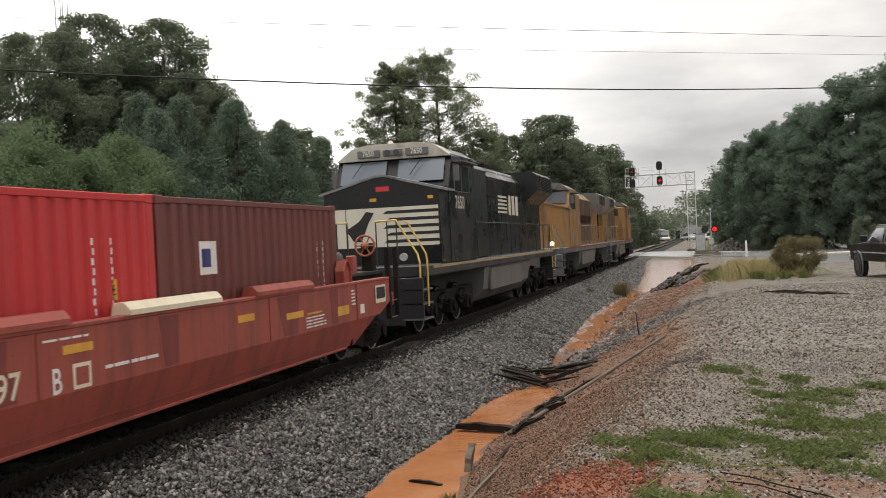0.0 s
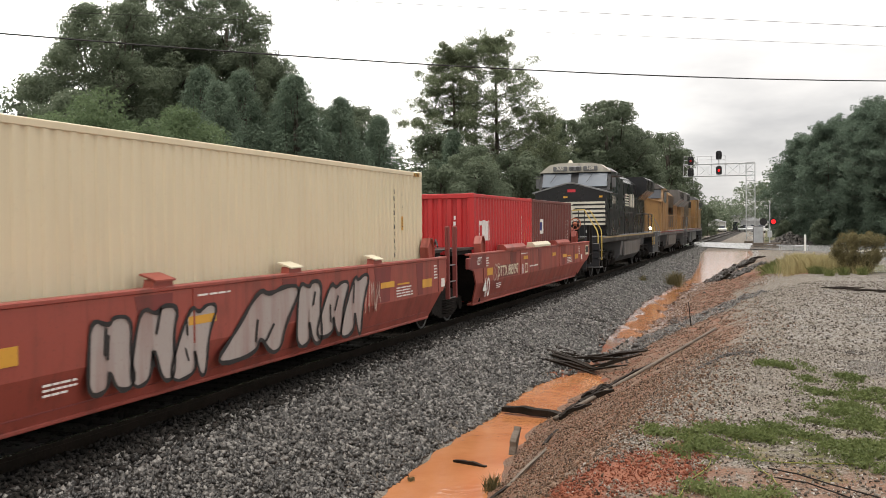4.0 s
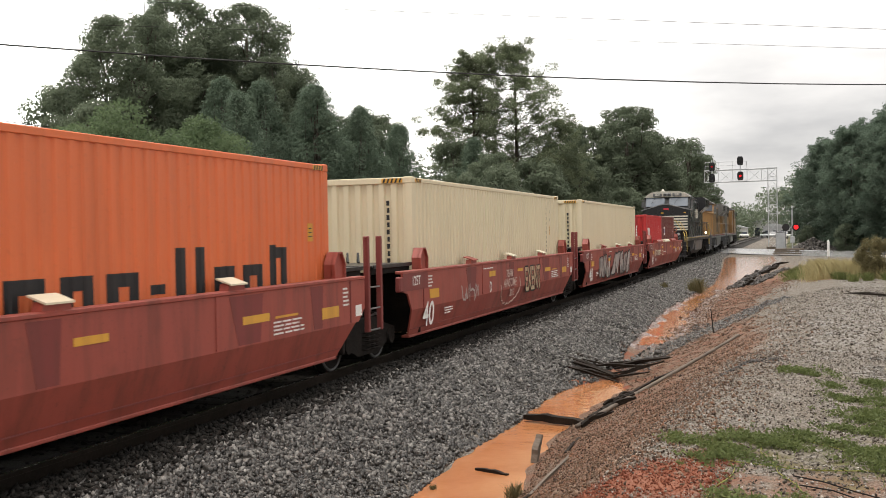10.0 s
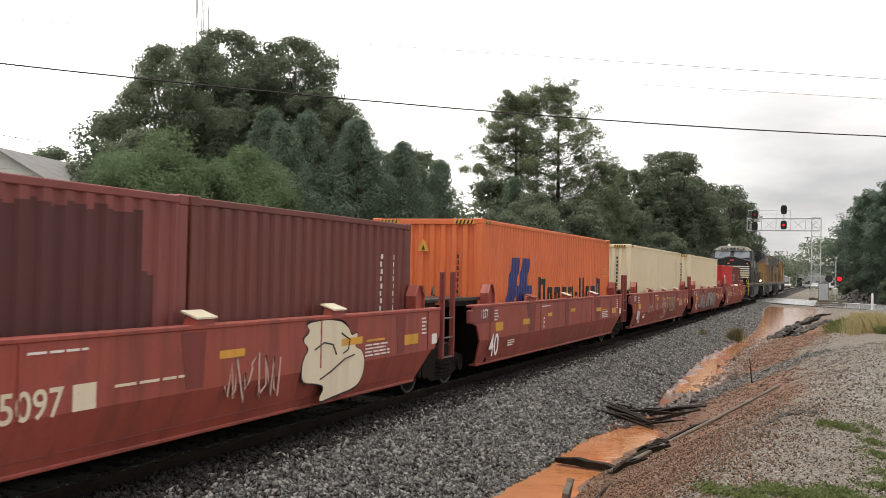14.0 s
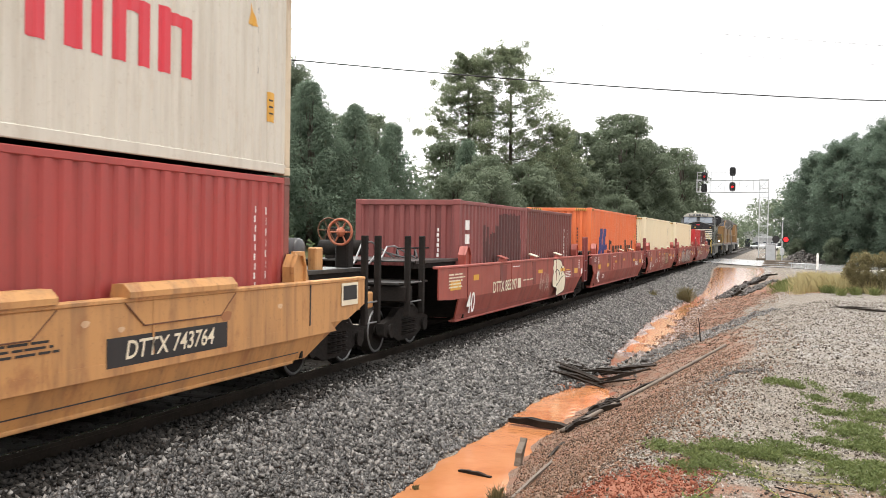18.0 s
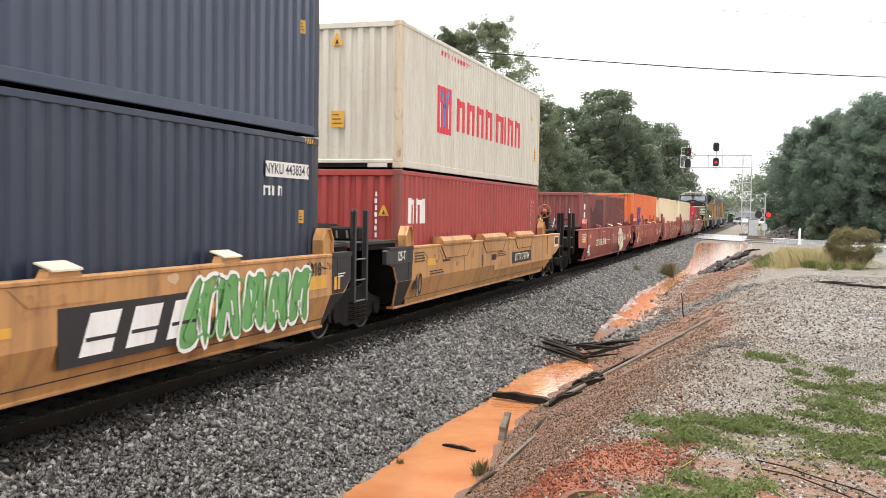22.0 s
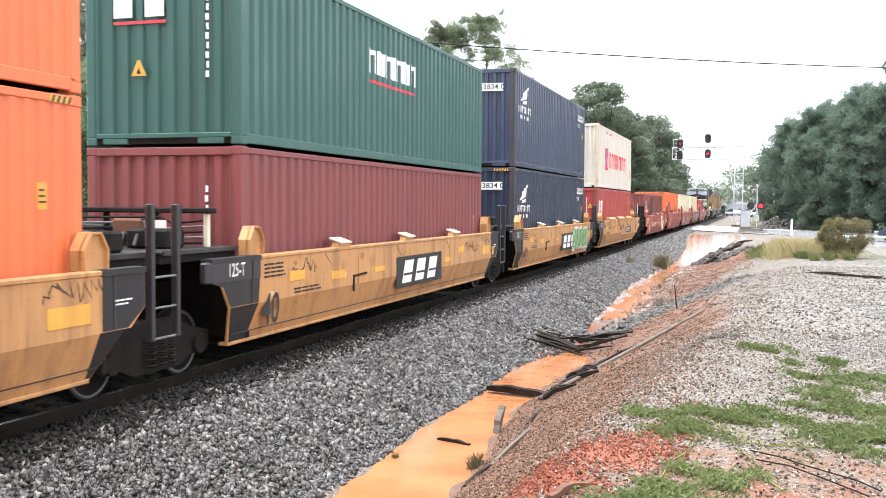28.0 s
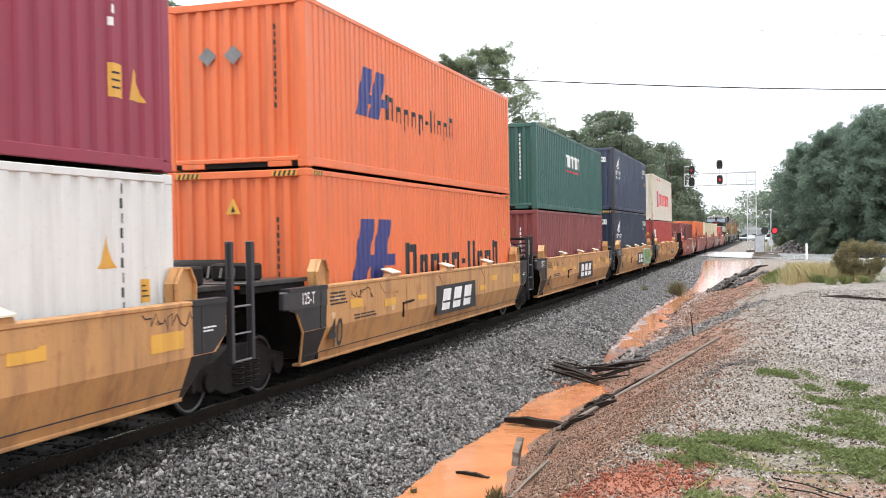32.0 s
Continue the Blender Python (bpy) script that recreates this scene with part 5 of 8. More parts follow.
def word_bars(t, ribs, x, mat, y0, y1, z0, z1, widths, gap=0.18, tall=(), drop=()):
    """A painted word as plain upright blocks, one for each letter's width; tall: share of the full height."""
    total = sum(widths) + gap * (len(widths) - 1)
    k, y, out = (y1 - y0) / total, y0, []
    for i, w in enumerate(widths):
        if w > 0.05:
            h = tall[i] if tall else 1.0
            lo = z0 - (z1 - z0) * (drop[i] if drop else 0.0)
            if h < 0:
                out.append(rect(y, y + w * k, z0 + 0.3 * (z1 - z0), z0 + 0.45 * (z1 - z0)))
            elif w > 0.3:
                out.append(rect(y, y + w * k * 0.36, lo, z0 + h * (z1 - z0)))
                top = z0 + min(h, 0.95) * (z1 - z0)
                out.append(rect(y + w * k * 0.68, y + w * k, z0, top))
                out.append(rect(y + w * k * 0.36, y + w * k * 0.68, top - 0.2 * (z1 - z0), top))
            else:
                out.append(rect(y, y + w * k, lo, z0 + h * (z1 - z0)))
        y += (w + gap) * k
    for block in out:
        painted(t, [block], mat, ribs, x, "wordmark", "plain painted block")


def twin_stroke_logo(t, ribs, x, y, z, h):
    """Two leaning blue strokes with a foot."""
    k = h * 1.5
    a = [[(y, z), (y + 0.36 * k, z), (y + 0.62 * k, z + h), (y + 0.26 * k, z + h)], [(y + 0.44 * k, z), (y + 0.80 * k, z), (y + 1.08 * k, z + h), (y + 0.72 * k, z + h)]]
    for stroke in a:
        painted(t, [stroke], LOGO_BLUE, ribs, x, "logo", "blue painted emblem stroke")
    painted(t, [rect(y + 0.2 * k, y + 1.16 * k, z + 0.28 * h, z + 0.46 * h)], LOGO_BLUE, ribs, x + 0.003, "logo", "blue painted emblem bar")


def load():
    # two short boxes behind the locomotives
    t, r, x = container("bright red twenty-foot shipping container", C_RED, 15.86, FLOOR, L20, 2.591)
    word_bars(t, r, x, WHITE, 0.45, 1.45, 1.45, 1.95, (0.8, 0.8, 0.3), 0.12)
    end_bars(t, WHITE, 0.72, 0.80, 1.0, 2.1, 8)
    for yy in (4.75, 5.15):
        side_column(t, r, x, WHITE, yy, yy + 0.08, 1.1, 2.1, 9)
    side_sign(t, r, x, 5.15, 1.35, 0.12, 0.24)
    t, r, x = container("dark maroon twenty-foot shipping container", C_MAROON, 15.86 + 6.12, FLOOR, L20, 2.591)
    painted(t, [rect(1.05, 1.5, 1.55, 2.0)], WHITE, r, x, "logo", "white square emblem")
    painted(t, [rect(1.15, 1.4, 1.65, 1.9)], LOGO_BLUE, r, x + 0.003, "logo", "blue emblem centre")
    for yy in (5.1, 5.35):
        side_column(t, r, x, WHITE, yy, yy + 0.06, 0.9, 2.0, 10)
    # beige boxes
    for u in (0.0, -15.775):
        t, r, x = container("beige forty-foot high shipping container", C_BEIGE, u, FLOOR, L40, 2.896, True)
        hazard(t, L40, 2.896)
        end_bars(t, BMARK, 0.72, 0.80, 1.3, 2.5, 9)
        side_column(t, r, x, BMARK, 10.6, 10.68, 1.25, 2.55, 10)
        side_column(t, r, x, BMARK, 11.05, 11.11, 1.9, 2.5, 5)
        side_sign(t, r, x, 11.0, 1.75, 0.16, 0.26)
    # orange boxes
    for u, z, h, hc in ((-31.478, FLOOR, 2.896, True), (-114.32, FLOOR, 2.896, True), (-114.32, FLOOR + 2.916, 2.591, False)):
        t, r, x = container("orange forty-foot shipping container with blue emblem" if hc else "orange forty-foot shipping container stacked on another", C_ORANGE, u, z, L40, h, True)
        if hc:
            hazard(t, L40, h)
            twin_stroke_logo(t, r, x, 1.6, 1.0, 1.15)
            word_bars(t, r, x, BMARK, 4.15, 10.9, 1.0, 1.72, (0.62, 0.5, 0.5, 0.5, 0.5, 0.3, 0.2, 0.16, 0.5, 0.45, 0.5), 0.2, (1, 0.66, 0.66, 0.66, 0.66, -1, 1, 1, 0.66, 0.66, 1), (0, 0, 0.25, 0, 0.25, 0, 0, 0, 0, 0.25, 0))
            triangle_sign(t, -0.05, 2.22, 0.13)
            side_sign(t, r, x, 11.55, 1.75, 0.12, 0.26)
        else:
            twin_stroke_logo(t, r, x, 1.9, 1.0, 0.85)
            word_bars(t, r, x, BMARK, 3.3, 7.3, 1.05, 1.50, (0.62, 0.5, 0.5, 0.5, 0.5, 0.3, 0.2, 0.16, 0.5, 0.45, 0.5), 0.2, (1, 0.66, 0.66, 0.66, 0.66, -1, 1, 1, 0.66, 0.66, 1), (0, 0, 0.25, 0, 0.25, 0, 0, 0, 0, 0.25, 0))
            for xx in (-0.45, 0.0):
                part("placard", Shape().prism([(xx - 0.16, 1.75), (xx, 1.6), (xx + 0.16, 1.75), (xx, 1.9)], "y", -0.014, -0.010), GRATE, t, "grey diamond placard")
        end_bars(t, BMARK, 0.70, 0.76, 0.9, 2.2, 11)
    # two short maroon boxes
    t, r, x = container("faded maroon twenty-foot shipping container", C_MAROON2, -47.252, FLOOR, L20, 2.591)
    side_column(t, r, x, WHITE, 0.42, 0.85, 1.0, 2.25, 4)
    rng = random.Random(8)
    strips, y = [], 1.95
    while y < 5.5:
        w = rng.uniform(0.06, 0.2)
        hi = 2.42 if 3.2 < y < 5.2 else rng.uniform(1.55, 2.15)
        strips.append(rect(y, y + w, rng.uniform(0.95, 1.3) if y < 2.6 or y > 4.6 else 0.9, hi - rng.uniform(0, 0.1)))
        y += w
    painted(t, strips, C_SMEAR, r, x, "repaint_patch", "dark repainted patch with ragged edges")
    end_bars(t, WHITE, 0.72, 0.79, 0.9, 2.0, 10)
    t, r, x = container("dark maroon twenty-foot shipping container", C_MAROON, -47.252 + 6.12, FLOOR, L20, 2.591)
    for yy in (4.95, 5.35):
        side_column(t, r, x, WHITE, yy, yy + 0.07, 0.95, 2.1, 10)
    # off-white over brick red
    t, r, x = container("brick red forty-foot shipping container", C_BRICK, -67.258, FLOOR, L40, 2.591, dark=C_BROWNED)
    word_bars(t, r, x, WHITE, 0.55, 1.5, 1.55, 2.05, (0.8, 0.8, 0.3), 0.12)
    end_bars(t, WHITE, 0.72, 0.79, 0.9, 2.2, 10)
    side_column(t, r, x, WHITE, 11.2, 11.27, 0.95, 2.2, 10)
    side_column(t, r, x, WHITE, 11.5, 11.56, 1.2, 2.2, 7)
    triangle_sign(t, 0.9, 1.7, 0.11)
    t, r, x = container("off-white forty-foot shipping container with red wordmark", C_WHITE, -67.258, FLOOR + 2.611, L40, 2.80, True, dark=C_POST)
    word_bars(t, r, x, LOGO_RED, 3.6, 9.75, 0.98, 1.72, (0.72, 0.72, 0.7, 0.72, 0.02, 0.85, 0.2, 0.7, 0.72), 0.16)
    painted(t, [rect(2.25, 3.2, 0.85, 1.85)], LOGO_RED, r, x, "logo", "red square emblem")
    for y0 in (2.38, 2.96):
        painted(t, [[(y0, 0.98), (y0 + 0.12, 0.98), (y0 + 0.12, 1.5), (y0, 1.5)]], WHITE, r, x + 0.003, "logo", "white emblem stroke")
    for stroke in ([(2.66, 1.0), (2.8, 1.0), (2.8, 1.45), (2.66, 1.45)], [(2.66, 1.4), (2.78, 1.45), (2.52, 1.78), (2.38, 1.78)], [(2.68, 1.45), (2.8, 1.4), (3.08, 1.78), (2.94, 1.78)]):
        painted(t, [stroke], EMBLEM_BLUE, r, x + 0.003, "logo", "blue emblem stroke")
    word_bars(t, r, x, LOGO_RED, 2.5, 4.6, 2.5, 2.6, (0.5,) * 10, 0.2)
    triangle_sign(t, -0.1, 2.35, 0.13)
    part("notice_plate", Shape().box(-0.22, -0.014, 0.78, 0.06, -0.010, 1.10), YMARK, t, "yellow notice plate")
    for k in range(3):
        part("sign_line", Shape().box(-0.18, -0.018, 0.85 + 0.08 * k, 0.03 - 0.04 * k, -0.014, 0.868 + 0.08 * k), BMARK, t)
    painted(t, [[(11.0, 1.9), (11.25, 1.9), (11.1, 2.2)]], YMARK, r, x, "warning_sign", "yellow warning triangle")
    side_sign(t, r, x, 11.55, 0.7, 0.2, 0.4)
    side_column(t, r, x, BMARK, 11.25, 11.31, 1.3, 2.6, 10)
    # navy on navy
    # the upper box takes the copy lightened for sky glare
    for k, (z, h) in enumerate(((FLOOR, 2.896), (FLOOR + 2.916, 2.80))):
        t, r, x = container("navy blue forty-foot shipping container, paint lightened for glare, stacked on another" if k else "navy blue forty-foot shipping container, paint darkened as out of the glare", C_NAVY_GLARE if k else C_NAVY_DIM, -83.07, z, L40, h, dark=C_CORNER)
        if not k:
            hazard(t, L40, h)
        wing = ([(0.85, 1.95), (1.5, 2.05), (1.85, 2.45), (1.05, 2.18)], [(1.0, 1.87), (1.5, 1.9), (1.62, 2.02), (1.08, 1.95)])
        for feather in wing:
            painted(t, [feather], WHITE, r, x, "logo", "white wing-shaped emblem")
        word_bars(t, r, x, WHITE, 0.5, 2.1, 1.62, 1.82, (0.5,) * 8, 0.25)
        word_bars(t, r, x, WHITE, 0.7, 1.8, 1.44, 1.54, (0.3,) * 7, 0.3)
        part("number_patch", Shape().box(x + 0.001, 10.5, h - 0.64, x + 0.004, 11.85, h - 0.42), WHITE, t, "white number patch")
        write("NYKU 443834 0", t, x + 0.007, 11.17, h - 0.53, 0.15, BMARK, 1.0)
        word_bars(t, r, x, WHITE, 10.5, 11.0, h - 0.90, h - 0.76, (0.5,) * 3, 0.2)
        side_sign(t, r, x, 11.6, h - 1.3, 0.1, 0.2)
        part("number_patch", Shape().box(-0.62, -0.034, h - 0.64, 0.88, -0.028, h - 0.42), WHITE, t, "white number patch")
        write("NYKU 443834 0", t, 0.13, -0.037, h - 0.53, 0.15, BMARK, 1.1, "end")
        part("notice_plate", Shape().box(-0.42, -0.034, 1.72, -0.3, -0.028, 1.92), YMARK, t, "small yellow notice")
    # green over brick red
    t, r, x = container("dull brick red forty-foot shipping container", C_DULL, -98.84, FLOOR, L40, 2.591)
    end_bars(t, WHITE, 0.68, 0.75, 0.8, 2.1, 10)
    side_column(t, r, x, WHITE, 11.5, 11.55, 1.0, 1.6, 5)
    t, r, x = container("dark green forty-foot shipping container", C_GREEN, -98.84, FLOOR + 2.611, L40, 2.591)
    word_bars(t, r, x, WHITE, 4.6, 7.1, 1.55, 1.98, (0.75, 0.7, 0.6, 0.25, 0.6, 0.7, 0.55), 0.14)
    painted(t, [rect(4.7, 7.05, 1.38, 1.43)], LOGO_RED, r, x, "underline", "thin red line")
    end_bars(t, WHITE, 0.70, 0.77, 0.9, 2.3, 11)
    part("placard", Shape().box(-0.75, -0.014, 1.75, -0.45, -0.010, 2.05), WHITE, t, "white placard")
    part("placard", Shape().box(-0.25, -0.014, 1.75, 0.05, -0.010, 2.05), WHITE, t, "white placard")
    part("underline", Shape().box(-0.75, -0.014, 1.66, 0.08, -0.010, 1.70), LOGO_RED, t)
    triangle_sign(t, -0.35, 0.95, 0.12)
    # wine red over off-white
    t, r, x = container("off-white forty-foot shipping container with yellow signs", C_PALE, -130.07, FLOOR, L40, 2.591)
    painted(t, [[(10.85, 1.55), (11.15, 1.55), (10.98, 1.9)]], YMARK, r, x, "warning_sign", "yellow warning triangle")
    side_sign(t, r, x, 11.6, 1.15, 0.12, 0.26)
    side_column(t, r, x, BMARK, 11.2, 11.28, 0.6, 2.5, 12)
    t, r, x = container("wine red forty-foot shipping container", C_WINE, -130.07, FLOOR + 2.611, L40, 2.896)
    side_column(t, r, x, WHITE, 11.1, 11.2, 1.5, 2.7, 9)
    side_sign(t, r, x, 11.1, 0.75, 0.24, 0.36)
    painted(t, [[(11.42, 0.75), (11.72, 0.75), (11.5, 1.1)]], YMARK, r, x, "warning_sign", "yellow warning triangle")


# ---- running gear ----
MESH = {}


def shared(key, make, mat, smooth=False):
    if key not in MESH:
        MESH[key] = make().mesh(key, mat, smooth)
    return MESH[key]


def wheel_shape(r):
    s = Shape()
    for x in (-1, 1):
        c = x * 0.755
        s.tube((c - 0.065, 0, 0), (c + 0.065, 0, 0), r, 28)
        s.tube((c - x * 0.09, 0, 0), (c - x * 0.062, 0, 0), r + 0.028, 28)
        s.tube((c + x * 0.06, 0, 0), (c + x * 0.10, 0, 0), r * 0.28, 14)
    s.tube((-0.95, 0, 0), (0.95, 0, 0), 0.08, 10)
    return s


def wheel_rim(r, x):
    return Shape().ring((x * 0.82, 0, 0), r * 0.90, 0.022, "x", 28, 5)


def wheelset(parent, y, r, z=None):
    w = part("wheelset", shared("wheelset%d" % (r * 100), lambda: wheel_shape(r), STEEL, False), None, parent)
    w.matrix_basis = pose(0, y, r if z is None else z)
    WHEELS.append((w, y, r))
    for x in (-1, 1):
        part("rim", shared("rim%d%d" % (r * 100, x), lambda: wheel_rim(r, x), GRATE, True), None, w, "worn bright wheel rim")
    return w


def car_bogie(parent, y):
    b = thing("bogie", "", "")
    for k in ("label", "category"):
        if k in b:
            del b[k]
    b.parent = parent
    b.matrix_basis = pose(0, y, 0)

    def frame_shape(s):
        o = Shape()
        prof = [(-1.15, 0.36), (-1.02, 0.30), (-0.75, 0.32), (-0.45, 0.20), (0.45, 0.20), (0.75, 0.32), (1.02, 0.30), (1.15, 0.36), (1.15, 0.56), (0.7, 0.66), (0.42, 0.80), (-0.42, 0.80), (-0.7, 0.66), (-1.15, 0.56)]
        o.prism(prof, "x", s * 1.02 - 0.07, s * 1.02 + 0.07)
        for yy in (-0.89, 0.89):
            o.tube((s * 1.0, yy, 0.42), (s * 1.14, yy, 0.42), 0.13, 12)
        for yy in (-0.2, 0.0, 0.2):
            for zz in range(5):
                o.ring((s * 1.12, yy, 0.30 + 0.07 * zz), 0.075, 0.018, "z", 8, 3)
        return o
    for s in (-1, 1):
        part("side_frame", shared("side_frame%d" % s, lambda: frame_shape(s), STEEL), None, b)
    part("bolster", shared("bolster", lambda: Shape().box(-1.05, -0.2, 0.5, 1.05, 0.2, 0.78, 0.03), STEEL), None, b)
    for yy in (-0.89, 0.89):
        wheelset(b, yy, 0.42)
    return b


def well_car(label, colour, accent, u, covers, front="joint", rear="joint", frame_mat=None):
    """One unit of a well car: u is the rear end of its load."""
    t = thing("well_car", label, "well car", "well cars of the train")
    TRAIN.append((t, u, 0.0))
    fr = frame_mat or accent
    top = 1.52 if colour is RED else 1.46
    fx = 12.85 if front == "joint" else 14.25
    rx = -1.25 if rear == "joint" else -2.1
    # outline of the upper, upright strip and of the lower strip that leans inwards
    upper = [(rx, top), (rx, 1.2 if rear == "joint" else 0.9), (-1.0 if rear == "joint" else -1.3, 1.15 if rear == "joint" else 0.86), (-0.82, 0.86), (12.45, 0.86), (12.6, 0.86) if front == "joint" else (13.6, 0.86), (fx, 1.06), (fx, top)]
    kink = [(-0.82, 0.86), (12.5 if front == "joint" else 13.4, 0.86)]
    low = [(-0.62, 0.385), (12.12 if front == "joint" else 12.5, 0.385)]
    for s in (1, -1):
        side = part("side_sill", Shape().prism(upper, "x", s * 1.5 - 0.03 * s, s * 1.5), colour, t)
        sh = Shape()
        v = [(1.5 * s, *kink[0]), (1.5 * s, *kink[1]), (1.34 * s, *low[1]), (1.34 * s, *low[0])]
        v += [(p[0] - 0.03 * s, p[1], p[2]) for p in v]
        sh.add(v, [(0, 1, 2, 3), (7, 6, 5, 4), (0, 4, 5, 1), (1, 5, 6, 2), (2, 6, 7, 3), (3, 7, 4, 0)])
        part("lower_sill", sh, colour, t)
        part("top_chord", Shape().box(min(s * 1.36, s * 1.515), rx, top - 0.02, max(s * 1.36, s * 1.515), fx, top + 0.035, 0.012), colour, t)
        part("bottom_flange", Shape().box(min(s * 1.2, s * 1.355), -0.6, 0.345, max(s * 1.2, s * 1.355), 12.1, 0.39, 0.01), colour, t)
        part("weld_seam", Shape().box(min(s * 1.365, s * 1.383), -0.6, 0.488, max(s * 1.365, s * 1.383), 12.2, 0.502), accent, t)
        for y in (-0.25, 3.4, 8.6, 12.3):
            part("stiffener", Shape().box(min(s * 1.49, s * 1.512), y, 0.87, max(s * 1.49, s * 1.512), y + 0.025, top - 0.02), colour if 0 < y < 12 else accent, t)
        # guides that catch the corners of the box
        for y, d in ((0.05, 1), (12.14, -1)):
            face = [(y - 0.19, top + 0.03), (y + 0.19, top + 0.03), (y + 0.2, top + 0.24), (y + 0.08, top + 0.42), (y - 0.08, top + 0.42), (y - 0.2, top + 0.24)]
            g = Shape().prism(face, "x", min(s * 1.36, s * 1.385), max(s * 1.36, s * 1.385))
            for p, q in zip(face[1:], face[2:] + face[:1]):
                n = Vector((q[1] - p[1], -(q[0] - p[0]))).normalized() * 0.022
                v = [(s * 1.25, *p), (s * 1.25, *q), (s * 1.43, *q), (s * 1.43, *p)]
                g.add(v + [(c[0], c[1] - n.x, c[2] - n.y) for c in v], [(0, 1, 2, 3), (7, 6, 5, 4), (0, 4, 5, 1), (1, 5, 6, 2), (2, 6, 7, 3), (3, 7, 4, 0)])
            part("corner_guide", g, colour, t, "folded steel corner guide")
        if covers == "long":
            for y0, y1 in ((1.75, 3.9), (4.95, 7.1), (8.15, 10.25)):
                c = Shape().prism([(s * 1.30, top + 0.03), (s * 1.55, top + 0.03), (s * 1.55, top + 0.09), (s * 1.47, top + 0.17), (s * 1.33, top + 0.17)], "y", y0, y1)
                part("edge_cover", c, CREAM if (colour is RED and y0 == 4.95) else colour, t, "long folded cover on the sill")
                if colour is not RED:
                    low = [(y0 - 0.02, top - 0.025), (y1 + 0.02, top - 0.025), (y1 - 0.3, top - 0.27), (y0 + 0.3, top - 0.27)]
                    plate = part("cover_plate", Shape().prism(low, "x", min(s * 1.5, s * 1.51), max(s * 1.5, s * 1.51)), colour, t)
                    part("weld_seam", Shape().path([(s * 1.509, *p) for p in (low[0], low[3], low[2], low[1])], 0.009, 5), RUST, plate, "rust-stained weld")
        else:
            for y in (2.82, 6.0, 9.08):
                red = colour is RED
                g, k = (0.2, 0.17) if red else (0.26, 0.2)
                c = Shape().prism([(y - g, top + 0.03), (y + g, top + 0.03), (y + k, top + 0.12), (y - k, top + 0.12)], "x", s * 1.38, s * 1.5)
                cov = part("edge_cover", c, colour, t, "small wedge-shaped cover on the sill")
                slab = [(s * 1.33, top + 0.165), (s * 1.54, top + 0.095), (s * 1.54, top + 0.115), (s * 1.33, top + 0.185)]
                part("cover_top", Shape().prism(slab, "y", y - k - 0.02, y + k + 0.02), colour if red and y < 3 else CREAM, cov, "sloping worn top plate")
                if not red:
                    part("cover_plate", Shape().prism([(y - 0.75, top - 0.03), (y + 0.75, top - 0.03), (y + 0.5, top - 0.22), (y - 0.5, top - 0.22)], "x", min(s * 1.5, s * 1.508), max(s * 1.5, s * 1.508)), colour, t)
    # floor of the well, ends and platforms
    for y in (0.4, 4.0, 6.1, 8.2, 11.7):
        part("cross_member", Shape().box(-1.2, y - 0.2, 0.305, 1.2, y + 0.2, FLOOR - 0.004), STEEL, t)
    for y0, y1, yb in ((rx - 0.65, -0.12, -0.12), (12.32, fx + 0.55, 12.32)):
        part("bulkhead", Shape().box(-1.38, yb - 0.04, 0.4, 1.38, yb + 0.04, top - 0.03, 0.01), STEEL, t)
        part("draft_sill", Shape().box(-0.42, min(y0, y1) + 0.2, 0.82, 0.42, max(y0, y1) - 0.2, 1.12, 0.03), STEEL, t)
        deck = part("platform", Shape().box(-1.22, y0, top + 0.12, 1.22, y1, top + 0.155, 0.008), DECK, t, "worn dark steel grating platform")
        edge = Shape().box(1.222, y0 + 0.02, top + 0.1, 1.25, y1 - 0.02, top + 0.165, 0.006)
        part("edge_strip", edge, DECK, deck)
        for x in (-1.15, 1.15):
            part("platform_edge", Shape().box(x - 0.05, y0 + 0.02, top + 0.0, x + 0.05, y1 - 0.02, top + 0.118, 0.01), STEEL, t)
        if colour is not RED:
            part("housing", Shape().box(0.35, min(y0, y1) + 0.55, top + 0.156, 0.95, min(y0, y1) + 0.95, top + 0.40, 0.03), STEEL, t, "dark equipment housing")
    if colour is not RED:
        part("cylinder", Shape().tube((-0.95, -0.45, top + 0.30), (0.1, -0.45, top + 0.30), 0.14, 14), STEEL, t, "dark air cylinder", smooth=True)
    for k in range(3):
        part("brake_hose", Shape().path([(0.2 + 0.2 * k, -1.1, top + 0.2), (0.3 + 0.2 * k, -1.3, top + 0.35), (0.45 + 0.2 * k, -1.6, top + 0.2)], 0.02), RUBBER, t, "black brake hose")
    # end panel with the load limit, and steps
    if rear == "joint":
        part("end_panel", Shape().box(1.5, -1.25, 1.2, 1.512, -0.02, top - 0.01), fr, t)
        part("buffer_pocket", Shape().box(1.42, -1.4, 1.2, 1.515, -1.24, 1.46, 0.02), fr, t)
    if front == "joint":
        s = Shape()
        for y in (12.98, 13.48):
            s.box(1.44, y - 0.035, 0.66, 1.53, y + 0.035, 2.17, 0.01)
        ladder = part("ladder", s, fr, t, "tall ladder with grab posts")
        for z in (0.68, 1.02, 1.36):
            part("rung", Shape().tube((1.5, 12.98, z), (1.5, 13.48, z), 0.014, 6), GRATE, ladder, "bright worn rung")
        for y, d in ((12.98, -0.09), (13.48, 0.09)):
            part("grab_iron", Shape().path([(1.49, y, 2.14), (1.49, y + d, 2.14), (1.49, y + d, 1.72), (1.49, y, 1.72)], 0.012), fr, ladder)
    else:
        s = Shape()
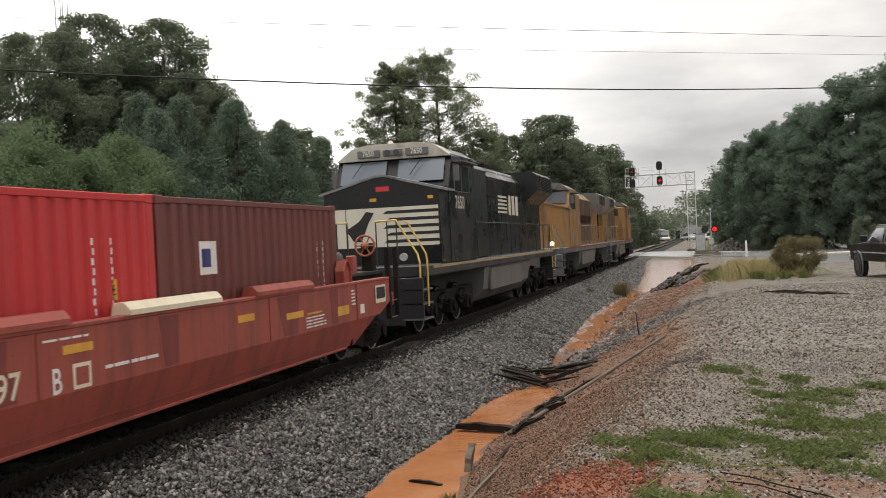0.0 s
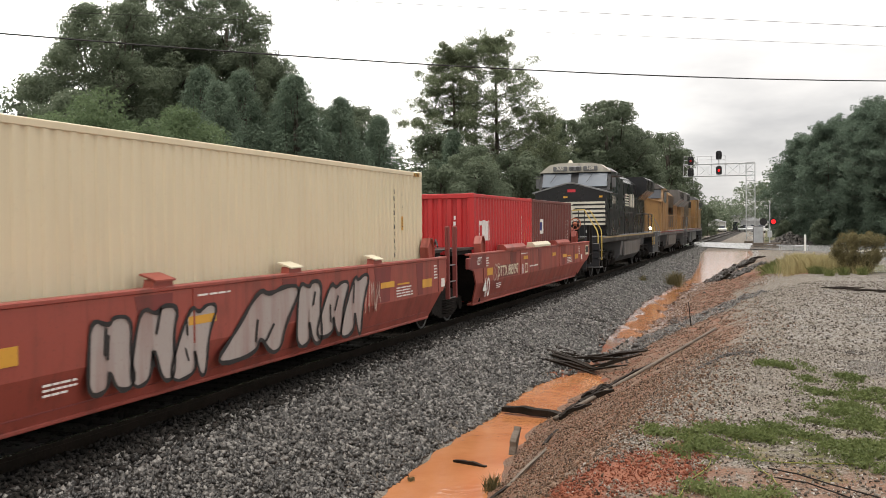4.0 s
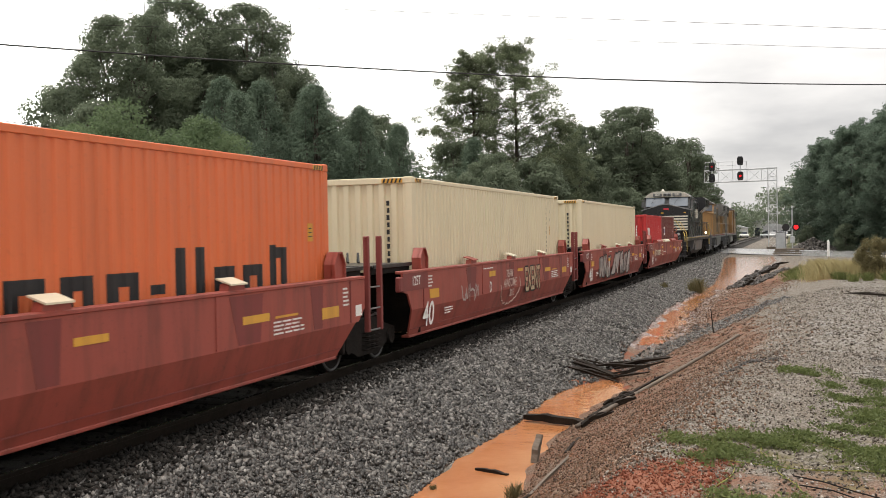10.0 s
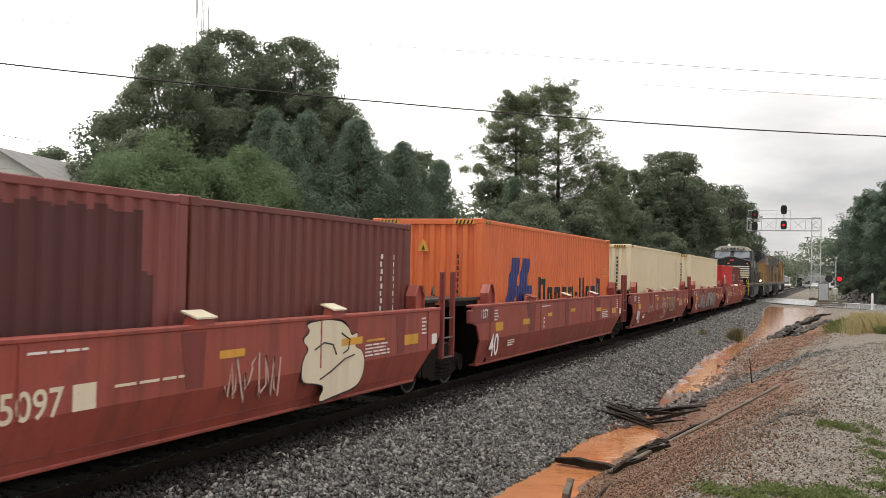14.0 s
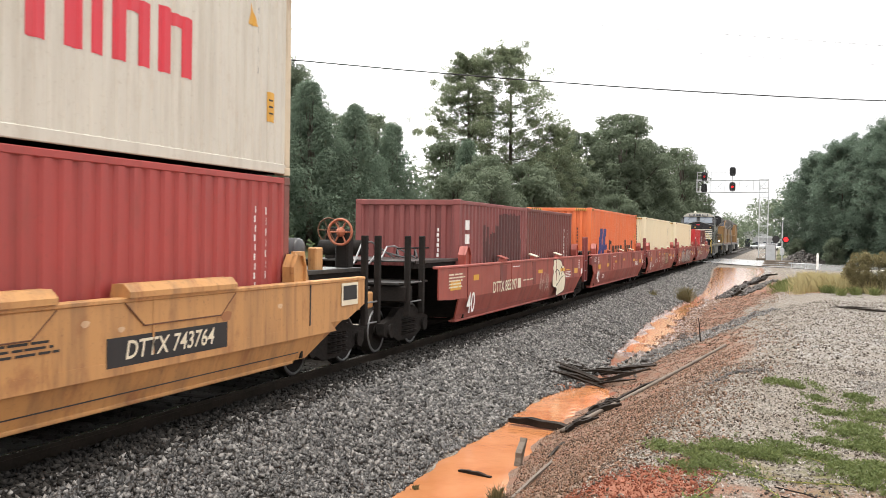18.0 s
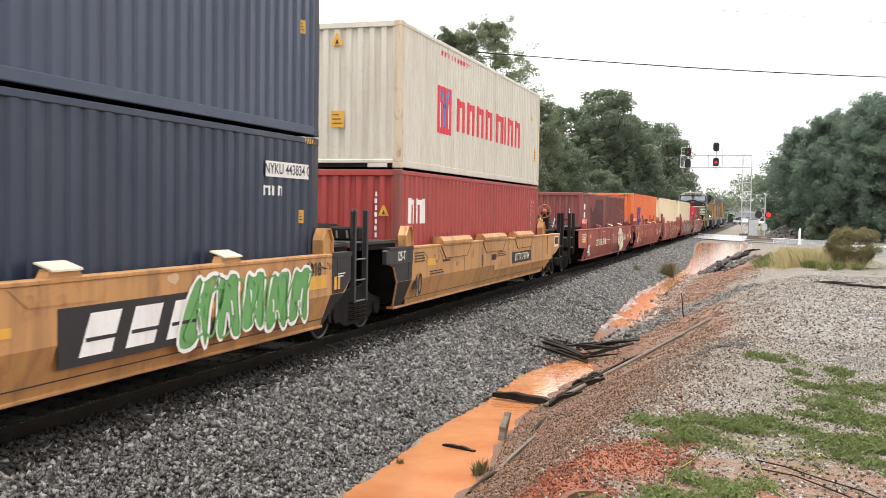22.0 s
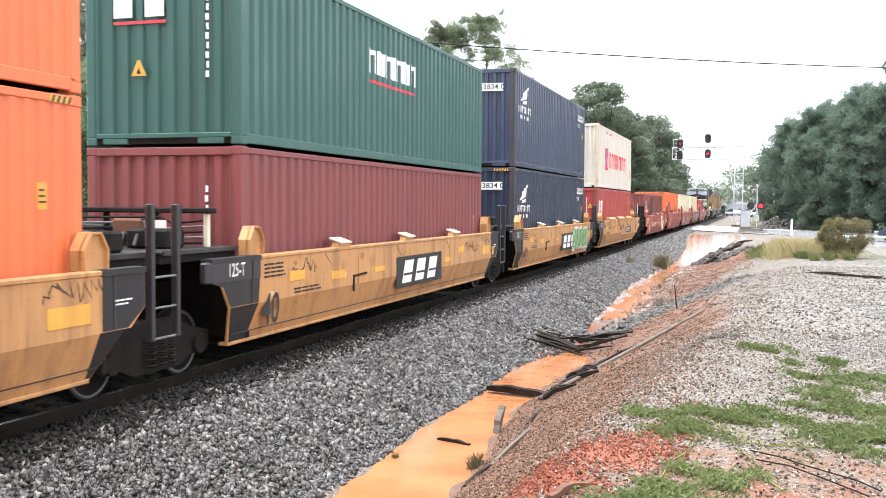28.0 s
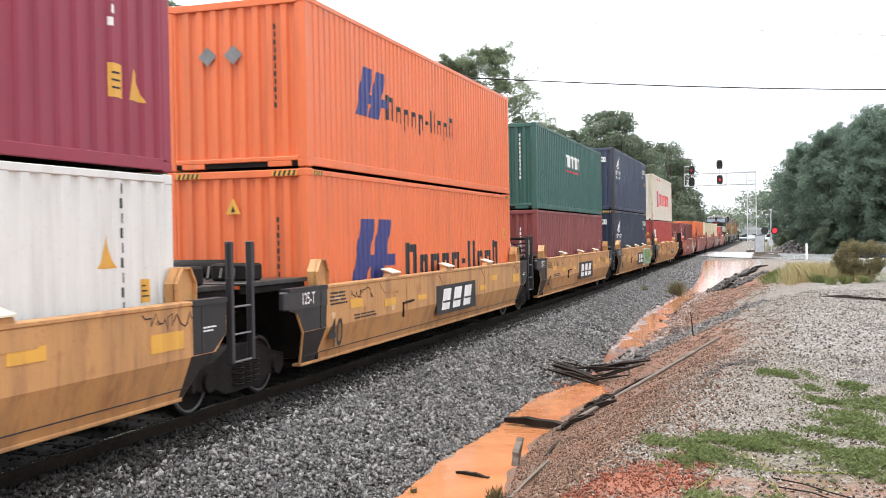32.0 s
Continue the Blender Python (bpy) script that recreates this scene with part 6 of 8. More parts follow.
        for y in (14.35, 14.9):
            s.box(1.40, y - 0.05, 0.7, 1.5, y + 0.05, 2.15, 0.012)
        ladder = part("ladder", s, STEEL, t, "dark grab posts")
        for z in (0.72, 1.06):
            part("rung", Shape().tube((1.46, 14.35, z), (1.46, 14.9, z), 0.014, 6), GRATE, ladder, "bright worn rung")
        part("end_beam", Shape().box(-1.4, 14.25, 0.95, 1.4, 14.85, 1.22, 0.02), colour, t)
        part("walkway", Shape().box(-1.3, 14.2, 1.26, 1.3, 14.95, 1.30), DECK, t)
        for x, y, r in ((0.92, 14.55, 0.21),):
            bw = part("brake_wheel", Shape().ring((x, y, 2.2), r, 0.022, "y", 22, 6), ORANGE_RUST, t, "faded orange hand brake wheel", smooth=True)
            sp = Shape()
            for k in range(6):
                a = k * math.pi / 3
                sp.tube((x, y + 0.03, 2.2), (x + r * math.cos(a), y, 2.2 + r * math.sin(a)), 0.014, 5)
            sp.ball((x, y + 0.02, 2.2), 0.08)
            part("spokes", sp, ORANGE_RUST, bw)
            part("brake_post", Shape().box(x - 0.12, y + 0.05, 1.5, x + 0.12, y + 0.3, 2.25, 0.03), STEEL, t)
        part("air_tank", Shape().tube((-0.9, 13.2, 1.90), (0.85, 13.2, 1.90), 0.20, 18).ball((0.85, 13.2, 1.90), 0.199, 18, 8, 0.4, 1, 1), L_TANK_DARK, t, "dark grey air tank", smooth=True)
        part("gusset", Shape().prism([(12.2, top), (12.75, top), (12.6, top + 0.45), (12.3, top + 0.45)], "x", 1.2, 1.26), colour, t)
        part("tank_post", Shape().box(0.95, 13.3, top, 1.1, 13.55, top + 0.5, 0.02), colour, t)
        part("notice_frame", Shape().box(1.512, 13.35, 1.08, 1.518, 13.95, 1.42), CREAM, t, "white framed notice panel")
        part("notice_panel", Shape().box(1.518, 13.4, 1.16, 1.522, 13.9, 1.38), BMARK, t)
        part("coupler", Shape().box(-0.14, 14.85, 0.72, 0.14, 15.6, 0.98, 0.04), RUST, t)
        part("bright_fitting", Shape().ball((0.9, 14.5, 0.72), 0.16, 10, 6, 1.2, 1.6, 0.6), GALV, t)
    if rear != "joint":
        s = Shape()
        for y in (-3.6, -2.85):
            s.box(1.36, y - 0.05, 0.7, 1.46, y + 0.05, 2.15, 0.012)
        ladder = part("ladder", s, STEEL, t, "dark grab posts")
        for z in (0.95, 1.3):
            part("rung", Shape().tube((1.42, -3.6, z), (1.42, -2.85, z), 0.014, 6), GRATE, ladder, "bright worn rung")
        part("walkway", Shape().box(-1.3, -3.75, 1.26, 1.3, -2.2, 1.30), DECK, t)
        part("end_beam", Shape().box(-1.4, -3.7, 0.95, 1.4, -3.3, 1.24, 0.02), STEEL, t)
        part("coupler", Shape().box(-0.14, -4.4, 0.72, 0.14, -3.6, 0.98, 0.04), RUST, t)
        bw = part("brake_wheel", Shape().ring((-0.78, -2.3, 2.24), 0.24, 0.014, "y", 22, 6), RUST, t, "thin rusty hand brake wheel", smooth=True)
        sp = Shape()
        for k in range(3):
            a = k * math.pi / 3
            sp.tube((-0.78 - 0.24 * math.cos(a), -2.3, 2.24 - 0.24 * math.sin(a)), (-0.78 + 0.24 * math.cos(a), -2.3, 2.24 + 0.24 * math.sin(a)), 0.01, 5)
        part("spokes", sp, RUST, bw)
        part("brake_post", Shape().box(-0.88, -2.27, 1.5, -0.68, -2.07, 2.3, 0.02), STEEL, t)
        for k, (xa, za) in enumerate(((0.6, 0.3), (0.8, 0.42), (0.3, 0.5))):
            part("air_pipe", Shape().path([(xa, -3.5, top + 0.1), (xa, -3.1, top + za), (xa - 0.2, -2.2, top + za), (xa - 0.1, -1.2, top + 0.16)], 0.018), GRATE, t, "thin bent air pipe")
        part("hand_rail", Shape().path([(1.2, -3.6, top + 0.4), (1.2, -1.9, top + 0.4)], 0.016), STEEL, t)
        part("air_tank", Shape().tube((-0.8, -2.6, 1.90), (0.1, -2.6, 1.90), 0.15, 18), STEEL, t, "dark air tank", smooth=True)
    for y in ([-1.79] if rear == "joint" else [-2.75]) + ([] if front == "joint" else [14.05]):
        car_bogie(t, y)
    return t


def scrawl(parent, mat, y0, y1, z0, z1, n, seed, width=0.035, x=1.503, edge=None):
    """Illegible sprayed blocks with thick outlines and inner strokes, no letters."""
    rng = random.Random(seed)
    w = (y1 - y0) / n
    for i in range(n):
        c, lean = y0 + (i + 0.5) * w, rng.uniform(-0.1, 0.35) * w
        lo, hi = z0 + rng.uniform(0, 0.12) * (z1 - z0), z1 - rng.uniform(0, 0.12) * (z1 - z0)
        m = lo + (hi - lo) * rng.uniform(0.35, 0.65)
        hw = 0.5 * w * rng.uniform(0.92, 1.12)
        pts = [(c - hw - lean, lo), (c - hw * rng.uniform(-0.1, 0.35), lo + 0.03), (c - hw * 0.1, m - 0.06), (c + hw * 0.25, lo - 0.02), (c + hw - lean * 0.6, lo + 0.02),
               (c + hw * 0.8, m), (c + hw + lean * 0.8, hi - 0.04), (c + hw * 0.2 + lean, hi), (c + lean * 0.4, hi - 0.1), (c - hw * 0.7 + lean, hi + 0.01), (c - hw * 0.9, m + 0.04)]
        # round the corners off
        for _ in range(2):
            pts = [(p[0] * f + q[0] * (1 - f), p[1] * f + q[1] * (1 - f)) for p, q in zip(pts, pts[1:] + pts[:1]) for f in (0.75, 0.25)]
        k = len(pts)
        if mat:
            part("graffiti_fill", Shape().add([(x + 0.001 * i, c, m + 0.05)] + [(x + 0.001 * i, *p) for p in pts], [(0, 1 + j, 1 + (j + 1) % k) for j in range(k)]), mat, parent, "illegible sprayed graffiti shape")
        v = []
        for j, p in enumerate(pts):
            d = Vector((pts[(j + 1) % k][0] - pts[j - 1][0], pts[(j + 1) % k][1] - pts[j - 1][1])).normalized() * width * rng.uniform(0.35, 0.6)
            v += [(x + 0.012, p[0] - d.y, p[1] + d.x), (x + 0.012, p[0] + d.y, p[1] - d.x)]
        part("graffiti_outline", Shape().add(v, [(2 * j, 2 * j + 1, (2 * j + 3) % (2 * k), (2 * j + 2) % (2 * k)) for j in range(k)]), edge or BMARK, parent, "sprayed outline")
        for j in range(rng.randint(1, 2)):
            a = (c + rng.uniform(-0.5, 0.4) * hw, m + rng.uniform(-0.4, 0.1) * (hi - lo))
            b = (a[0] + rng.uniform(-0.2, 0.35) * hw, a[1] + rng.uniform(0.15, 0.35) * (hi - lo))
            e = width * 0.4
            part("graffiti_stroke", Shape().add([(x + 0.012, a[0] - e, a[1]), (x + 0.012, a[0] + e, a[1] - e), (x + 0.012, b[0] + e, b[1]), (x + 0.012, b[0] - e, b[1] + e)], [(0, 1, 2, 3)]), edge or BMARK, parent)


def tag(parent, mat, y0, y1, z0, z1, seed, width=0.025, x=1.504):
    """A thin sprayed squiggle."""
    rng = random.Random(seed)
    s, n = Shape(), 22
    pts = [(y0 + (y1 - y0) * (k / n + rng.uniform(-0.05, 0.05)), z0 + (z1 - z0) * rng.uniform(0, 1)) for k in range(n + 1)]
    v = []
    for k, a in enumerate(pts):
        p, q = pts[max(k - 1, 0)], pts[min(k + 1, n)]
        nrm = Vector((-(q[1] - p[1]), q[0] - p[0])).normalized() * width * 0.5
        v += [(x, a[0] + nrm.x, a[1] + nrm.y), (x, a[0] - nrm.x, a[1] - nrm.y)]
    s.add(v, [(2 * k, 2 * k + 1, 2 * k + 3, 2 * k + 2) for k in range(n)])
    part("graffiti_tag", s, mat, parent, "thin sprayed squiggle")


def ochre(t, *spots, mat=None, x=1.503):
    for y, z, w, h in spots:
        part("reflector_patch", Shape().box(x - 0.003, y, z, x + 0.003, y + w, z + h), mat or YMARK, t, "yellow reflective patch")


def red_cars():
    spec = ((15.86, "long", "end", "joint"), (0.0, "short", "joint", "joint"), (-15.775, "short", "joint", "joint"), (-31.478, "short", "joint", "joint"), (-47.252, "short", "joint", "end"))
    cars = []
    for u, cov, front, rear in spec:
        t = well_car("rust red well car unit with grimy sides", RED, DARKRED, u, cov, front, rear)
        cars.append(t)
        write("40", t, 1.508, 0.0, 0.71, 0.44, WHITE, 0.95, lean=0.22)
        if rear == "joint":
            write("125T", t, 1.516, -0.62, 1.36, 0.17, WHITE, 0.85)
            lines(t, WHITE, 1.503, 0.02, 0.28, 1.22, 1.46, 4)
            ochre(t, (0.1, 1.0, 0.5, 0.17))
            lines(t, WHITE, 1.503, 0.9, 1.4, 0.66, 0.80, 3)
        lines(t, WHITE, 1.503, 9.95, 10.85, 0.92, 1.12, 4)
        ochre(t, (9.2, 1.12, 0.65, 0.1), (10.0, 1.13, 0.62, 0.03), (11.35, 1.0, 0.55, 0.16))
        lines(t, WHITE, 1.503, 12.05, 12.25, 1.14, 1.44, 5)
        part("notice", Shape().box(1.498, 12.5, 0.95, 1.504, 12.72, 1.12), WHITE, t, "small white notice")
        lines(t, WHITE, 1.503, 3.5, 4.5, 1.40, 1.45, 1)
        for y, w in ((2.3, 0.7), (5.6, 0.45), (8.9, 0.8), (11.0, 0.4)):
            part("grime_streak", Shape().prism([(y, 1.48), (y + w, 1.48), (y + w * 0.9, 0.88), (y + w * 0.25, 0.88)], "x", 1.5, 1.5025), DARKRED, t, "dark run-down stain")
    a, b, c, d, e = cars
    part("number_panel", Shape().box(1.5, 1.13, 0.885, 1.5045, 3.1, 1.19), DARKRED, a, "dark repainted number panel")
    write("DTTX 885097", a, 1.508, 2.1, 1.035, 0.26, CREAM, 0.98)
    write("B", a, 1.508, 3.68, 0.99, 0.26, WHITE, 0.8)
    part("notice_frame", Shape().box(1.5, 3.95, 0.88, 1.504, 4.25, 1.14), CREAM, a, "framed notice")
    part("notice_panel", Shape().box(1.504, 3.99, 0.92, 1.507, 4.21, 1.10), RED, a)
    lines(a, WHITE, 1.503, 4.5, 5.6, 1.02, 1.10, 1)
    ochre(a, (3.8, 1.25, 0.5, 0.09), (7.6, 1.22, 0.5, 0.1))
    ochre(b, (3.3, 1.08, 0.6, 0.1))
    ochre(c, (3.95, 1.22, 0.46, 0.12), (6.35, 1.24, 0.5, 0.07))
    ochre(d, (2.0, 1.05, 0.5, 0.12), (4.0, 1.16, 0.4, 0.08), (6.2, 1.2, 0.5, 0.08))
    ochre(e, (6.3, 1.16, 0.5, 0.09))
    scrawl(a, None, 0.7, 1.15, 0.8, 1.3, 1, 5, 0.03, edge=PALE)
    scrawl(b, SILVER, 1.5, 3.8, 0.45, 1.40, 3, 1, 0.05)
    scrawl(b, SILVER, 4.3, 5.75, 0.42, 1.40, 1, 2, 0.06)
    scrawl(b, SILVER, 6.0, 8.5, 0.42, 1.46, 3, 3, 0.06)
    tag(b, PALE, 8.5, 9.2, 0.7, 1.35, 4)
    write("D", c, 1.508, 4.02, 0.98, 0.24, WHITE, 0.7)
    # a sprayed word with a dark rim, and a thin tag in a cloud
    for k, (dy, dz) in enumerate(((-0.035, 0.0), (0.035, 0.0), (0.0, -0.03), (0.0, 0.03))):
        write("EXENT", c, 1.5035 + 0.0006 * k, 7.86 + dy, 0.98 + dz, 0.62, BMARK, 0.62, lean=-0.06, name="graffiti_rim")
    write("EXENT", c, 1.507, 7.86, 0.98, 0.6, TAN, 0.62, lean=-0.06, name="graffiti_letters")
    for word, y, z, h in (("TEAM", 5.62, 1.22, 0.17), ("AWSOME", 5.66, 1.0, 0.2), ("2013", 5.78, 0.76, 0.16)):
        write(word, c, 1.506, y, z, h, PALE, 0.95, lean=0.25, name="graffiti_letters")
    for k in range(11):
        f = math.pi * (0.98 + 0.104 * k)
        p = [(5.72 + 0.86 * math.cos(f + 0.033 * j), 0.95 + 0.42 * math.sin(f + 0.033 * j) - 0.05 * math.sin(math.pi * j / 10)) for j in range(11)]
        part("graffiti_stroke", Shape().path([(1.504, y, max(z, 0.872)) for y, z in p if z > 0.86], 0.012, 5) if sum(z > 0.86 for y, z in p) > 1 else Shape().path([(1.504 - 0.334 * (0.86 - z), y, z) for y, z in p], 0.012, 5), PALE, c)
    tag(c, SILVER, 2.0, 3.1, 0.75, 1.15, 8, 0.05)
    write("E", d, 1.508, 3.68, 1.02, 0.24, WHITE, 0.7)
    # the white blot and the number on the last unit
    rim = [(8.55, 0.42), (8.95, 0.46), (9.7, 0.52), (9.9, 0.7), (9.93, 0.9), (9.82, 1.04), (9.6, 1.08), (9.72, 1.3), (9.5, 1.24), (9.42, 1.36), (9.2, 1.46), (8.8, 1.5), (8.2, 1.47), (8.34, 1.36), (8.12, 1.26), (8.32, 1.14), (8.14, 1.0), (8.12, 0.72), (8.5, 0.68), (8.75, 0.62)]
    for _ in range(2):
        rim = [(p[0] * f + q[0] * (1 - f), p[1] * f + q[1] * (1 - f)) for p, q in zip(rim, rim[1:] + rim[:1]) for f in (0.78, 0.22)]
    part("graffiti_outline", Shape().prism([(9.02 + (p[0] - 9.02) * 1.035, 0.96 + (p[1] - 0.96) * 1.055) for p in rim], "x", 1.5, 1.5025), BMARK, e, "black sprayed outline")
    part("graffiti_fill", Shape().prism(rim, "x", 1.5025, 1.505), CREAM, e, "large white sprayed blot")
    for arc in (((8.45, 1.12), (8.7, 1.2), (8.95, 1.16), (9.05, 1.02)), ((9.2, 1.3), (9.45, 1.2), (9.4, 1.06), (9.25, 1.02)), ((8.6, 0.72), (8.9, 0.8), (9.3, 0.94), (9.6, 0.98))):
        part("graffiti_stroke", Shape().path([(1.506, *p) for p in arc], 0.012, 5), BMARK, e)
    tag(e, PALE, 6.4, 7.6, 0.6, 1.2, 10, 0.035)
    write("DTTX 885097", e, 1.508, 2.83, 0.96, 0.26, CREAM, 1.02)
    part("notice_frame", Shape().box(1.5, 4.05, 0.86, 1.504, 4.35, 1.1), CREAM, e, "framed notice")
    lines(e, CREAM, 1.503, 4.6, 5.8, 1.02, 1.08, 1)
    lines(e, CREAM, 1.503, -1.5, -0.4, 1.1, 1.42, 5)
    ochre(e, (-1.4, 1.05, 0.7, 0.2), (0.2, 1.2, 0.4, 0.12))


def yellow_cars():
    cars = []
    for i, u in enumerate((-67.258, -83.07, -98.84, -114.32, -130.07)):
        t = well_car("yellow-ochre well car unit with grimy sides", YELLOW, BLACK, u, "long" if not i else "short", "end" if not i else "joint", "joint")
        cars.append(t)
        part("end_paint", Shape().prism([(-1.25, 1.2), (-0.98, 1.14), (-0.8, 0.87), (-0.06, 0.87), (-0.02, 1.2)], "x", 1.5, 1.5035), BMARK, t, "black painted end")
        low = [(1.5035, -0.8, 0.862), (1.5035, -0.06, 0.862), (1.3445, -0.16, 0.395), (1.3445, -0.59, 0.395)]
        part("end_paint", Shape().add(low + [(p[0] - 0.004, p[1], p[2]) for p in low], [(0, 1, 2, 3), (7, 6, 5, 4), (0, 4, 5, 1), (1, 5, 6, 2), (2, 6, 7, 3), (3, 7, 4, 0)]), BMARK, t, "black painted end")
        part("end_paint", Shape().box(1.355, -1.26, 1.434, 1.519, 0.0, 1.4985), BMARK, t, "black painted end")
        write("125-T", t, 1.516, -0.66, 1.33, 0.17, WHITE, 0.75)
        write("40", t, 1.508, 0.28, 0.73, 0.42, BMARK, 0.85, lean=0.15)
        lines(t, BMARK, 1.503, 1.0, 2.0, 0.9, 1.0, 2)
        lines(t, BMARK, 1.503, 0.1, 0.75, 1.18, 1.4, 4)
        rng = random.Random(40 + i)
        for k in range(7):
            y, z, w = rng.choice((0.5, 0.9, 3.0, 7.9, 9.8, 11.4)) + rng.uniform(-0.4, 0.6), rng.uniform(0.95, 1.4), rng.uniform(0.04, 0.13)
            pts = [(y + w * rng.uniform(0.7, 1.2) * math.cos(0.7 * j), z + (w * 0.35 if math.sin(0.7 * j) > 0 else w * 0.9) * math.sin(0.7 * j) * rng.uniform(0.6, 1.0)) for j in range(9)]
            if min(p[1] for p in pts) > 0.87 and max(p[1] for p in pts) < 1.45:
                part("rust_smear", Shape().prism(pts, "x", 1.5, 1.5022), RUSTY if k % 3 else CREAM_SMEAR, t, "irregular rust-stained patch")
        ochre(t, (0.85, 1.08, 0.5, 0.14))
        if i:
            ochre(t, (9.2, 1.12, 0.5, 0.14), (11.3, 0.98, 0.62, 0.2), (8.2, 0.95, 0.5, 0.1))
        if i:
            part("front_paint", Shape().prism([(12.12, 0.87), (12.55, 0.87), (12.84, 1.06), (12.84, 1.45), (12.12, 1.45)], "x", 1.5, 1.5035), BMARK, t, "black painted end")
            part("front_paint", Shape().box(1.355, 12.1, 1.434, 1.519, 12.86, 1.4985), BMARK, t, "black painted end")
            low = [(1.5035, 12.08, 0.862), (1.5035, 12.5, 0.862), (1.3445, 12.12, 0.395), (1.3445, 12.04, 0.395)]
            part("front_paint", Shape().add(low + [(p[0] - 0.004, p[1], p[2]) for p in low], [(0, 1, 2, 3), (7, 6, 5, 4), (0, 4, 5, 1), (1, 5, 6, 2), (2, 6, 7, 3), (3, 7, 4, 0)]), BMARK, t, "black painted end")
            lines(t, WHITE, 1.505, 12.3, 12.62, 1.12, 1.2, 2)
            if i in (1, 2):
                part("notice", Shape().box(1.5035, 12.2, 0.93, 1.5055, 12.42, 1.13), YMARK, t, "small yellow notice")
        else:
            part("grime_patch", Shape().prism([(6.0, 0.72), (13.2, 0.72), (13.0, 0.86), (6.0, 0.86)], "x", 1.5, 1.503), YELLOW, t)
    a, b, c, d, e = cars
    part("number_panel", Shape().box(1.5, 7.85, 0.8, 1.505, 10.1, 1.1), BMARK, a, "black number panel")
    write("DTTX 743764", a, 1.512, 8.97, 0.95, 0.19, CREAM, 1.05, lean=0.2)
    write("B", a, 1.508, 4.9, 1.0, 0.26, BMARK, 0.7)
    part("plate", Shape().box(1.5, 5.75, 0.98, 1.506, 6.2, 1.12), BMARK, a, "small black plate")
    lines(a, BMARK, 1.503, 6.3, 7.2, 1.05, 1.2, 3)
    lines(a, BMARK, 1.503, 1.9, 2.5, 1.12, 1.22, 1)
    tag(a, BMARK, 0.6, 2.2, 1.1, 1.4, 21, 0.02)
    for t, y in ((b, 5.9), (c, 5.25), (d, 5.1), (e, 5.2)):
        part("emblem_panel", Shape().box(1.5, y, 0.62, 1.5045, y + 2.75, 1.2), BMARK, t, "black emblem panel")
        for k in range(3):
            y0 = y + 0.3 + 0.74 * k
            part("emblem", Shape().prism([(y0, 0.7), (y0 + 0.5, 0.7), (y0 + 0.68, 1.12), (y0 + 0.18, 1.12)], "x", 1.5045, 1.508), WHITE, t, "plain white slanted emblem block")
            part("emblem_slit", Shape().box(1.508, y0 + 0.1, 0.84, 1.511, y0 + 0.6, 0.88), BMARK, t)
        ochre(t, (y - 1.1, 1.0, 0.5, 0.09), (2.3, 1.0, 0.55, 0.13))
        part("latch", Shape().path([(1.51, 3.2, 0.75), (1.51, 3.2, 1.0), (1.51, 3.75, 1.02)], 0.02), STEEL, t)
        tag(t, BMARK, 0.9, 1.8, 1.15, 1.4, int(y * 10), 0.02)
        tag(t, BMARK, 11.2, 12.2, 1.2, 1.42, int(y * 10) + 3, 0.018)
    write("2018", b, 1.512, 11.45, 1.27, 0.2, BMARK, 0.95)
    for x in (-1.1, -0.4, 0.35, 1.1):
        part("rack_post", Shape().box(x - 0.035, -0.72, 1.62, x + 0.035, -0.65, 2.05, 0.01), STEEL if x < 1 else CREAM, c, "upright of the brake rack")
    part("rack_beam", Shape().box(-1.2, -0.78, 2.05, 1.2, -0.6, 2.12, 0.015), STEEL, c, "dark beam over the brake gear")
    for k in range(5):
        z = 1.7 + 0.07 * k
        part("air_pipe", Shape().path([(-1.1, -0.8, z), (-0.3 + 0.2 * k, -0.82, z + 0.02), (0.1 + 0.15 * k, -0.84, z - 0.06), (1.12, -0.82, z - 0.02)], 0.016), GRATE if k % 2 else STEEL, c, "thin bent air pipe")
    part("brake_valve", Shape().box(-0.2, -0.86, 1.68, 0.25, -0.62, 1.98, 0.03), RUST, c, "rusty brake valve")
    part("notice", Shape().box(0.3, -0.87, 1.84, 0.62, -0.86, 1.96), WHITE, c, "small white notice")
    scrawl(b, LIME, 8.0, 11.3, 0.5, 1.40, 5, 22, 0.05, x=1.509, edge=WHITE)
    scrawl(b, None, 8.15, 11.2, 0.55, 1.3, 5, 23, 0.04, x=1.512, edge=LIME)
    tag(b, BMARK, 0.9, 2.0, 0.95, 1.2, 24)
    tag(c, BMARK, 9.9, 11.0, 1.05, 1.35, 25)


load()
red_cars()
yellow_cars()

# ---- locomotives ----
L_BLACK = paint("black_locomotive_paint", (0.007, 0.0073, 0.009), 0.28, (0.02, 0.017, 0.015), 0.35, 0.3)
L_YELLOW = paint("yellow_locomotive_paint", (0.30, 0.165, 0.06), 0.5, (0.05, 0.04, 0.03), 1.0)
# darkened yellow: grime together with the shade on the hood flank
DIM_YELLOW = paint("grimy_shaded_yellow_paint", (0.085, 0.055, 0.03), 0.5, (0.03, 0.025, 0.02), 1.0)
L_GREY = paint("grey_locomotive_paint", (0.13, 0.133, 0.137), 0.45, (0.08, 0.07, 0.06), 0.4)
L_CREAM = paint("cream_locomotive_paint", (0.66, 0.63, 0.54), 0.45, (0.25, 0.2, 0.15), 0.3)
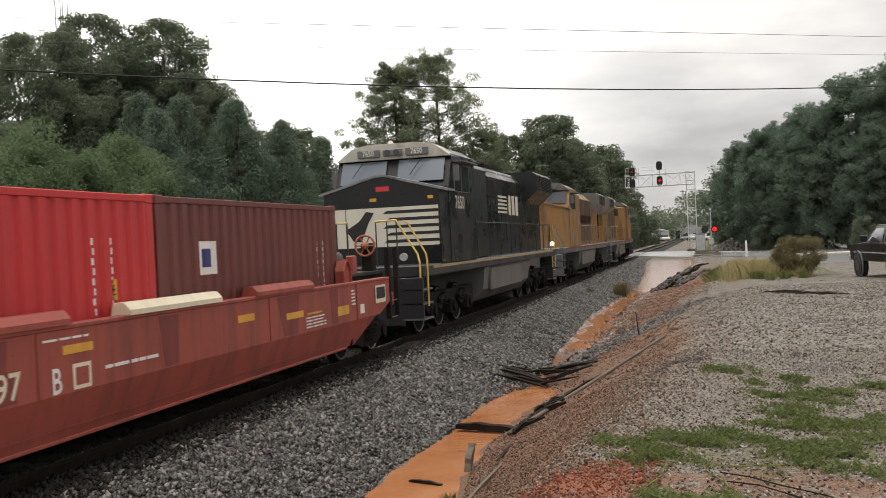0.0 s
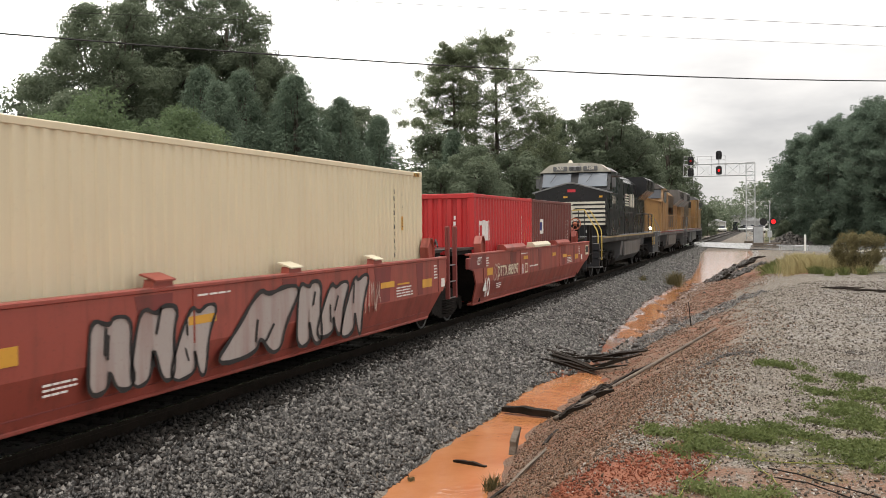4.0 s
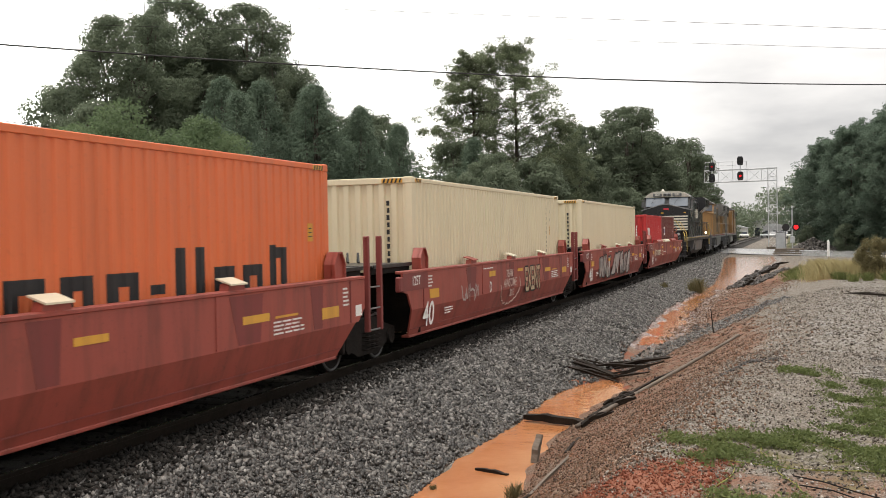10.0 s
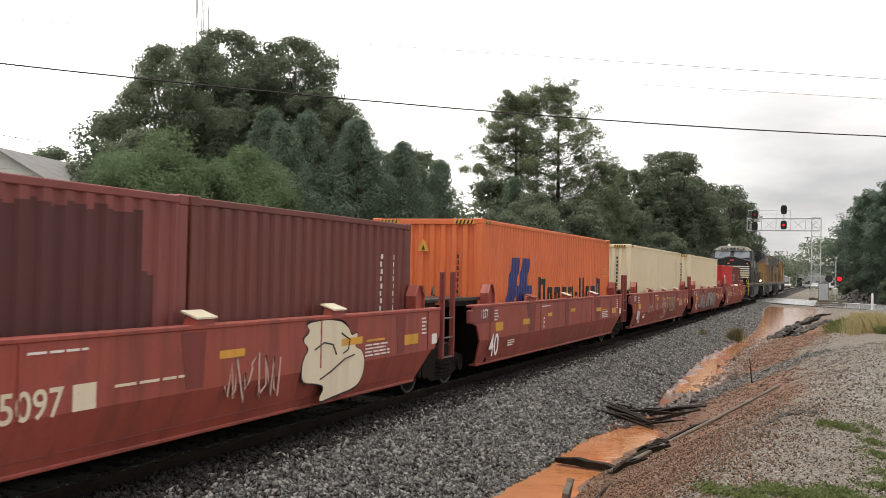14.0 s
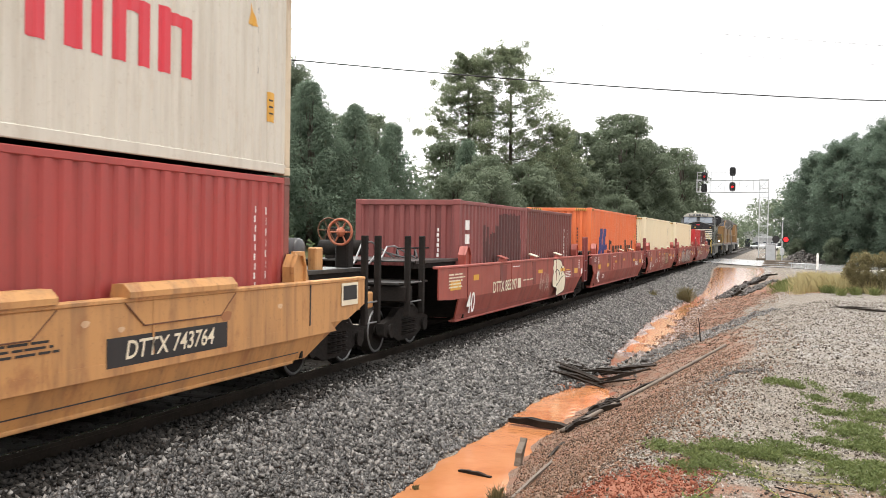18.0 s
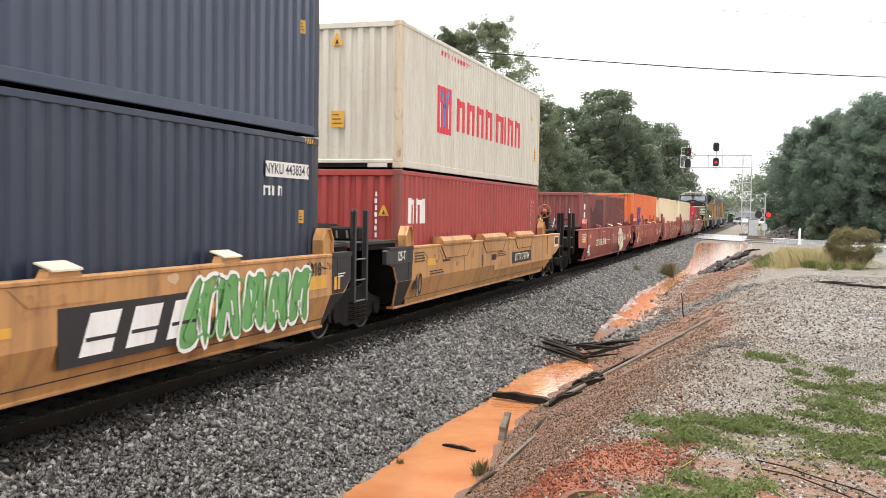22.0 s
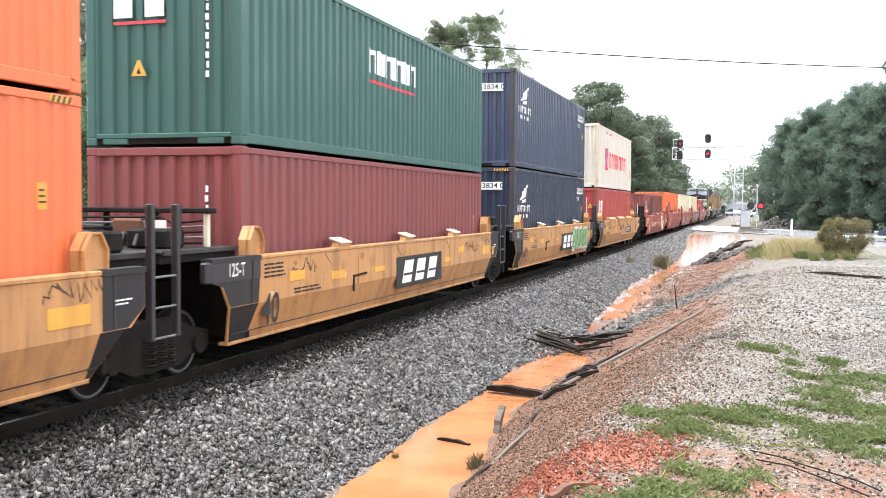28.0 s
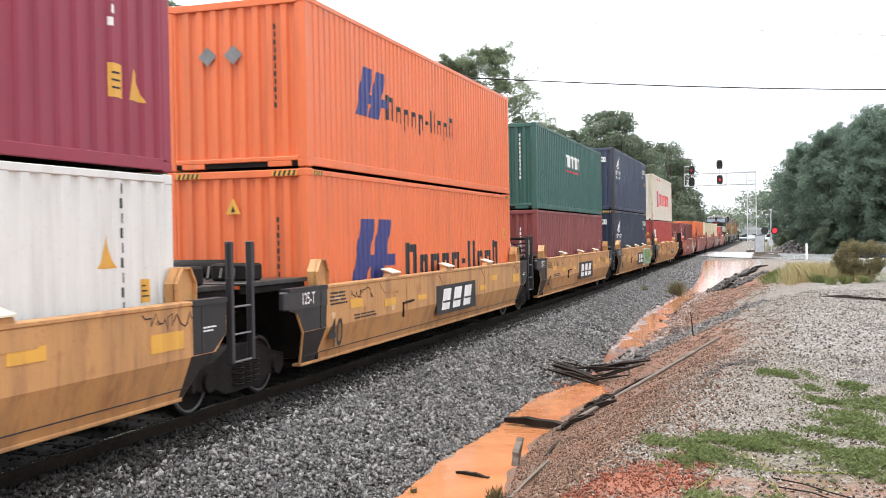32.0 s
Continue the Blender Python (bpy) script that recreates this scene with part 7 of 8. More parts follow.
L_PALE = paint("pale_weathered_roof_paint", (0.48, 0.46, 0.40), 0.5, (0.16, 0.13, 0.10), 0.6)
L_TANK = paint("grimy_grey_tank_paint", (0.14, 0.135, 0.128), 0.45, (0.03, 0.028, 0.025), 0.5)
L_EDGE = paint("worn_pale_grey_edge", (0.22, 0.225, 0.23), 0.4, (0.05, 0.05, 0.05), 0.8)
L_STRIPE = paint("dull_tan_stripe_paint", (0.36, 0.27, 0.14), 0.5, (0.1, 0.08, 0.06), 0.6)
L_RAIL = paint("ochre_handrail_paint", (0.62, 0.45, 0.12), 0.45)
WINDSCREEN = base("windscreen_glass")[0]
_g = WINDSCREEN.node_tree.nodes["Principled BSDF"]
# pale blue-grey base colour stands in for sky reflected in the panes
_g.inputs["Base Color"].default_value = (0.14, 0.165, 0.20, 1)
_g.inputs["Roughness"].default_value = 0.12
_g.inputs["Specular IOR Level"].default_value = 1.0


def loco_bogie(parent, y):
    b = new("bogie")
    b.parent = parent
    b.matrix_basis = pose(0, y, 0)

    def frame_shape(s):
        o = Shape()
        o.prism([(-2.45, 0.62), (-2.2, 0.46), (-1.5, 0.72), (-1.1, 0.5), (-0.6, 0.72), (0.6, 0.72), (1.1, 0.5), (1.5, 0.72), (2.2, 0.46), (2.45, 0.62), (2.45, 0.98), (-2.45, 0.98)], "x", s * 1.1 - 0.09, s * 1.1 + 0.09)
        for yy in (-1.85, 0, 1.85):
            o.box(s * 1.1 - 0.14, yy - 0.24, 0.34, s * 1.1 + 0.14, yy + 0.24, 0.74, 0.03)
            o.tube((s * 1.2, yy, 0.53), (s * 1.3, yy, 0.53), 0.14, 12)
        for yy in (-0.95, 0.95):
            for k in range(5):
                o.ring((s * 1.22, yy, 0.66 + 0.07 * k), 0.11, 0.02, "z", 8, 3)
            o.tube((s * 1.24, yy - 0.5, 0.75), (s * 1.24, yy + 0.1, 0.9), 0.07, 8)
        return o
    for s in (-1, 1):
        part("side_frame", shared("loco_side_frame%d" % s, lambda: frame_shape(s), STEEL), None, b)
    for yy in (-1.85, 0, 1.85):
        wheelset(b, yy, 0.53)


def locomotive(label, u, turned, body, nose, roofm, trim, rails, dark_nose):
    t = thing("locomotive", label, "locomotive", "locomotives of the train")
    TRAIN.append((t, u + (22.3 if turned else 0), 0.0, 180 if turned else 0))
    P = lambda n, s, m, lb="", par=None, smooth=False: part(n, s, m, par or t, lb, smooth=smooth)
    P("frame", Shape().box(-1.5, 1.1, 1.42, 1.5, 21.2, 1.7, 0.03), BLACK if body is L_BLACK else L_GREY)
    for s in (-1, 1):
        P("sill_stripe", Shape().box(min(s * 1.5, s * 1.512), 1.9, 1.60, max(s * 1.5, s * 1.512), 20.4, 1.67), trim, "pale stripe along the sill")
        # steps at the four corners
        for y0 in (1.0, 20.3):
            st = P("step_well", Shape().box(min(s * 0.95, s * 1.48), y0, 0.5, max(s * 0.95, s * 1.48), y0 + 0.08, 1.42, 0.01), BLACK if body is L_BLACK else L_GREY)
            for z in (0.45, 0.8, 1.12):
                P("step", Shape().box(min(s * 1.0, s * 1.5), y0, z, max(s * 1.0, s * 1.5), y0 + 0.75, z + 0.04), GRATE, "worn step tread", st)
            for y in (y0 + 0.02, y0 + 0.85) if y0 > 5 else ():
                P("stair_rail", Shape().path([(s * 1.47, y, 0.95), (s * 1.47, y, 1.95), (s * (1.3 if y0 < 5 else 1.45), y + (0.5 if y0 < 5 else -0.3), 2.7)], 0.025), rails, "ochre stair handrail")
    # nose and cab
    y0, y1, y2 = 2.75, 3.65, 6.5
    n = Shape()
    face = [(-1.5, 1.7), (1.5, 1.7), (1.5, 3.52), (0.12, 3.86), (-0.12, 3.86), (-1.5, 3.52)]
    n.prism(face, "y", y0, y1)
    P("nose", n, nose)
    P("nose_cap", Shape().prism([(-1.62, 3.47), (-0.12, 3.87), (0.12, 3.87), (1.62, 3.47), (1.62, 3.53), (0.12, 3.93), (-0.12, 3.93), (-1.62, 3.53)], "y", y0 - 0.05, y1 + 0.15), L_EDGE if dark_nose else nose, "pale worn edge of the nose top")
    cabp = [(y1 - 0.05, 1.7), (y2, 1.7), (y2, 4.45), (y1 + 0.35, 4.45), (y1 - 0.05, 3.6)]
    P("cab", Shape().prism(cabp, "x", -1.52, 1.52), body)
    P("cab_roof", Shape().prism([(-1.54, 4.4), (1.54, 4.4), (1.1, 4.72), (0.7, 4.8), (-0.7, 4.8), (-1.1, 4.72)], "y", y1 + 0.2, y1 + 1.0), L_PALE if dark_nose else roofm, "pale weathered cab roof")
    P("cab_top", Shape().prism([(-1.53, 4.42), (1.53, 4.42), (1.08, 4.70), (0.7, 4.78), (-0.7, 4.78), (-1.08, 4.70)], "y", y1 + 1.0, y2 + 0.4), L_GREY)
    for x0, x1 in ((-1.38, -0.16), (0.16, 1.38)):
        v = [(x0, y1 - 0.02, 3.78), (x1, y1 - 0.02, 3.78), (x1, y1 + 0.28, 4.36), (x0, y1 + 0.28, 4.36)]
        w = P("windscreen", Shape().add([(p[0], p[1] - 0.02, p[2]) for p in v] + v, [(0, 1, 2, 3), (7, 6, 5, 4), (0, 4, 5, 1), (1, 5, 6, 2), (2, 6, 7, 3), (3, 7, 4, 0)]), WINDSCREEN if dark_nose else GLASS, "reflecting windscreen")
        P("wiper", Shape().path([((x0 + x1) / 2, y1 + 0.1, 4.34), ((x0 + x1) / 2 - 0.25, y1 - 0.06, 3.95)], 0.012), BMARK, "", w)
    for x in (-0.85, 0.45):
        nb = P("number_board", Shape().box(x - 0.08, y1 + 0.12, 4.46, x + 0.52, y1 + 0.2, 4.66, 0.015), L_GREY, "lit number board")
        if dark_nose:
            write("7650", nb, x + 0.22, y1 + 0.116, 4.56, 0.14, L_CREAM, 0.8, "end")
    hl = P("headlight_box", Shape().box(-0.24, y1 + 0.1, 4.47, 0.28, y1 + 0.2, 4.66, 0.03), L_GREY)
    for x in (-0.1, 0.14):
        P("headlight", Shape().tube((x, y1 + 0.07, 4.565), (x, y1 + 0.1, 4.565), 0.075, 14), UNLIT, "", hl)
    if dark_nose:
        P("nose_panel", Shape().box(-1.45, y0 - 0.006, 2.15, 1.45, y0, 3.12), L_CREAM, "cream panel with dark stripes")
        for k in range(5):
            z = 2.24 + 0.18 * k
            P("nose_stripe", Shape().prism([(0.02 + 0.07 * (k % 2), z), (1.45, z), (1.45, z + 0.075), (0.14 + 0.07 * (k % 2), z + 0.075)], "y", y0 - 0.010, y0 - 0.006), BMARK)
        s = Shape()
        s.prism([(-0.75, 2.3), (-0.55, 2.3), (-0.35, 2.75), (-0.2, 3.0), (-0.4, 3.04), (-0.6, 2.8), (-0.95, 2.6), (-0.85, 2.45)], "y", y0 - 0.010, y0 - 0.006)
        P("nose_emblem", s, BMARK, "plain dark emblem")
        P("flag_plate", Shape().box(-0.12, y0 - 0.008, 3.52, 0.22, y0, 3.64), LOGO_RED, "small red plate")
        P("marker", Shape().box(-0.3, y0 - 0.01, 3.28, -0.12, y0, 3.36), YMARK)
        P("marker", Shape().box(1.2, y0 - 0.01, 3.28, 1.34, y0, 3.36), YMARK)
    P("nose_door", Shape().box(-0.95, y0 - 0.014, 1.75, -0.93, y0 - 0.010, 3.2), BMARK)
    P("pilot", Shape().prism([(1.0, 0.35), (1.25, 0.3), (1.25, 1.42), (1.0, 1.42)], "x", -0.95, 0.95), BLACK if body is L_BLACK else L_GREY)
    P("coupler", Shape().box(-0.15, 0.0, 0.75, 0.15, 1.1, 1.0, 0.04), RUST)
    P("coupler", Shape().box(-0.15, 21.2, 0.75, 0.15, 22.3, 1.0, 0.04), RUST)
    for s in (-1, 1):
        P("front_rail", Shape().path([(s * 0.35, 1.2, 2.74), (s * 0.85, 1.2, 2.76), (s * 1.36, 1.12, 1.95), (s * 1.42, 1.06, 1.75), (s * 1.42, 1.04, 1.0)], 0.024), rails, "ochre front handrail")
        P("front_rail", Shape().path([(s * 1.0, 1.3, 2.74), (s * 1.12, 1.3, 2.66), (s * 1.5, 1.32, 1.95), (s * 1.52, 1.32, 1.8), (s * 1.52, 1.3, 0.75)], 0.024), rails, "ochre front handrail")
        for x in (0.35, 0.62, 0.85):
            P("stanchion", Shape().tube((s * x, 1.22, 1.7), (s * x, 1.22, 2.75), 0.018, 6), BLACK)
    P("ditch_light", Shape().tube((1.0, 1.16, 1.9), (1.0, 1.24, 1.9), 0.09, 14), WARMLAMP if not dark_nose else GALV, "small round ditch light")
    P("ditch_light", Shape().tube((-1.0, 1.16, 1.9), (-1.0, 1.24, 1.9), 0.09, 14), GALV, "small round ditch light")
    for s in (-1, 1):
        for ya, yb in ((4.15, 4.85), (4.95, 5.75)):
            w = P("side_window", Shape().box(min(s * 1.52, s * 1.535), ya, 3.5, max(s * 1.52, s * 1.535), yb, 4.2), GLASS, "dark cab side window")
            P("window_frame", Shape().path([(s * 1.53, ya, 3.5), (s * 1.53, yb, 3.5), (s * 1.53, yb, 4.2), (s * 1.53, ya, 4.2), (s * 1.53, ya, 3.5)], 0.016, 5), L_GREY, "", w)
        P("visor", Shape().prism([(4.1, 4.24), (5.8, 4.24), (5.8, 4.27), (4.1, 4.27)], "x", min(s * 1.52, s * 1.8), max(s * 1.52, s * 1.8)), L_GREY)
        P("mirror", Shape().box(min(s * 1.56, s * 1.72), 3.95, 3.75, max(s * 1.56, s * 1.72), 3.98, 4.15), L_GREY)
    # long hood with doors, radiator wings
    P("equipment_cabinet", Shape().box(-1.4, y2, 1.7, 1.4, 8.6, 4.3, 0.04), body)
    P("hood", Shape().prism([(-0.98, 1.7), (0.98, 1.7), (0.98, 4.25), (0.7, 4.5), (-0.7, 4.5), (-0.98, 4.25)], "y", 8.5, 20.6), body)
    P("hood_roof", Shape().prism([(-0.72, 4.5), (0.72, 4.5), (0.6, 4.62), (-0.6, 4.62)], "y", 7.0, 18.2), roofm)
    # dark panels paint the shadowed, grimy rear part of the hood
    if not dark_nose:
        for sd in (-1, 1):
            P("grimy_shaded_panel", Shape().box(min(sd * 0.996, sd * 1.0), 11.9, 1.9, max(sd * 0.996, sd * 1.0), 16.9, 4.2), DIM_YELLOW, "grime and shade painted dark down the hood doors")
    P("exhaust_stack", Shape().box(-0.5, 12.4, 4.6, 0.5, 13.6, 4.86, 0.05), STEEL)
    P("radiator", Shape().prism([(-0.98, 3.55), (-1.5, 4.0), (-1.5, 4.62), (-1.3, 4.75), (1.3, 4.75), (1.5, 4.62), (1.5, 4.0), (0.98, 3.55)], "y", 17.2, 20.9), body if dark_nose else L_TANK, "flared radiator housing")
    for s in (-1, 1):
        gr = Shape()
        for k in range(9):
            gr.box(min(s * 1.5, s * 1.512), 17.5, 4.05 + 0.06 * k, max(s * 1.5, s * 1.512), 20.6, 4.08 + 0.06 * k)
        P("radiator_grille", gr, STEEL)
        for k in range(11):
            P("hood_door", Shape().box(min(s * 0.98, s * 0.995), 8.7 + 0.78 * k, 1.85, max(s * 0.98, s * 0.995), 9.42 + 0.78 * k, 3.45, 0.005), body)
        P("air_intake", Shape().box(min(s * 0.98, s * 1.02), 9.2, 3.6, max(s * 0.98, s * 1.02), 11.6, 4.15, 0.01), STEEL)
        # handrail
        hr = Shape().path([(s * 1.46, 6.7, 2.72), (s * 1.46, 20.2, 2.72)], 0.018)
        rail = P("handrail", hr, L_YELLOW if not dark_nose else BLACK)
        for k in range(9):
            P("stanchion", Shape().tube((s * 1.46, 6.8 + 1.65 * k, 1.7), (s * 1.46, 6.8 + 1.65 * k, 2.72), 0.018, 6), L_YELLOW if not dark_nose else BLACK, "", rail)
        P("tank_skid", Shape().box(min(s * 1.3, s * 1.43), 8.6, 0.68, max(s * 1.3, s * 1.43), 13.6, 1.38, 0.04), L_TANK, "broad pale grey tank flank")
    P("fuel_tank", Shape().prism([(-1.3, 0.75), (-1.0, 0.42), (1.0, 0.42), (1.3, 0.75), (1.38, 1.4), (-1.38, 1.4)], "y", 7.9, 15.4), L_GREY, "broad grey fuel tank")
    P("rear_grille", Shape().box(-0.7, 20.6, 2.0, 0.7, 20.63, 3.9), STEEL)
    # markings on the near flank
    if dark_nose:
        write("7650", t, 1.53, 4.65, 3.2, 0.34, L_CREAM, 1.05)
        for k in range(5):
            P("flank_emblem", Shape().box(0.996, 12.1, 3.1 + 0.13 * k, 1.0, 13.6, 3.17 + 0.13 * k), L_CREAM, "plain pale emblem stripe")
        for ya, yb in ((13.9, 14.3), (14.5, 15.0), (15.2, 15.7)):
            P("flank_emblem", Shape().box(0.996, ya, 3.05, 1.0, yb, 3.75), L_CREAM, "plain pale emblem block")
    else:
        for k in range(8):
            P("flank_emblem", Shape().box(0.996, 10 + 0.9 * k, 2.9, 1.0, 10.6 + 0.9 * k, 3.35), DARKRED, "plain red emblem block")
    P("horn", Shape().tube((0.3, 7.4, 4.75), (0.3, 6.9, 4.78), 0.05, 8, 0.1), GALV)
    P("antenna", Shape().tube((-0.4, 5.0, 4.8), (-0.4, 5.0, 5.0), 0.15, 10, 0.05), L_CREAM)
    loco_bogie(t, 4.6)
    loco_bogie(t, 17.9)
    return t


locomotive("black diesel locomotive with cream striped nose", 31.6, False, L_BLACK, L_BLACK, L_BLACK, L_STRIPE, L_RAIL, True)
locomotive("weathered yellow and grey diesel locomotive", 53.9, False, L_YELLOW, L_YELLOW, L_TANK, DARKRED, L_GREY, False)
locomotive("weathered yellow and grey diesel locomotive at the head", 76.2, True, L_YELLOW, L_YELLOW, L_TANK, DARKRED, L_GREY, False)

# ---- the crossing, signals, wires ----


def lattice(s, p, q, w, n, r=0.03, h=None):
    """Four chords with bracing between p and q, square in section."""
    p, q = Vector(p), Vector(q)
    d = (q - p).normalized()
    a = Vector((0, 1, 0)) if abs(d.y) < 0.5 else Vector((1, 0, 0))
    c = d.cross(a)
    h = h or w
    offs = [a * (i * w / 2) + c * (j * h / 2) for i, j in ((-1, -1), (1, -1), (1, 1), (-1, 1))]
    for o in offs:
        s.tube(p + o, q + o, r * 1.4, 5)
    for k in range(n):
        x0, x1 = p.lerp(q, k / n), p.lerp(q, (k + 1) / n)
        for i in range(4):
            o, o2 = offs[i], offs[(i + 1) % 4]
            s.tube(x0 + o, x1 + (o2 if k % 2 else o2), r * 0.7, 4)
            s.tube(x1 + o, x1 + o2, r * 0.7, 4)


def signal_head(t, x, y, z, lit, glow=None):
    h = Shape()
    h.prism([(x - 0.26, z - 0.46), (x + 0.26, z - 0.46), (x + 0.33, z - 0.2), (x + 0.33, z + 0.3), (x + 0.2, z + 0.5), (x - 0.2, z + 0.5), (x - 0.33, z + 0.3), (x - 0.33, z - 0.2)], "y", y, y + 0.06)
    b = part("signal_head", h, BMARK, t, "black rounded signal backboard")
    for k, dz in enumerate((0.28, 0.0, -0.28)):
        on = lit and k == 1
        part("hood", Shape().tube((x, y - 0.3, z + dz), (x, y, z + dz), 0.12, 12, cap=False), BMARK, b)
        part("lens", Shape().tube((x, y - 0.05, z + dz), (x, y - 0.02, z + dz), 0.13 if on else 0.1, 14), (glow or REDLAMP) if on else UNLIT, b, "red lens" if on else "")


def gantry():
    y = 116.0
    t = thing("signal_gantry", "galvanised lattice signal gantry over the track", "signal gantry")
    s = Shape()
    lattice(s, (6.1, y, -0.3), (6.1, y, 8.9), 0.95, 9, 0.036)
    part("tower", s, PALEGALV, t)
    s = Shape()
    lattice(s, (6.5, y, 8.15), (-1.2, y, 8.15), 0.9, 5, 0.038, 1.35)
    part("bridge", s, PALEGALV, t)
    s = Shape()
    for x in (-1.1, 0.4, 1.9, 3.4):
        s.tube((x, y - 0.45, 8.9), (x, y - 0.45, 9.7), 0.025, 5)
    s.path([(-1.1, y - 0.45, 9.7), (3.4, y - 0.45, 9.7)], 0.025)
    s.path([(-1.1, y - 0.45, 9.3), (3.4, y - 0.45, 9.3)], 0.02)
    part("railing", s, PALEGALV, t)
    part("footing", Shape().box(5.4, y - 0.7, -0.4, 6.8, y + 0.7, 0.12, 0.05), GREYWOOD, t, "concrete footing")
    for x in (-0.35, 2.72):
        part("signal_mast", Shape().tube((x, y - 0.6, 7.4), (x, y - 0.6, 10.0), 0.06, 8), PALEGALV, t)
        signal_head(t, x, y - 0.7, 9.75 if x > 0 else 9.2, x < 0, DULLRED)
        signal_head(t, x, y - 0.7, 8.05 if x > 0 else 7.9, x > 0)


def crossing():
    t = thing("crossing_signal", "level crossing signal mast with red flashing lights", "crossing signal", at=pose(8.05, 95, -0.1))
    part("mast", Shape().tube((0, 0, 0), (0, 0, 3.9), 0.06, 10), GALV, t)
    part("base", Shape().box(-0.25, -0.25, -0.05, 0.25, 0.25, 0.35, 0.03), GALV, t)
    part("crossbar", Shape().box(-0.55, -0.05, 2.28, 0.55, 0.05, 2.36), GALV, t)
    for x, lit in ((-0.55, False), (0.32, True)):
        lamp = part("light_disc", Shape().tube((x, -0.1, 2.32), (x, -0.06, 2.32), 0.33, 20), BMARK, t, "black round light backing")
        part("hood", Shape().tube((x, -0.35, 2.32), (x, -0.08, 2.32), 0.17, 14, cap=False), BMARK, lamp)
        part("lens", Shape().tube((x, -0.14, 2.32), (x, -0.105, 2.32), 0.2, 16), REDLAMP if lit else UNLIT, lamp, "glowing red lens" if lit else "")
    part("gate_mechanism", Shape().box(-0.2, -0.15, 0.9, 0.2, 0.35, 1.5, 0.04), GALV, t)
    t = thing("equipment_cabinet", "grey steel signal cabinet by the crossing", "cabinet", at=pose(7.05, 97, -0.12))
    part("body", Shape().box(-0.45, -0.4, 0.25, 0.45, 0.4, 1.95, 0.02), L_GREY, t)
    part("door", Shape().box(-0.4, -0.415, 0.35, 0.4, -0.4, 1.85, 0.008), GALV, t)
    part("plinth", Shape().box(-0.5, -0.45, -0.1, 0.5, 0.45, 0.25), GREYWOOD, t)
    t = thing("timber_stack", "low stack of pale sleepers beside the road", "stack", at=pose(7.7, 90, float(level(7.7, 90))))
    for k in range(3):
        part("sleeper", Shape().box(-1.3 + 0.1 * k, -0.2 + 0.05 * k, 0.2 * k, 1.2 + 0.05 * k, 0.25, 0.2 * k + 0.15, 0.02), GREYWOOD, t)
    t = thing("guard_rail", "low grey pipe rail beside the road", "rail", at=pose(0, 0, 0))
    part("rail", Shape().path([(8.6, 88.5, 0.22), (11.0, 84.5, 0.25)], 0.045, 8), GALV, t)
    for k in range(3):
        part("leg", Shape().tube((8.8 + 1.05 * k, 88.17 - 1.75 * k, -0.3), (8.8 + 1.05 * k, 88.17 - 1.75 * k, 0.22), 0.04, 8), GALV, t)
    single("marker_post", Shape().tube((0, 0, -0.1), (0, 0, 1.15), 0.09, 10).tube((0, 0, 1.15), (0, 0, 1.32), 0.085, 10, 0.06), WHITE, "white marker post with a dark cap", "post", at=pose(10.65, 82.5, float(level(10.65, 82.5))))
    v, q = rocks(900, lambda rng, n: (lambda r, a: np.stack([10.0 + 2.4 * r * np.cos(a), 103 + 2.2 * r * np.sin(a), -0.2 + 1.3 * (1 - r)], 1))(rng.uniform(0, 1, n) ** 0.5, rng.uniform(0, 6.28, n)), 0.15, 0.4, seed=71)
    single("gravel_heap", mesh_of("gravel_heap", v, q, RUBBLE), None, "heap of dark gravel beside the road", "gravel heap", kind="stuff")
    # the yellow kerb line behind the shrub
    single("barrier_rail", Shape().box(11.6, 55.9, 0.55, 24, 56.1, 0.68, 0.03), L_CREAM, "long pale yellow pipe barrier beyond the lot", "barrier")
    for x in (11.8, 15.5, 19.2, 23):
        single("barrier_post", Shape().tube((x, 56, -0.2), (x, 56, 0.56), 0.06, 8), L_CREAM, "pale yellow short barrier post", "post", "posts of the barrier")


def sagging(a, b, sag, r, label, n=24):
    s = Shape()
    a, b = Vector(a), Vector(b)
    pts = [a.lerp(b, k / n) - Vector((0, 0, sag * 4 * (k / n) * (1 - k / n))) for k in range(n + 1)]
    s.path(pts, r, 5)
    single("cable", s, RUBBER, label, "cable", "overhead cables")


def pole(x, y, h, label, lamp=False):
    z = float(level(x, y))
    t = thing("utility_pole", label, "utility pole", at=pose(x, y, z))
    part("post", Shape().tube((0, 0, -0.5), (0, 0, h), 0.16, 10, 0.11), GREYWOOD, t, smooth=True)
    part("crossarm", Shape().box(-1.1, -0.05, h - 0.9, 1.1, 0.05, h - 0.78, 0.01), GREYWOOD, t)
    if lamp:
        part("transformer", Shape().tube((0.35, 0, h - 3.2), (0.35, 0, h - 2.2), 0.25, 14), GALV, t, "pale grey transformer drum")
        part("lamp_arm", Shape().path([(0, 0, h - 3.6), (-1.6, -0.6, h - 3.1)], 0.03), GALV, t)
        part("lamp_head", Shape().box(-2.1, -0.8, h - 3.2, -1.5, -0.5, h - 3.05, 0.05), GALV, t)


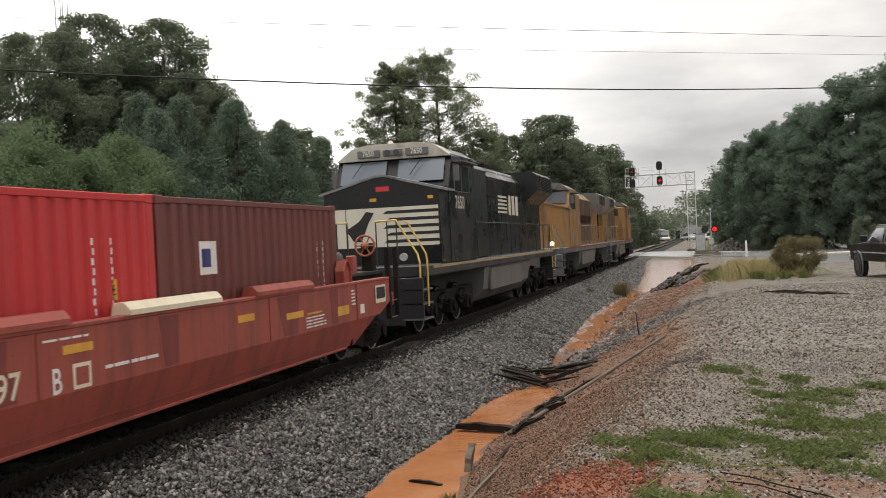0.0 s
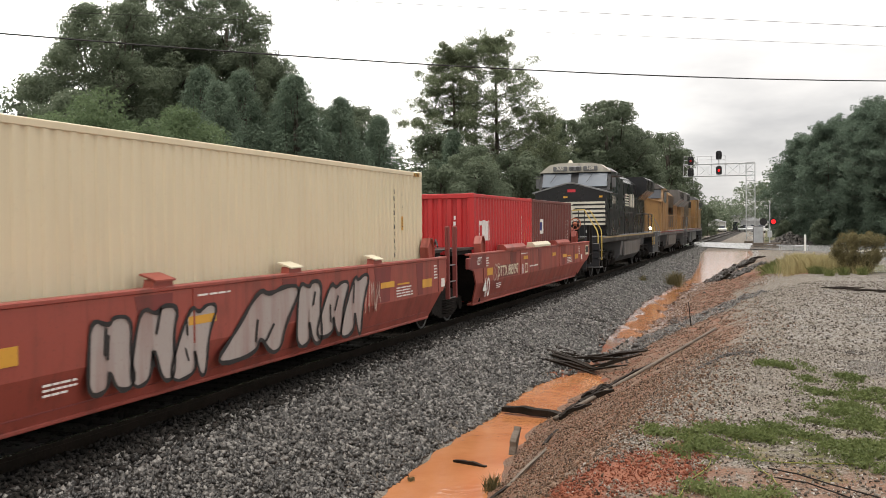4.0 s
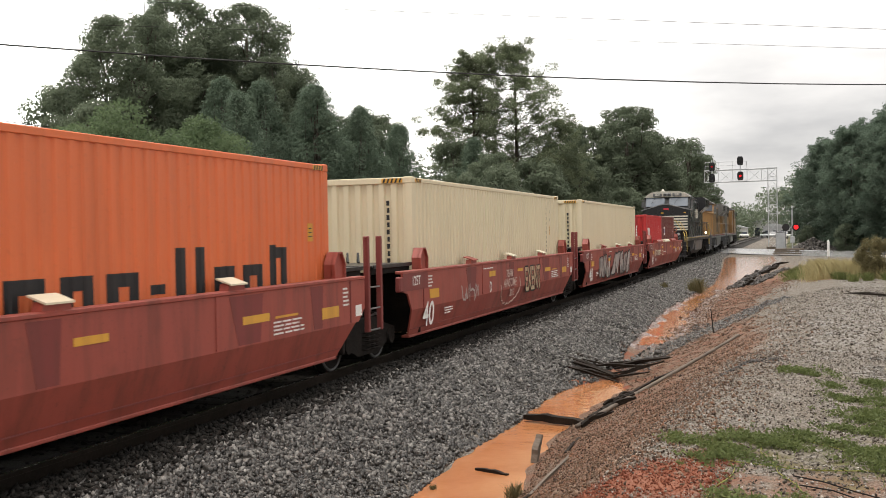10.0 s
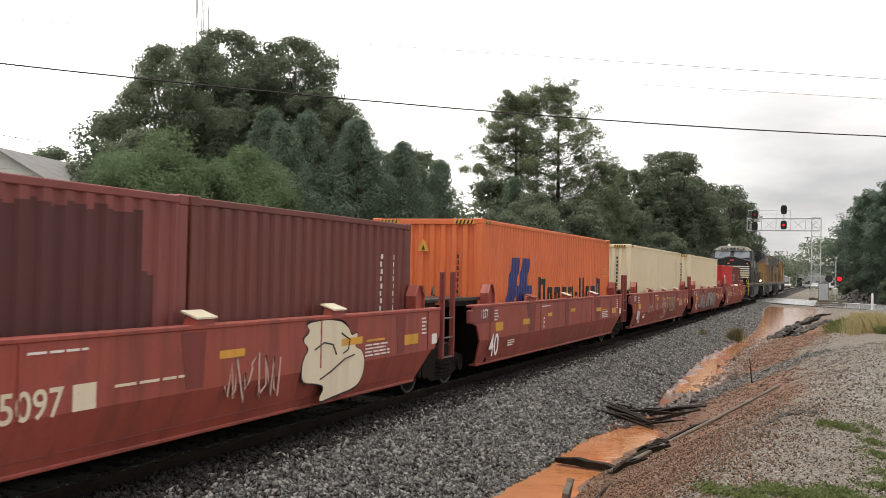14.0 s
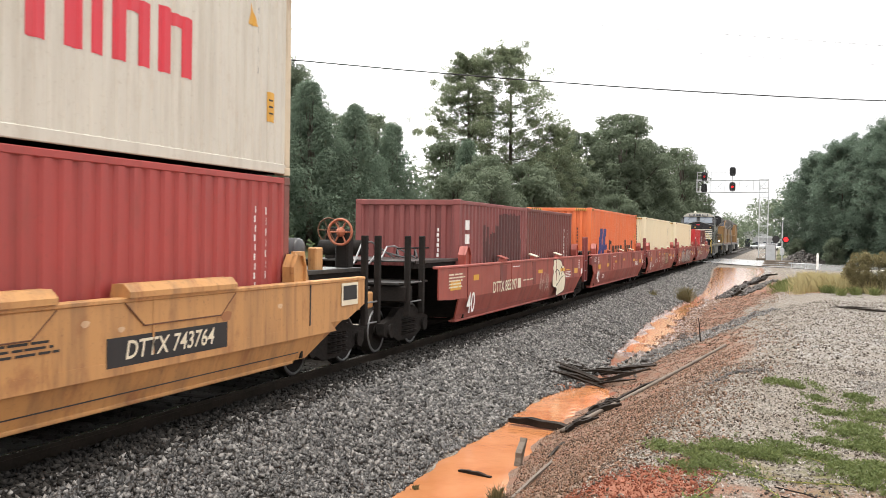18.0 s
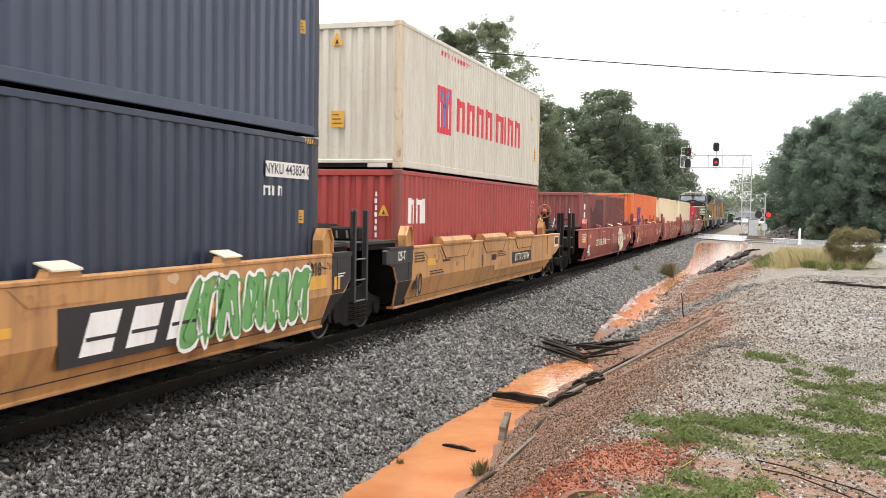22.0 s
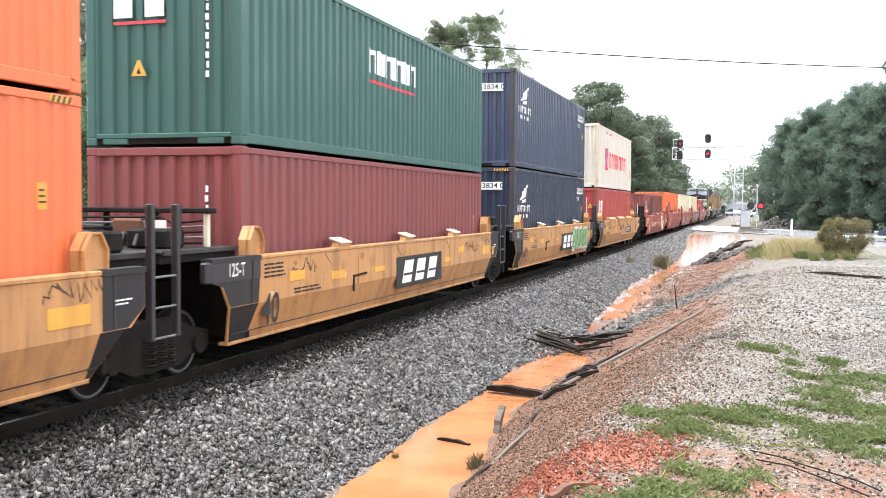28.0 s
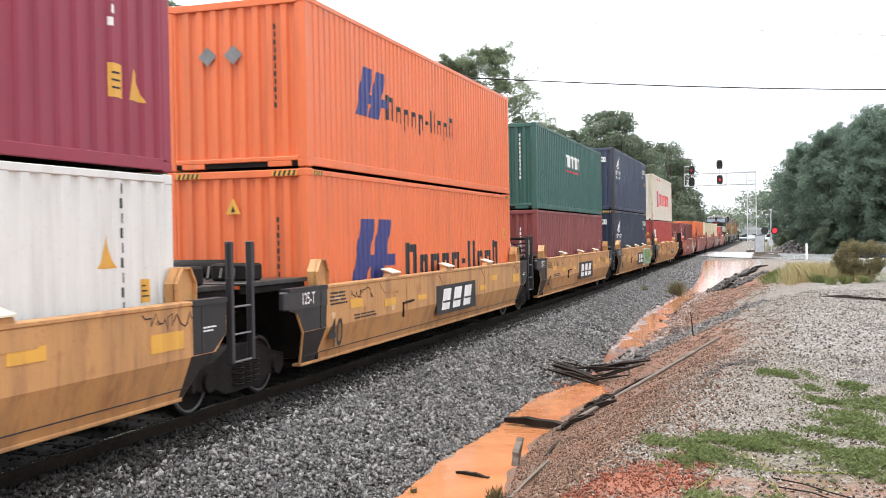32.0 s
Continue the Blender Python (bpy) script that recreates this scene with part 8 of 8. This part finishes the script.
def wires():
    a, b = (-33.0, 0.9), (32.0, 60.4)
    sagging((*a, 8.9), (*b, 9.6), 2.05, 0.022, "black overhead cable slung across the track")
    pole(*a, 9.2 - float(level(*a)), "weathered grey wooden utility pole with cables")
    pole(*b, 9.9 - float(level(*b)), "weathered grey wooden utility pole with cables")
    sagging((-80.0, 4.3, 14.3), (80.0, 108.5, 14.3), 0.3, 0.013, "thin grey overhead wire high above the track")
    sagging((-80.0, 4.9, 13.1), (80.0, 107.8, 13.1), 0.3, 0.009, "thin grey overhead wire high above the track")
    for x, y, z in ((-80, 4.6, 14.6), (80, 108.2, 14.6)):
        pole(x, y, z - float(level(x, y)), "tall weathered utility pole with thin wires")
    sagging((-33.0, 0.9, 9.20), (-27.6, 47.0, 8.03), 0.2, 0.018, "thin service wire leading to the house")
    pole(-13.5, 121, 9.5, "wooden utility pole with transformer and lamp", True)


def house():
    x, y = -38.2, 44.7
    z = 3.83
    t = thing("house", "white clapboard house with grey shingle gable roof", "house", at=pose(x, y, z, 0, 0, 14.3))
    w, L, h = 3.6, 19.0, 3.0
    for s in (-1, 1):
        wl = part("wall", Shape().box(s * w - 0.08, -0.5, -1.2, s * w + 0.08, L, h), SIDING, t)
        for k in range(15):
            part("clapboard", Shape().prism([(s * (w + 0.08), 0.2 * k), (s * (w + 0.115), 0.2 * k), (s * (w + 0.08), 0.2 * k + 0.19)], "y", -0.5, L), SIDING, wl)
    for yy in (-0.5, L):
        part("gable", Shape().prism([(-w, -1.2), (w, -1.2), (w, h), (0, h + 2.0), (-w, h)], "y", yy - 0.06, yy + 0.06), SIDING, t)
    for k in range(24):
        z0 = 0.2 * k
        half = w if z0 < h - 0.2 else w * (1 - (z0 + 0.2 - h) / 2.0) - 0.06
        if half > 0.2:
            part("clapboard", Shape().prism([(-0.56, z0), (-0.595, z0), (-0.56, z0 + 0.19)], "x", -half, half), SIDING, t)
    for s in (-1, 1):
        part("roof", Shape().add([(0, -0.9, h + 2.1), (0, L + 0.4, h + 2.1), (s * (w + 0.45), L + 0.4, h - 0.15), (s * (w + 0.45), -0.9, h - 0.15), (0, -0.9, h + 1.98), (0, L + 0.4, h + 1.98), (s * (w + 0.45), L + 0.4, h - 0.27), (s * (w + 0.45), -0.9, h - 0.27)], [(0, 1, 2, 3), (7, 6, 5, 4), (0, 4, 5, 1), (1, 5, 6, 2), (2, 6, 7, 3), (3, 7, 4, 0)]), SHINGLE, t, "grey shingle slope")
    for xx in (-1.6, 1.4):
        wn_ = part("window", Shape().box(xx - 0.45, -0.64, 0.9, xx + 0.45, -0.58, 2.3), SIDING, t, "sash window")
        part("pane", Shape().box(xx - 0.36, -0.66, 0.98, xx + 0.36, -0.64, 1.56), GLASS, wn_)
        part("pane", Shape().box(xx - 0.36, -0.66, 1.62, xx + 0.36, -0.64, 2.22), GLASS, wn_)
    for yy in (0.7, 4.5, 8.5):
        wn_ = part("window", Shape().box(w + 0.09, yy, 1.0, w + 0.14, yy + 0.9, 2.3), SIDING, t, "sash window")
        part("pane", Shape().box(w + 0.14, yy + 0.09, 1.08, w + 0.155, yy + 0.81, 1.6), GLASS, wn_)
        part("pane", Shape().box(w + 0.14, yy + 0.09, 1.68, w + 0.155, yy + 0.81, 2.22), GLASS, wn_)


# ---- vehicles ----
CARBLACK = paint("glossy_black_car_paint", (0.008, 0.0085, 0.010), 0.3, (0.02, 0.02, 0.02), 0.15, 0.02)
CARBLUE = paint("dark_blue_car_paint", (0.02, 0.028, 0.05), 0.15, (0.03, 0.03, 0.03), 0.15, 0.05)


def road_wheel(t, x, y, r, w):
    tyre = part("wheel", Shape().tube((x - w / 2, y, r), (x + w / 2, y, r), r, 22), RUBBER, t, "black tyre")
    part("rim", Shape().tube((x - w / 2 - 0.01, y, r), (x + w / 2 + 0.01, y, r), r * 0.52, 16), L_TANK_DARK, tyre, "dull grey rim")


def pickup():
    """Front towards -y; it stands askew on the lot, tail towards the track."""
    t = thing("pickup_truck", "parked black pickup truck with pale wheel arches", "pickup truck", at=pose(14.2, 37.1, float(level(14.2, 37.1)) - 0.01, 0, 0, 189))
    t.scale = (1.03, 1.03, 1.03)
    lower = [(-2.6, 0.62), (-2.68, 0.95), (-2.5, 1.1), (-1.05, 1.18), (2.65, 1.16), (2.72, 0.66), (2.2, 0.58), (-2.2, 0.55)]
    part("body", Shape().prism(lower, "x", -0.9, 0.9), CARBLACK, t)
    part("hood", Shape().add([(-0.84, -2.5, 1.1), (0.84, -2.5, 1.1), (0.84, -1.05, 1.19), (-0.84, -1.05, 1.19), (-0.6, -2.3, 1.16), (0.6, -2.3, 1.16), (0.6, -1.1, 1.25), (-0.6, -1.1, 1.25)], [(4, 5, 6, 7), (0, 1, 5, 4), (1, 2, 6, 5), (2, 3, 7, 6), (3, 0, 4, 7)]), CARBLACK, t)
    cabp = [(-1.05, 1.17), (-0.3, 1.74), (0.72, 1.78), (0.92, 1.16)]
    v = [(0.86, *p) if p[1] < 1.3 else (0.68, *p) for p in cabp] + [(-0.86, *p) if p[1] < 1.3 else (-0.68, *p) for p in cabp]
    part("cab", Shape().add(v, [(0, 1, 2, 3), (7, 6, 5, 4), (0, 4, 5, 1), (1, 5, 6, 2), (2, 6, 7, 3), (3, 7, 4, 0)]), CARBLACK, t)
    # sky sheen on the black roof, put in as grey paint
    part("roof", Shape().box(-0.66, -0.28, 1.765, 0.66, 0.74, 1.80, 0.015), L_GREY, t, "roof painted pale grey for the sky's reflection")
    part("windscreen", Shape().add([(-0.74, -0.97, 1.24), (0.74, -0.97, 1.24), (0.62, -0.37, 1.7), (-0.62, -0.37, 1.7)], [(0, 1, 2, 3)]), GLASS, t)
    rear = part("rear_window", Shape().add([(-0.72, 0.91, 1.24), (0.72, 0.91, 1.24), (0.62, 0.762, 1.7), (-0.62, 0.762, 1.7)], [(0, 1, 2, 3)]), GLASS, t, "wide dark rear window")
    part("sticker", Shape().prism([(0.05 + 0.09 * math.cos(k * math.pi / 5) * (1 if k % 2 else 0.45), 1.42 + 0.09 * math.sin(k * math.pi / 5) * (1 if k % 2 else 0.45)) for k in range(10)], "y", 0.872, 0.876), WHITE, rear, "white star-shaped sticker")
    for s in (-1, 1):
        part("side_window", Shape().add([(s * 0.862, -0.72, 1.25), (s * 0.862, 0.72, 1.25), (s * 0.715, 0.6, 1.68), (s * 0.715, -0.2, 1.68)], [(0, 1, 2, 3)]), GLASS, t)
        part("door_line", Shape().box(min(s * 0.9, s * 0.904), 0.78, 0.62, max(s * 0.9, s * 0.904), 0.79, 1.16), RUBBER, t)
        part("trim", Shape().box(min(s * 0.9, s * 0.912), -2.2, 0.84, max(s * 0.9, s * 0.912), 2.4, 0.875), GALV, t, "chrome side strip")
        part("bed_rail", Shape().box(min(s * 0.76, s * 0.9), 0.95, 1.155, max(s * 0.76, s * 0.9), 2.66, 1.2, 0.012), L_GREY, t, "pale rail along the bed")
        part("mirror", Shape().box(min(s * 0.9, s * 1.12), -0.75, 1.24, max(s * 0.9, s * 1.12), -0.65, 1.46, 0.02), CARBLACK, t)
        for y in (-1.7, 1.65):
            road_wheel(t, s * 0.82, y, 0.40, 0.26)
            part("arch", Shape().ring((s * 0.905, y, 0.42), 0.47, 0.035, "x", 20, 5), L_GREY, t, "pale wheel arch flare")
        part("headlamp", Shape().box(s * 0.72 - 0.16, -2.7, 0.82, s * 0.72 + 0.16, -2.62, 1.02, 0.02), GALV, t)
        part("tail_lamp", Shape().box(s * 0.84 - 0.07, 2.68, 0.82, s * 0.84 + 0.07, 2.745, 1.12, 0.015), C_RED, t, "red tail lamp")
    part("front_bumper", Shape().box(-0.93, -2.82, 0.55, 0.93, -2.64, 0.76, 0.04), GALV, t, "chrome bumper")
    part("rear_bumper", Shape().box(-0.9, 2.7, 0.56, 0.9, 2.86, 0.72, 0.03), GALV, t, "chrome bumper")
    part("tailgate", Shape().box(-0.74, 2.67, 0.74, 0.74, 2.73, 1.17, 0.015), CARBLACK, t)
    part("grille", Shape().box(-0.5, -2.71, 0.82, 0.5, -2.65, 1.02, 0.01), GALV, t)
    part("bed", Shape().box(-0.75, 1.0, 1.163, 0.75, 2.6, 1.168), RUBBER, t)


def saloon():
    t = thing("saloon_car", "dark blue saloon car on the road beyond the shrub", "car")
    side = [(-2.25, 0.45), (-2.3, 0.7), (-2.1, 0.82), (-1.1, 0.92), (2.15, 0.98), (2.3, 0.8), (2.25, 0.4), (-2.0, 0.32)]
    part("body", Shape().prism(side, "x", -0.88, 0.88), CARBLUE, t)
    cabp = [(-1.15, 0.9), (-0.35, 1.38), (0.95, 1.42), (1.85, 0.96)]
    v = [(0.82, *p) if p[1] < 1.0 else (0.62, *p) for p in cabp] + [(-0.82, *p) if p[1] < 1.0 else (-0.62, *p) for p in cabp]
    part("cabin", Shape().add(v, [(0, 1, 2, 3), (7, 6, 5, 4), (0, 4, 5, 1), (1, 5, 6, 2), (2, 6, 7, 3), (3, 7, 4, 0)]), GLASS, t, "dark glazed cabin")
    part("roof", Shape().box(-0.6, -0.35, 1.39, 0.6, 0.95, 1.44, 0.02), CARBLUE, t)
    for s in (-1, 1):
        part("pillar", Shape().path([(s * 0.82, -1.12, 0.92), (s * 0.63, -0.35, 1.4)], 0.04), CARBLUE, t)
        part("pillar", Shape().path([(s * 0.84, 0.4, 0.95), (s * 0.64, 0.4, 1.4)], 0.04), CARBLUE, t)
        part("pillar", Shape().path([(s * 0.82, 1.8, 0.98), (s * 0.63, 0.95, 1.42)], 0.05), CARBLUE, t)
        for y in (-1.4, 1.4):
            road_wheel(t, s * 0.78, y, 0.32, 0.2)
        part("headlamp", Shape().box(s * 0.62 - 0.15, -2.3, 0.62, s * 0.62 + 0.15, -2.2, 0.76, 0.02), GALV, t)
    return t


# ---- wreckage in the ditch and on the lot ----


def plank(label, x, y, z, L, w, h, rz, rx=0, ry=0, mat=None, name="plank", seed=1):
    rng = random.Random(seed)
    s = Shape()
    n = 7
    top, bot = [], []
    for k in range(n + 1):
        f = k / n
        taper = 0.35 + 0.65 * math.sin(math.pi * min(1, max(0.08, f * 1.15)))
        top.append((-L / 2 + L * f, h * taper * rng.uniform(0.7, 1.1)))
        bot.append((-L / 2 + L * f, -h * 0.3 * rng.uniform(0.5, 1)))
    s.prism(top + bot[::-1], "y", -w / 2, w / 2)
    return single(name, s, mat or WOOD, label, "timber", "drift timber in the ditch", at=pose(x, y, z, rx, ry, rz))


def resting(label, a, b, w, h, mat=None, name="plank", seed=1, lift=0.02, rx=0):
    """A broken board from a to b on the ground."""
    za, zb = (max(float(level(*p)), float(water_level(p[1])) - 0.02) for p in (a, b))
    d = Vector((b[0] - a[0], b[1] - a[1], zb - za))
    return plank(label, (a[0] + b[0]) / 2, (a[1] + b[1]) / 2, (za + zb) / 2 + lift, d.length, w, h, math.degrees(math.atan2(d.y, d.x)), rx, -math.degrees(math.atan2(d.z, math.hypot(d.x, d.y))), mat, name, seed)


def heap_boards(rng):
    """Thin boards and sticks washed up across the ditch, most of them lying the same way."""
    out = []
    for k in range(18):
        x, y = 3.75 + 0.07 * k + rng.uniform(-0.2, 0.2), 20.5 + rng.uniform(-0.75, 0.95)
        a, L = math.radians(rng.choice((-10, -5, 3, 8, 14, 32))) + rng.uniform(-0.12, 0.12), rng.uniform(0.4, 1.15)
        out.append(((x - L / 2 * math.cos(a), y - L / 2 * math.sin(a)), (x + L / 2 * math.cos(a), y + L / 2 * math.sin(a))))
    return out


def debris():
    plank("broken dark wet plank lying across the muddy pool", 4.32, 15.25, -0.81, 1.25, 0.14, 0.11, -14, 0, 2, seed=3)
    plank("short upright stub of grey timber in the pool", 4.56, 12.75, -0.70, 0.40, 0.09, 0.07, 80, 0, -62, GREYWOOD, "timber_stub", seed=4)
    plank("small dark stick floating in the pool", 4.15, 12.0, -0.855, 0.5, 0.05, 0.04, -20, seed=5, name="stick")
    plank("black lump of wood at the edge of the ballast", 3.1, 12.9, -0.72, 0.4, 0.12, 0.12, 30, 0, 10, seed=6, name="timber_block")
    rng = random.Random(77)
    heap = "long dark wet board in a low heap of washed-up timber"
    for k, (a, b) in enumerate(heap_boards(rng)):
        resting(heap, a, b, rng.uniform(0.03, 0.10), rng.uniform(0.03, 0.06), WOOD, seed=100 + k, lift=0.015 + 0.004 * k, rx=rng.uniform(-20, 20))
    for k, (a, b) in enumerate((((4.72, 15.5), (5.3, 17.6)), ((5.2, 17.3), (5.85, 19.2)), ((4.85, 15.9), (5.1, 17.0)))):
        resting("long dark plank leaning beside the weathered pole", a, b, 0.04, 0.045, WOOD, seed=131 + k, lift=0.02)
    for k in range(14):
        y = 14.0 + rng.uniform(0, 2.8)
        x = 4.72 + 0.13 * (y - 14) + rng.uniform(-0.12, 0.15)
        a = rng.uniform(0.2, 1.6)
        L = rng.uniform(0.15, 0.45)
        resting("splintered dark root at the pool edge", (x, y), (x + L * math.cos(a), y + L * math.sin(a)), rng.uniform(0.03, 0.07), rng.uniform(0.03, 0.08), WOOD, name="root", seed=200 + k, lift=rng.uniform(0.02, 0.07))
    for k, (a, b) in enumerate((((4.9, 9.9), (4.98, 10.8)), ((4.98, 10.7), (5.14, 12.1)), ((5.02, 12.4), (4.96, 13.6)))):
        resting("long dark splinter lying at the foot of the bank", a, b, 0.035, 0.03, GREYWOOD if k == 1 else WOOD, seed=300 + k, name="splinter", lift=0.005)
    # the long pole along the bank
    line = [(4.79 + 1.96 * f, 14.25 + 6.91 * f) for f in np.linspace(0, 1, 16)]
    fit = np.polyfit([p[1] for p in line], [float(level(*p)) for p in line], 2)
    s = Shape().path([(x, y, float(np.polyval(fit, y)) + 0.05) for x, y in line], 0.036, 8, 0.028)
    single("timber_pole", s, GREYWOOD, "long weathered pole lying along the clay bank", "timber", smooth=True)
    # wires in the weeds
    for k, pts in enumerate(([(7.76, 7.03), (7.95, 6.93), (8.12, 6.75), (8.39, 6.48), (8.5, 6.24)], [(7.8, 6.8), (8.0, 6.72), (8.2, 6.46), (8.42, 6.1)])):
        single("wire", Shape().path([(x, y, float(level(x, y)) + 0.02) for x, y in pts], 0.005, 5), STEEL, "thin dark wire lying in the weeds", "wire", "wires in the weeds")
    x, y = 5.95, 25.6
    single("stake", Shape().tube((0, 0, -0.1), (-0.07, 0.02, 0.62), 0.017, 6, 0.012), STEEL, "thin rusty stake leaning in the bank", "stake", at=pose(x, y, float(level(x, y))))
    for k in range(15):
        x, y = 9.2 + 0.09 * k + rng.uniform(-0.15, 0.15), 29.6 - 0.11 * k + rng.uniform(-0.5, 0.5)
        L, a = rng.uniform(0.4, 1.2), rng.uniform(-0.45, 0.45)
        resting("thin dark rotten branch lying on the gravel lot", (x, y), (x + L * math.cos(a), y + L * math.sin(a)), rng.uniform(0.02, 0.045), rng.uniform(0.02, 0.04), WOOD, "branch", 400 + k, rng.uniform(0.015, 0.04))
    for k in range(16):
        y = 46 + 1.4 * k
        x = float(bank_foot(y)) + rng.uniform(0.0, 0.7)
        L, a = rng.uniform(0.5, 1.4), rng.uniform(0.6, 1.9)
        resting("dark wet log among the rubble of the ditch", (x, y), (x + L * math.cos(a), y + L * math.sin(a)), 0.11, 0.12, WOOD, "log", 500 + k, 0.06)
    for x, y in ((2.81, 42.9), (4.9, 22.9), (5.5, 38.5)):
        single("boulder", mesh_of("boulder", *rocks(1, lambda g, n: np.zeros((1, 3)), 0.16, 0.18, seed=int(10 * y)), RUBBLE), None, "dark angular stone lying on the slope", "stone", at=pose(x, y, float(level(x, y)) + 0.05))
    for x, y, r in ((6.75, 5.75, 65),):
        plank("curved reddish strip of rubber in the clay", x, y, float(level(x, y)) + 0.01, 0.42, 0.04, 0.04, r, 0, 0, RUST, seed=int(y * 10), name="strip")
    # ruts cut by runoff in the lot
    for x, y, L, r in ((7.55, 13.4, 0.5, 45), (8.9, 14.2, 0.3, 0)):
        v, q = rocks(60, lambda g, n: np.stack([g.uniform(-L / 2, L / 2, n), g.normal(size=n) * 0.08, g.uniform(-0.01, 0.01, n)], 1), 0.012, 0.035, seed=int(70 * x))
        single("dark_gravel", mesh_of("dark_gravel", v, q, RUBBLE), None, "small spill of dark wet gravel", "gravel", kind="stuff", at=pose(x, y, float(level(x, y)), 0, 0, r))


# ---- the distance down the line ----


def far_things():
    rng = random.Random(5)
    for x, y, w, h, mat in ((-4.6, 265, 4.5, 3.2, SIDING), (4.2, 280, 6, 3.6, GALV), (9.5, 270, 5, 3.2, SIDING), (-14, 280, 7, 4.5, SIDING), (0.8, 320, 7, 5.5, SIDING)):
        t = thing("shed", "pale metal building far down the line", "building", "far buildings", at=pose(x, y, -0.1))
        part("wall", Shape().box(-w / 2, 0, 0, w / 2, 8, h * 0.75), mat, t)
        part("roof", Shape().prism([(-w / 2 - 0.4, h * 0.75), (w / 2 + 0.4, h * 0.75), (0, h)], "y", -0.4, 8.4), GALV, t)
        for k in range(3):
            part("door", Shape().box(-w / 2 + 0.6 + k * w / 3, -0.06, 0, -w / 2 + 0.4 + (k + 0.7) * w / 3, 0, h * 0.45), GLASS, t)
    for k in range(7):
        x, y = -6 + 2.6 * k + rng.uniform(-0.5, 0.5), 235 + rng.uniform(-15, 25)
        if abs(x) < 2.2:
            x += 4.5
        t = thing("parked_car", "small pale parked car far down the line", "car", "far parked cars", at=pose(x, y, -0.1, 0, 0, rng.uniform(-30, 30)))
        m = WHITE if k % 2 else GALV
        part("body", Shape().box(-0.9, -2.2, 0.35, 0.9, 2.2, 0.95, 0.15), m, t)
        part("cabin", Shape().prism([(-1.3, 0.94), (-0.7, 1.5), (1.0, 1.5), (1.6, 0.94)], "x", -0.75, 0.75), GLASS, t)
        for s in (-1, 1):
            for yy in (-1.4, 1.4):
                part("wheel", Shape().tube((s * 0.72, yy, 0.33), (s * 0.92, yy, 0.33), 0.33, 12), RUBBER, t)


def radio_mast():
    t = thing("radio_mast", "thin steel lattice radio mast behind the oaks", "mast", at=pose(-44, 72.5, 2.5))
    s = Shape()
    lattice(s, (0, 0, 0), (0, 0, 27), 0.7, 22, 0.035)
    part("tower", s, GALV, t)
    for x, z in ((-0.35, 21.5), (0.4, 23), (0.0, 25)):
        part("antenna", Shape().tube((x * 2, 0, z), (x * 2, 0, z + 1.6), 0.06, 8), WHITE, t)


gantry()
radio_mast()
crossing()
wires()
house()
pickup()
SALOON = saloon()
debris()
far_things()


# ---- what moves ----


def rolled(t):
    """Metres that the train has rolled by t seconds, from its place at 0 s."""
    return 4.4133 * t - 0.0022436 * t * t


START = -11.162


def motions():
    for ob, u, z, *turn in TRAIN:
        walk(ob, [(2.0 * k, pose(0, u + START + rolled(2.0 * k), z, 0, 0, *turn)) for k in range(17)])
    for ob, y, r in WHEELS:
        rows = []
        for k in range(257):
            t = k / 8
            turned = 1 if ob.parent.parent.name != "locomotive.002" else -1
            rows.append((t, Matrix.Translation((0, y, r)) @ Matrix.Rotation(-turned * rolled(t) / r, 4, "X")))
        walk(ob, rows)
    # the saloon creeps up to the crossing
    walk(SALOON, [(t, pose(x, 70.0, float(level(18, 70)), 0, 0, -90)) for t, x in ((0, 40.0), (26, 21.0), (28.4, 17.2), (30, 15.9), (32, 14.6))])


motions()
